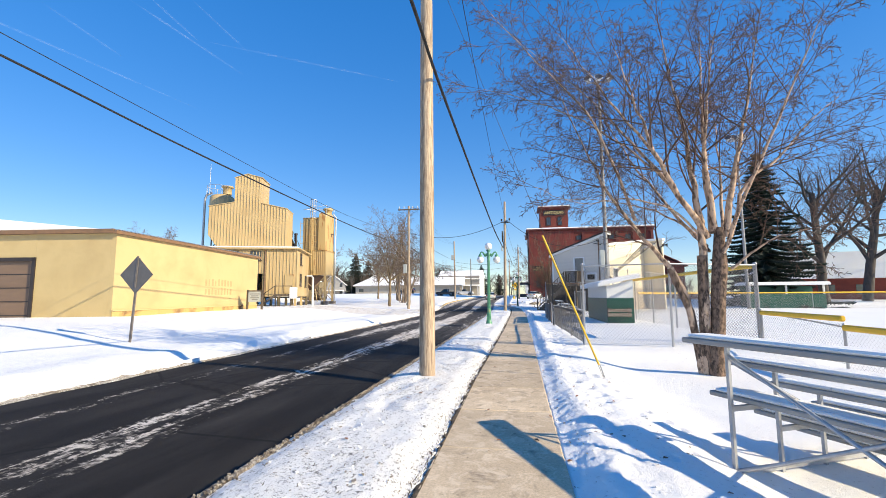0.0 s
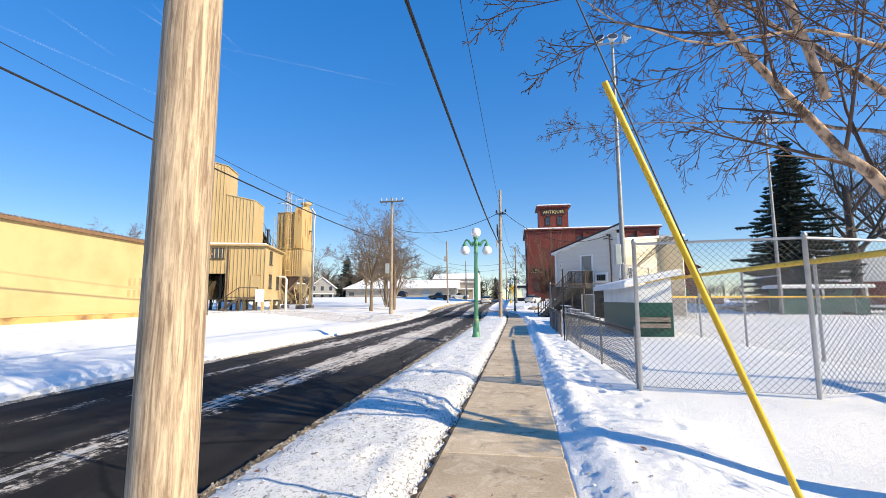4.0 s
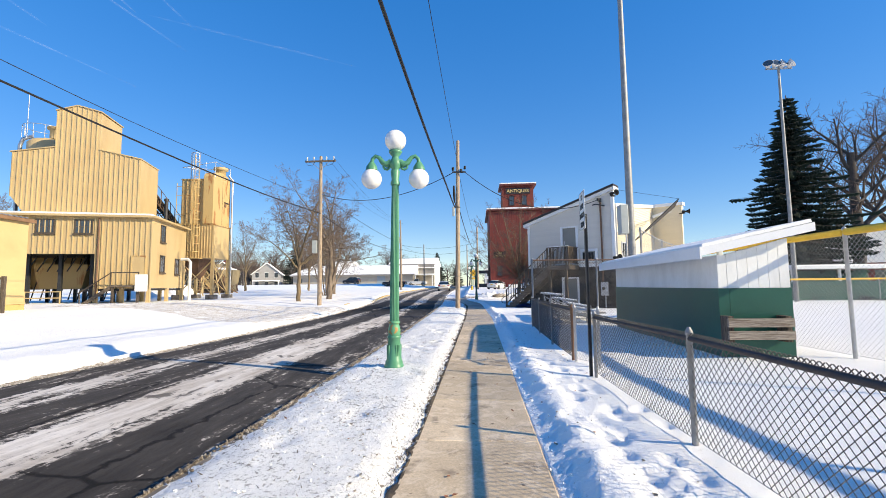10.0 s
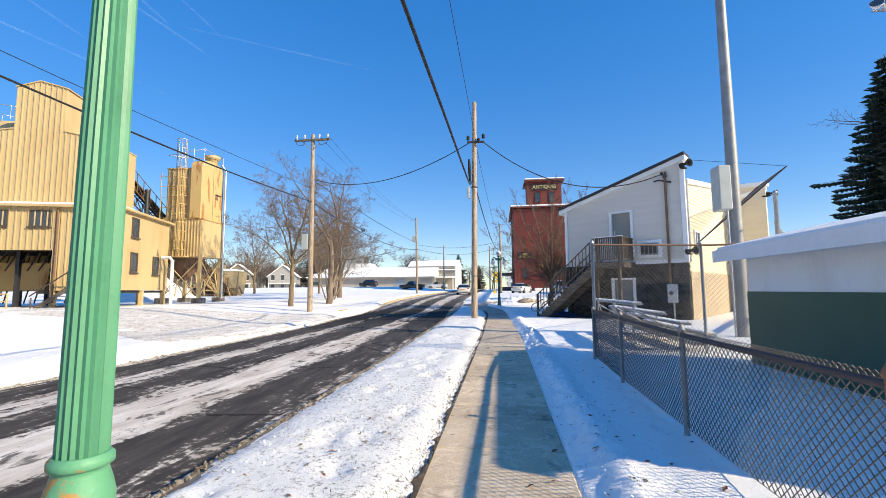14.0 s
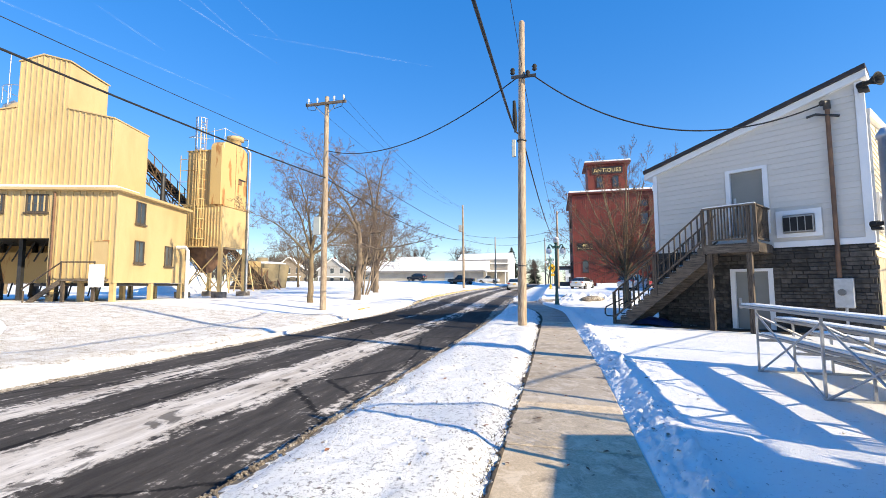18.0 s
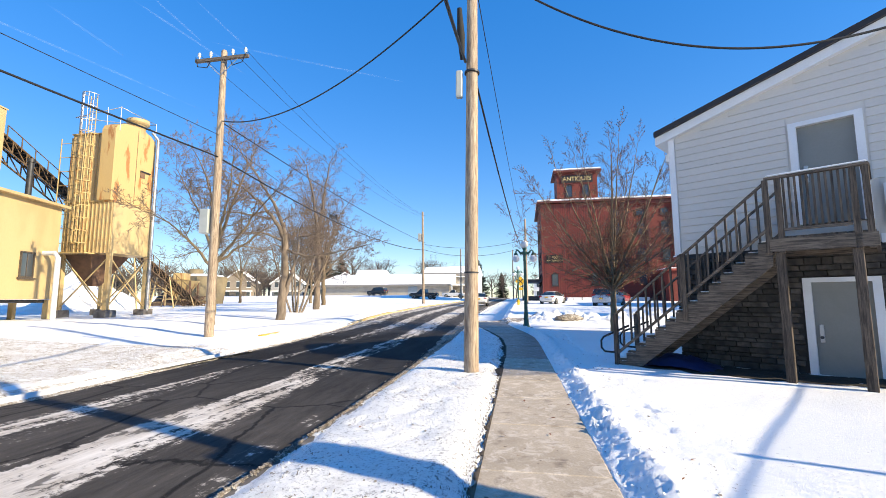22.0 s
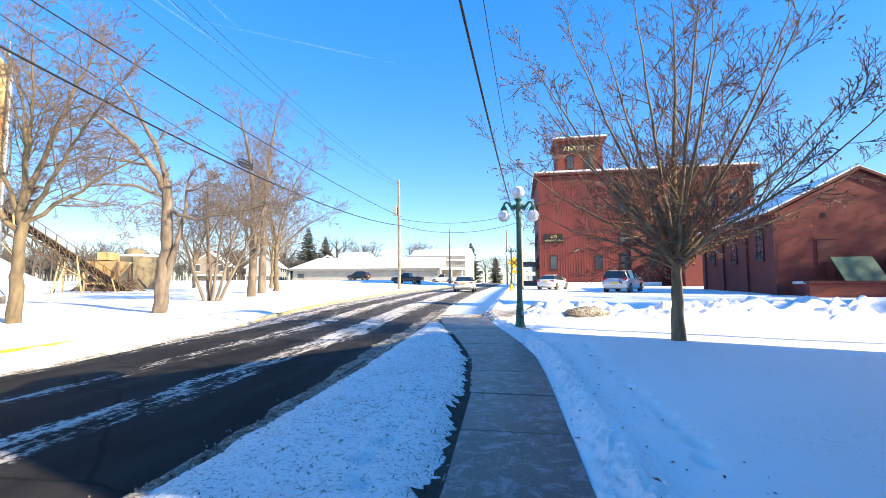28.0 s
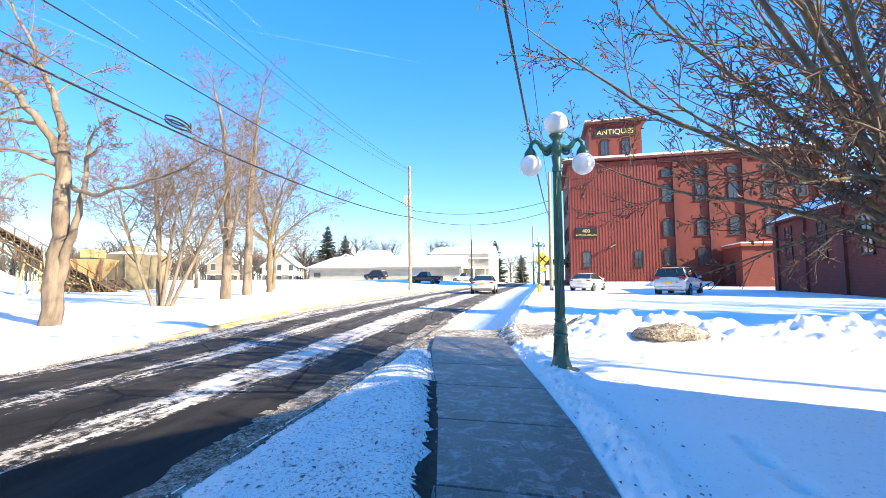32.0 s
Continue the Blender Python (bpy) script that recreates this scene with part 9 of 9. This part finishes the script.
    part("cabin_glass", gl, CAR_GLASS, c, "dark car windows")
    rf = Geo()
    mid = [q for q in green if q[2] > H - 0.12]
    vs = []
    for f, w, z in mid:
        y = f * L - L / 2
        vs += [(-hw * w - .01, y, z - .02), (-hw * w * .85, y, z + .03), (hw * w * .85, y, z + .03), (hw * w + .01, y, z - .02)]
    rf.add(vs, [(j * 4 + i, j * 4 + i + 1, (j + 1) * 4 + i + 1, (j + 1) * 4 + i) for j in range(len(mid) - 1) for i in range(3)], True)
    part("roof_panel", rf, paint, c)
    for s in (-1, 1):
        for j in range(1, k):
            f, w, z = green[j]
            if kind == "sedan" and j == 1:
                continue
            y = f * L - L / 2
            y2 = y + (0.0 if 1 < j < k - 1 else (0.25 if j == 1 else 0.0))
            q = green[j - 1] if j == k - 1 else green[j]
            part("pillar", Geo().tube([(s * hw * .945, y if j < k - 1 else y - .05, belt - .02), (s * hw * (q[1] + .012), (q[0] * L - L / 2), q[2] - .02)], .035, 5), paint if j in (1, k - 1) else BLACK, c)
    R = {"sedan": .33, "suv": .37, "pickup": .4, "van": .35}[kind]
    for s in (-1, 1):
        for f in (.19, .81):
            wm = pose(s * (hw - .1), f * L - L / 2, R, 0, 90, 0)
            t = part("tyre", Geo().lathe([(R * .62, -.11), (R * .95, -.11), (R, -.07), (R, .07), (R * .95, .11), (R * .62, .11)], 20, wm), RUBBER, c)
            part("rim", Geo().lathe([(R * .2, -.1), (R * .64, -.115), (R * .64, .115), (R * .2, .1)], 12, wm), ALU, t)
            part("wheel_arch", Geo().lathe([(R * 1.16, -.02), (R * 1.16, .02)], 20, pose(s * (hw - .012), f * L - L / 2, R, 0, 90, 0)), BLACK, c)
        part("tail_light", Geo().box(s * hw * .55 if s > 0 else -hw * .93, hw * .93 if s > 0 else -hw * .55, -L / 2 - .0, -L / 2 + .16, .78 if kind == "sedan" else .95, .93 if kind == "sedan" else 1.2, c=.03), TAIL_RED, c, "red tail light")
        part("door_mirror", Geo().box(s * hw - (.0 if s > 0 else .18), s * hw + (.18 if s > 0 else 0), L * .16, L * .16 + .1, belt, belt + .14, c=.03), paint, c)
        part("door_handle", Geo().box(s * hw - .01, s * hw + .015, -.3, -.12, belt - .14, belt - .11), paint, c)
        part("headlight", Geo().box(s * hw * .5 if s > 0 else -hw * .85, hw * .85 if s > 0 else -hw * .5, L / 2 - .22, L / 2 - .06, .62, .74, c=.03), FLOOD, c)
    part("number_plate", Geo().box(-.17, .17, -L / 2 - .02, -L / 2 + .02, .72, .86), SIGN_YELLOW, c, "pale number plate")
    part("rear_bumper", Geo().box(-hw * .82, hw * .82, -L / 2 - .03, -L / 2 + .2, .4, .62, c=.05), paint if kind != "pickup" else GALV, c)
    if kind == "pickup":
        part("load_bed", Geo().box(-hw * .82, hw * .82, -L / 2 + .1, -L * .14, 1.171, 1.2), BLACK, c)
    return c


TAIL_RED = mat_new("red_lens", (0.35, 0.01, 0.012), 0.25)
WHITE_CAR = mat_worn("white_car_paint", (0.7, 0.69, 0.66), (0.6, 0.59, 0.57), 0.25, 1.5, bump_s=0)
SILVER_CAR = mat_worn("silver_car_paint", (0.55, 0.56, 0.57), (0.46, 0.47, 0.48), 0.28, 1.5, bump_s=0, metal=0.35)
BLACK_CAR = mat_worn("black_car_paint", (0.02, 0.02, 0.022), (0.04, 0.04, 0.04), 0.25, 1.5, bump_s=0)
car(pose(-5.1, 84.0, rise(84) - 0.08, 0.3, 0, 2.5), 4.8, 1.84, WHITE_CAR, "white sedan driving away along the road")
car(pose(8.1, 79.4, 0.72, 0, 0, -28), 4.8, 1.9, SILVER_CAR, "silver sport utility car parked in the snowy lot", "suv")
car(pose(3.2, 87.0, 0.86, 0, 0, -22), 4.7, 1.82, WHITE_CAR, "white sedan parked before the mill")
RED_CAR = mat_worn("dark_red_car_paint", (0.22, 0.02, 0.025), (0.17, 0.016, 0.02), 0.28, 1.5, bump_s=0)
car(pose(11.6, 92.0, 0.9, 0, 0, -30), 4.6, 1.8, RED_CAR, "dark red sedan parked by the mill")
car(pose(-19.0, 116.0, ground_z(-19.0, 116.0), 0, 0, 82), 5.4, 1.95, BLACK_CAR, "black pickup truck parked by the road", "pickup")
car(pose(-33.5, 131.0, ground_z(-33.5, 131.0), 0, 0, 80), 4.8, 1.9, BLACK_CAR, "black van parked before the long store", "van")
car(pose(-16.5, 137.0, ground_z(-16.5, 137.0), 0, 0, 88), 5.4, 1.95, WHITE_CAR, "white pickup truck parked by the long store", "pickup")


# ---- ground details ----
SOIL = mat_worn("dead_grass_and_soil", (0.16, 0.115, 0.07), (0.05, 0.037, 0.025), 0.95, 8.0, 0.35, 0.65, 60.0, 0.9)
DRIVE = mat_dirty_snow()
DRIVE.name = "driveway_packed_snow"
dr = [n for n in DRIVE.node_tree.nodes if n.type == "VALTORGB"][0].color_ramp.elements
for e, (p, c) in zip(dr, ((0.4, (0.26, 0.19, 0.13)), (0.45, (0.52, 0.43, 0.33)), (0.485, (0.78, 0.72, 0.64)), (0.54, (0.92, 0.9, 0.87)))):
    e.position, e.color = p, (*c, 1)


def edge_strip(name, edge, side, y0, y1, wmin, wmax, seed, label):
    g = Geo()
    ys = list(np.arange(y0, y1, 0.045))
    for y in ys:
        w = wmin + (wmax - wmin) * max(0, min(1, 0.45 + 0.5 * fbm(seed, y, 1.3, 3) + 0.55 * fbm(seed, y, 7.0, 3)))
        e = edge(y)
        for f in (0.0, 0.35, 0.7, 1.0):
            x = e + side * (w * f - 0.03)
            z = max(rise(y) + 0.006, ground_z(x, y) + 0.008 if f > 0 else 0) if f < 1 else min(ground_z(x, y), rise(y) + 0.1) + 0.002
            g.v.append((x, y, z + 0.012 * (fbm(x, y, 9.0, 2) if 0 < f < 1 else 0)))
    for j in range(len(ys) - 1):
        for i in range(3):
            q = (j * 4 + i, j * 4 + i + 1, (j + 1) * 4 + i + 1, (j + 1) * 4 + i)
            g.f.append(q if side > 0 else q[::-1])
            g.s.append(True)
    return solo(name, g, SOIL, label, "grass edge", kind="structure")


edge_strip("grass_edge_verge", walk_l, -1, -5, 43, 0.0, 0.09, 3.1, "ragged strip of dead grass along the sidewalk")
trench = edge_strip("grass_edge_trench", walk_l, -1, 43, 55, 0.04, 0.24, 5.7, "dark wet strip of soil along the sidewalk")
trench.data.materials[0] = mat_worn("wet_black_soil", (0.055, 0.042, 0.028), (0.02, 0.016, 0.011), 0.95, 9.0, 0.35, 0.65, 60.0, 1.0)


def driveway():
    g = Geo()
    xs = np.linspace(0, 1, 40)
    ys = np.linspace(0, 1, 50)

    def fn(u, v):
        x0 = road_l(40) - 0.15
        x = x0 + (-27.0 - x0) * u
        half = 7.2 - 3.4 * smooth_step(0, 0.5, u)
        y = 39.5 + 4.5 * u + (2 * v - 1) * half
        edge = min(u, 1 - u, v, 1 - v)
        return (x, y, ground_z(x, y) + (0.014 if edge > 0.01 else -0.05) + 0.02 * noise.noise((x * 1.5, y * 1.5, 0)) * min(1, edge * 20))

    g.grid(fn, list(xs), list(ys))
    g.f = [f[::-1] for f in g.f]
    solo("driveway", g, DRIVE, "rutted driveway of brown packed snow leading to the plant", "driveway", kind="structure")


driveway()


APRON = mat_dirty_snow()
APRON.name = "slushy_driveway_apron"
apron_ramp = [n for n in APRON.node_tree.nodes if n.type == "VALTORGB"][0].color_ramp.elements
for e, (p, c) in zip(apron_ramp, ((0.42, (0.07, 0.052, 0.04)), (0.475, (0.24, 0.19, 0.14)), (0.515, (0.5, 0.43, 0.35)), (0.57, (0.85, 0.82, 0.77)))):
    e.position, e.color = p, (*c, 1)


def lot_apron():
    g = Geo()

    def fn(u, v):
        y = 57.3 + 3.6 * v + 1.0 * u
        x0, x1 = road_r(y) - 0.1, -0.9 + 3.2 * v
        x = x0 + (x1 - x0) * u
        e = min(u, 1 - u, v, 1 - v)
        base = max(rise(y) - 0.085, ground_z(x, y) if x > walk_r(y) else rise(y) - 0.085)
        return (x, y, base + (0.02 if e > 0.01 else -0.04))

    g.grid(fn, list(np.linspace(0, 1, 26)), list(np.linspace(0, 1, 26)))
    solo("driveway_apron", g, APRON, "slushy brown driveway apron into the mill lot", "driveway", kind="structure")


lot_apron()


def shaded_bare_ground():
    """Thawed soil and painted shade along the ballfield building's foot, under the stair."""
    g = Geo()
    mw = press_box_ob.matrix_world

    def fn(u, v):
        w = -1.5 + 0.45 * smooth_step(1.8, 3.2, u) + 0.2 * noise.noise((u * 2.0, 1.0, 4.0))
        p = mw @ Vector((u, -0.03 + w * v, 0))
        return (p.x, p.y, ground_z(p.x, p.y) + (0.015 if 0.02 < v < 0.97 else -0.03) + 0.02 * fbm(p.x, p.y, 4.0))

    g.grid(fn, list(np.linspace(-0.85, 4.6, 60)), list(np.linspace(0, 1, 16)))
    solo("shaded_bare_ground", g, trench.data.materials[0], "bare wet soil along the foot of the building, stair shade painted in", "soil", kind="structure")


shaded_bare_ground()
# storm drain grate in the gutter
dg = thing("storm_drain", pose(-2.86, 50.6, rise(50.6) - 0.105, 0, 0, 3), "black iron storm drain grate in the gutter", "drain")
part("frame", Geo().box(-0.36, -0.31, -0.75, 0.75, -0.02, 0.03).box(0.31, 0.36, -0.75, 0.75, -0.02, 0.03).box(-0.31, 0.31, -0.75, -0.7, -0.02, 0.03).box(-0.31, 0.31, 0.7, 0.75, -0.02, 0.03), DARK_STEEL, dg)
for k in range(22):
    part("bar", Geo().box(-0.31, 0.31, -0.68 + k * 0.064, -0.655 + k * 0.064, -0.02, 0.026), DARK_STEEL, dg)
# flat black sheet paints the unlit depth below the bars
part("pit", Geo().box(-0.31, 0.31, -0.7, 0.7, -0.02, -0.012), BLACK, dg)
solo("yellow_kerb_block", Geo().box(-0.9, 0.9, -0.1, 0.1, -0.05, 0.1, c=0.03), YELLOW_CAP, "yellow painted kerb block half buried in snow", "kerb block", m=pose(-10.6, 50.8, 0.05, 0, 0, 95))
# fallen log of dirty ice in the snowbank
gi = Geo()
gi.grid(lambda u, v: ((0.75 + 0.1 * noise.noise((u * 3, v, 2))) * math.cos(u) * math.sin(v), 0.32 * math.sin(u) * math.sin(v) * (1 + 0.4 * noise.noise((u * 2, v * 2, 5))), 0.2 * math.cos(v) * (1 + 0.5 * noise.noise((u * 2, v * 3, 1)))), list(np.linspace(0, 2 * math.pi, 28)), list(np.linspace(0.02, math.pi - 0.02, 14)))
solo("dirty_ice_chunk", gi, SLUSH, "brown chunk of dirty ice in the ploughed snowbank", "ice chunk", m=pose(2.2, 58.4, ground_z(2.2, 58.4) + 0.05, 0, 0, 8))
# clods and ice crumbs thrown beside the sidewalk
crng = random.Random(41)
cg = Geo()
for _ in range(3000):
    y = crng.uniform(0, 57)
    if crng.random() < 0.6:
        x = walk_r(y) + abs(crng.gauss(0.1, 0.26))
    else:
        x = crng.uniform(road_r(y) + 0.25, walk_l(y) - 0.03)
    s = crng.uniform(0.006, 0.02) if x < walk_l(y) else min(0.018, 0.004 + crng.expovariate(220))
    mm = pose(x, y, ground_z(x, y) + s * 0.2, crng.uniform(0, 90), crng.uniform(0, 90), crng.uniform(0, 90))
    cg.add([(s, 0, 0), (-s, 0, 0), (0, s * 0.8, 0), (0, -s * 0.8, 0), (0, 0, s * 0.7), (0, 0, -s * 0.7)], [(0, 2, 4), (2, 1, 4), (1, 3, 4), (3, 0, 4), (2, 0, 5), (1, 2, 5), (3, 1, 5), (0, 3, 5)], False, mm)
solo("snow_crumbs", cg, SNOW, "crumbs of shovelled snow and ice", "snow", kind="stuff")
kg = Geo()
for _ in range(6000):
    y = crng.uniform(-1, 57)
    x = road_r(y) + crng.gauss(0.0, 0.05 + 0.12 * smooth_step(38, 48, y))
    s = crng.uniform(0.006, 0.024)
    z = rise(y) + 0.025 if x > road_r(y) else rise(y) - 0.1 + 0.06 * math.exp((x - road_r(y)) / 0.1)
    mm = pose(x, y, z, crng.uniform(0, 90), crng.uniform(0, 90), crng.uniform(0, 90))
    kg.add([(s, 0, 0), (-s, 0, 0), (0, s * 0.8, 0), (0, -s * 0.8, 0), (0, 0, s * 0.7), (0, 0, -s * 0.7)], [(0, 2, 4), (2, 1, 4), (1, 3, 4), (3, 0, 4), (2, 0, 5), (1, 2, 5), (3, 1, 5), (0, 3, 5)], False, mm)
solo("slush_crumbs", kg, SLUSH, "brown crumbs of frozen slush in the gutter", "slush", kind="stuff")
GRIT = mat_worn("grey_brown_grit", (0.34, 0.29, 0.23), (0.16, 0.13, 0.1), 0.95, 20.0)
# specks of dirt, leaf and melted pits in the verge and beside the walk
pg = Geo()
for _ in range(9000):
    y = crng.uniform(-1, 57)
    x = crng.uniform(road_r(y) + 0.18, walk_l(y) - 0.04) if crng.random() < 0.78 else walk_r(y) + abs(crng.gauss(0.2, 0.6))
    if fbm(x, y, 0.9, 3, 2.0) + crng.uniform(-0.35, 0.35) < 0.0:
        continue
    z = ground_z(x, y)
    r = 0.004 + min(0.016, crng.expovariate(240))
    a0 = crng.uniform(0, 6.28)
    ring = [(x + r * crng.uniform(0.6, 1.4) * math.cos(a0 + k * 1.257), y + 1.6 * r * crng.uniform(0.6, 1.4) * math.sin(a0 + k * 1.257), z + crng.uniform(0.002, 0.012)) for k in range(5)]
    pg.add(ring, [(0, 1, 2, 3, 4)])
solo("verge_dirt", pg, GRIT, "specks of dirt and leaf litter on the snow", "dirt", kind="stuff")
# dead grass poking through the snow of the verge
tg = Geo()
for _ in range(9000):
    y = crng.uniform(-2, 57)
    k = crng.random()
    lip = 0.07 if y < 43 else 0.13
    x = walk_l(y) - abs(crng.gauss(0.0, lip)) if k < 0.6 else crng.uniform(road_r(y) + 0.2, walk_l(y) - 0.05)
    if k > 0.6 and fbm(x, y, 1.2, 3) < 0.05:
        continue
    z = max(ground_z(x, y), rise(y)) - 0.004
    h, w, a = crng.uniform(0.012, 0.04), crng.uniform(0.003, 0.007), crng.uniform(0, 6.28)
    lx_, ly_ = crng.uniform(-0.03, 0.03), crng.uniform(-0.03, 0.03)
    tg.add([(x - w * math.cos(a), y - w * math.sin(a), z), (x + w * math.cos(a), y + w * math.sin(a), z), (x + lx_, y + ly_, z + h)], [(0, 1, 2)])
solo("dead_grass", tg, SOIL, "dead grass blades poking through the snow", "grass", kind="stuff")
lg = Geo()
for _ in range(420):
    y = crng.uniform(2, 56)
    x = crng.choice((crng.uniform(walk_l(y) - 1.6, walk_l(y)), crng.uniform(walk_l(y), walk_r(y)), crng.uniform(walk_r(y), walk_r(y) + 1.2)))
    z = ground_z(x, y) if not walk_l(y) < x < walk_r(y) else rise(y) + 0.006
    s = crng.uniform(0.012, 0.04)
    lg.add([(-s, 0, 0), (0, -s * 0.5, s * 0.2), (s, 0, 0.004), (0, s * 0.5, s * 0.2)], [(0, 1, 2), (0, 2, 3)], False, pose(x, y, z + 0.008, crng.uniform(-20, 20), crng.uniform(-20, 20), crng.uniform(0, 360)))
solo("fallen_leaves", lg, DEAD_LEAF, "scattered dry leaves on snow and concrete", "leaves", kind="stuff")

# old vapour trails high in the sky
TRAIL = mat_new("vapour_trail", (0.9, 0.93, 1.0), 1.0)
TRAIL.node_tree.nodes["Principled BSDF"].inputs["Alpha"].default_value = 0.16
tn = noise_tex(TRAIL, coords(TRAIL, (0.004, 0.004, 0.004)), 3.0, 5, 0.6)
set_in(TRAIL, "Alpha", ramp(TRAIL, tn, [(0.3, grey(0.0)), (0.7, grey(0.055))]))
for a, b, w in (((-1584, 1475, 1252), (-1300, 1841, 1084), 4), ((-1397, 1602, 1318), (-1248, 1825, 1169), 4), ((-1520, 1521, 1276), (-1426, 1683, 1178), 4), ((-1799, 1305, 1147), (-1673, 1538, 1045), 4), ((-1390, 1710, 1183), (-600, 2146, 1136), 4), ((-2500, 720, 1260), (-1500, 1790, 905), 4)):
    A, B = Vector(a), Vector(b)
    n = (B - A).cross(A.lerp(B, 0.5)).normalized() * w
    pts = [A.lerp(B, t) for t in np.linspace(0, 1, 9)]
    g = Geo()
    ws = [0.15, 0.7, 1, 1, 1, 1, 1, 0.7, 0.15]
    g.add([p + n * k for p, k in zip(pts, ws)] + [p - n * k for p, k in zip(pts, ws)], [(i, i + 1, i + 10, i + 9) for i in range(8)])
    solo("vapour_trail", g, TRAIL, "thin white vapour trail high in the blue sky", "vapour trail", kind="structure").visible_shadow = False


# pale yellow kerb along the far side of the road
def far_kerb():
    g = Geo()
    ys = list(np.arange(56.5, 112.0, 0.5))
    for y in ys:
        x, z = road_l(y), rise(y)
        bury = 0.05 * noise.noise((7.0, y * 0.6, 0.0)) - 0.08 * smooth_step(60, 57, y)
        for dx, dz in ((0.03, -0.3), (0.03, -0.02), (0.0, 0.01), (-0.2, 0.01), (-0.24, -0.3)):
            g.v.append((x + dx, y, z + dz + (bury if dz > -0.1 else 0)))
    for j in range(len(ys) - 1):
        for i in range(4):
            g.f.append((j * 5 + i, (j + 1) * 5 + i, (j + 1) * 5 + i + 1, j * 5 + i + 1))
            g.s.append(False)
    paint = mat_worn("faded_yellow_kerb_paint", (0.55, 0.36, 0.09), (0.5, 0.42, 0.3), 0.85, 1.5, 0.4, 0.6, 20.0, 0.2)
    solo("kerb_far", g, paint, "faded yellow painted kerb along the far road edge", "kerb", kind="structure")


far_kerb()


# ---- pieces of pavement and wall ----
def build_sidewalk():
    sw = thing("sidewalk", pose(0, 0, 0), "pale concrete sidewalk of square slabs, salt-stained", "sidewalk", kind="structure")
    y = -6.0
    rng = random.Random(2)
    while y < 58.6:
        y2 = y + 1.52
        a0, b0, a1, b1 = walk_l(y), walk_r(y), walk_l(y2), walk_r(y2)
        g = Geo()
        e = 0.006
        z0, z1 = rise(y) - 0.005, rise(y2) - 0.005
        dz = rng.uniform(-0.004, 0.004)
        P = [(a0 + 0.0, y + e, z0 + dz), (b0, y + e, z0 + dz), (b1, y2 - e, z1 + dz), (a1, y2 - e, z1 + dz)]
        c = 0.012
        Q = [(a0 + c, y + e + c, z0 + dz + 0.008), (b0 - c, y + e + c, z0 + dz + 0.008), (b1 - c, y2 - e - c, z1 + dz + 0.008), (a1 + c, y2 - e - c, z1 + dz + 0.008)]
        Bt = [(p[0], p[1], p[2] - 0.12) for p in P]
        g.add(Q + P + Bt, [(0, 1, 2, 3), (4, 5, 1, 0), (5, 6, 2, 1), (6, 7, 3, 2), (7, 4, 0, 3), (8, 9, 5, 4), (9, 10, 6, 5), (10, 11, 7, 6), (11, 8, 4, 7)])
        part("slab", g, CONC if y < 32 else (CONC_GREY if y < 44.5 else CONC_WET_SHADE), sw)
        y = y2
    return sw


build_sidewalk()
stone_veneer(stone_wall_ob)
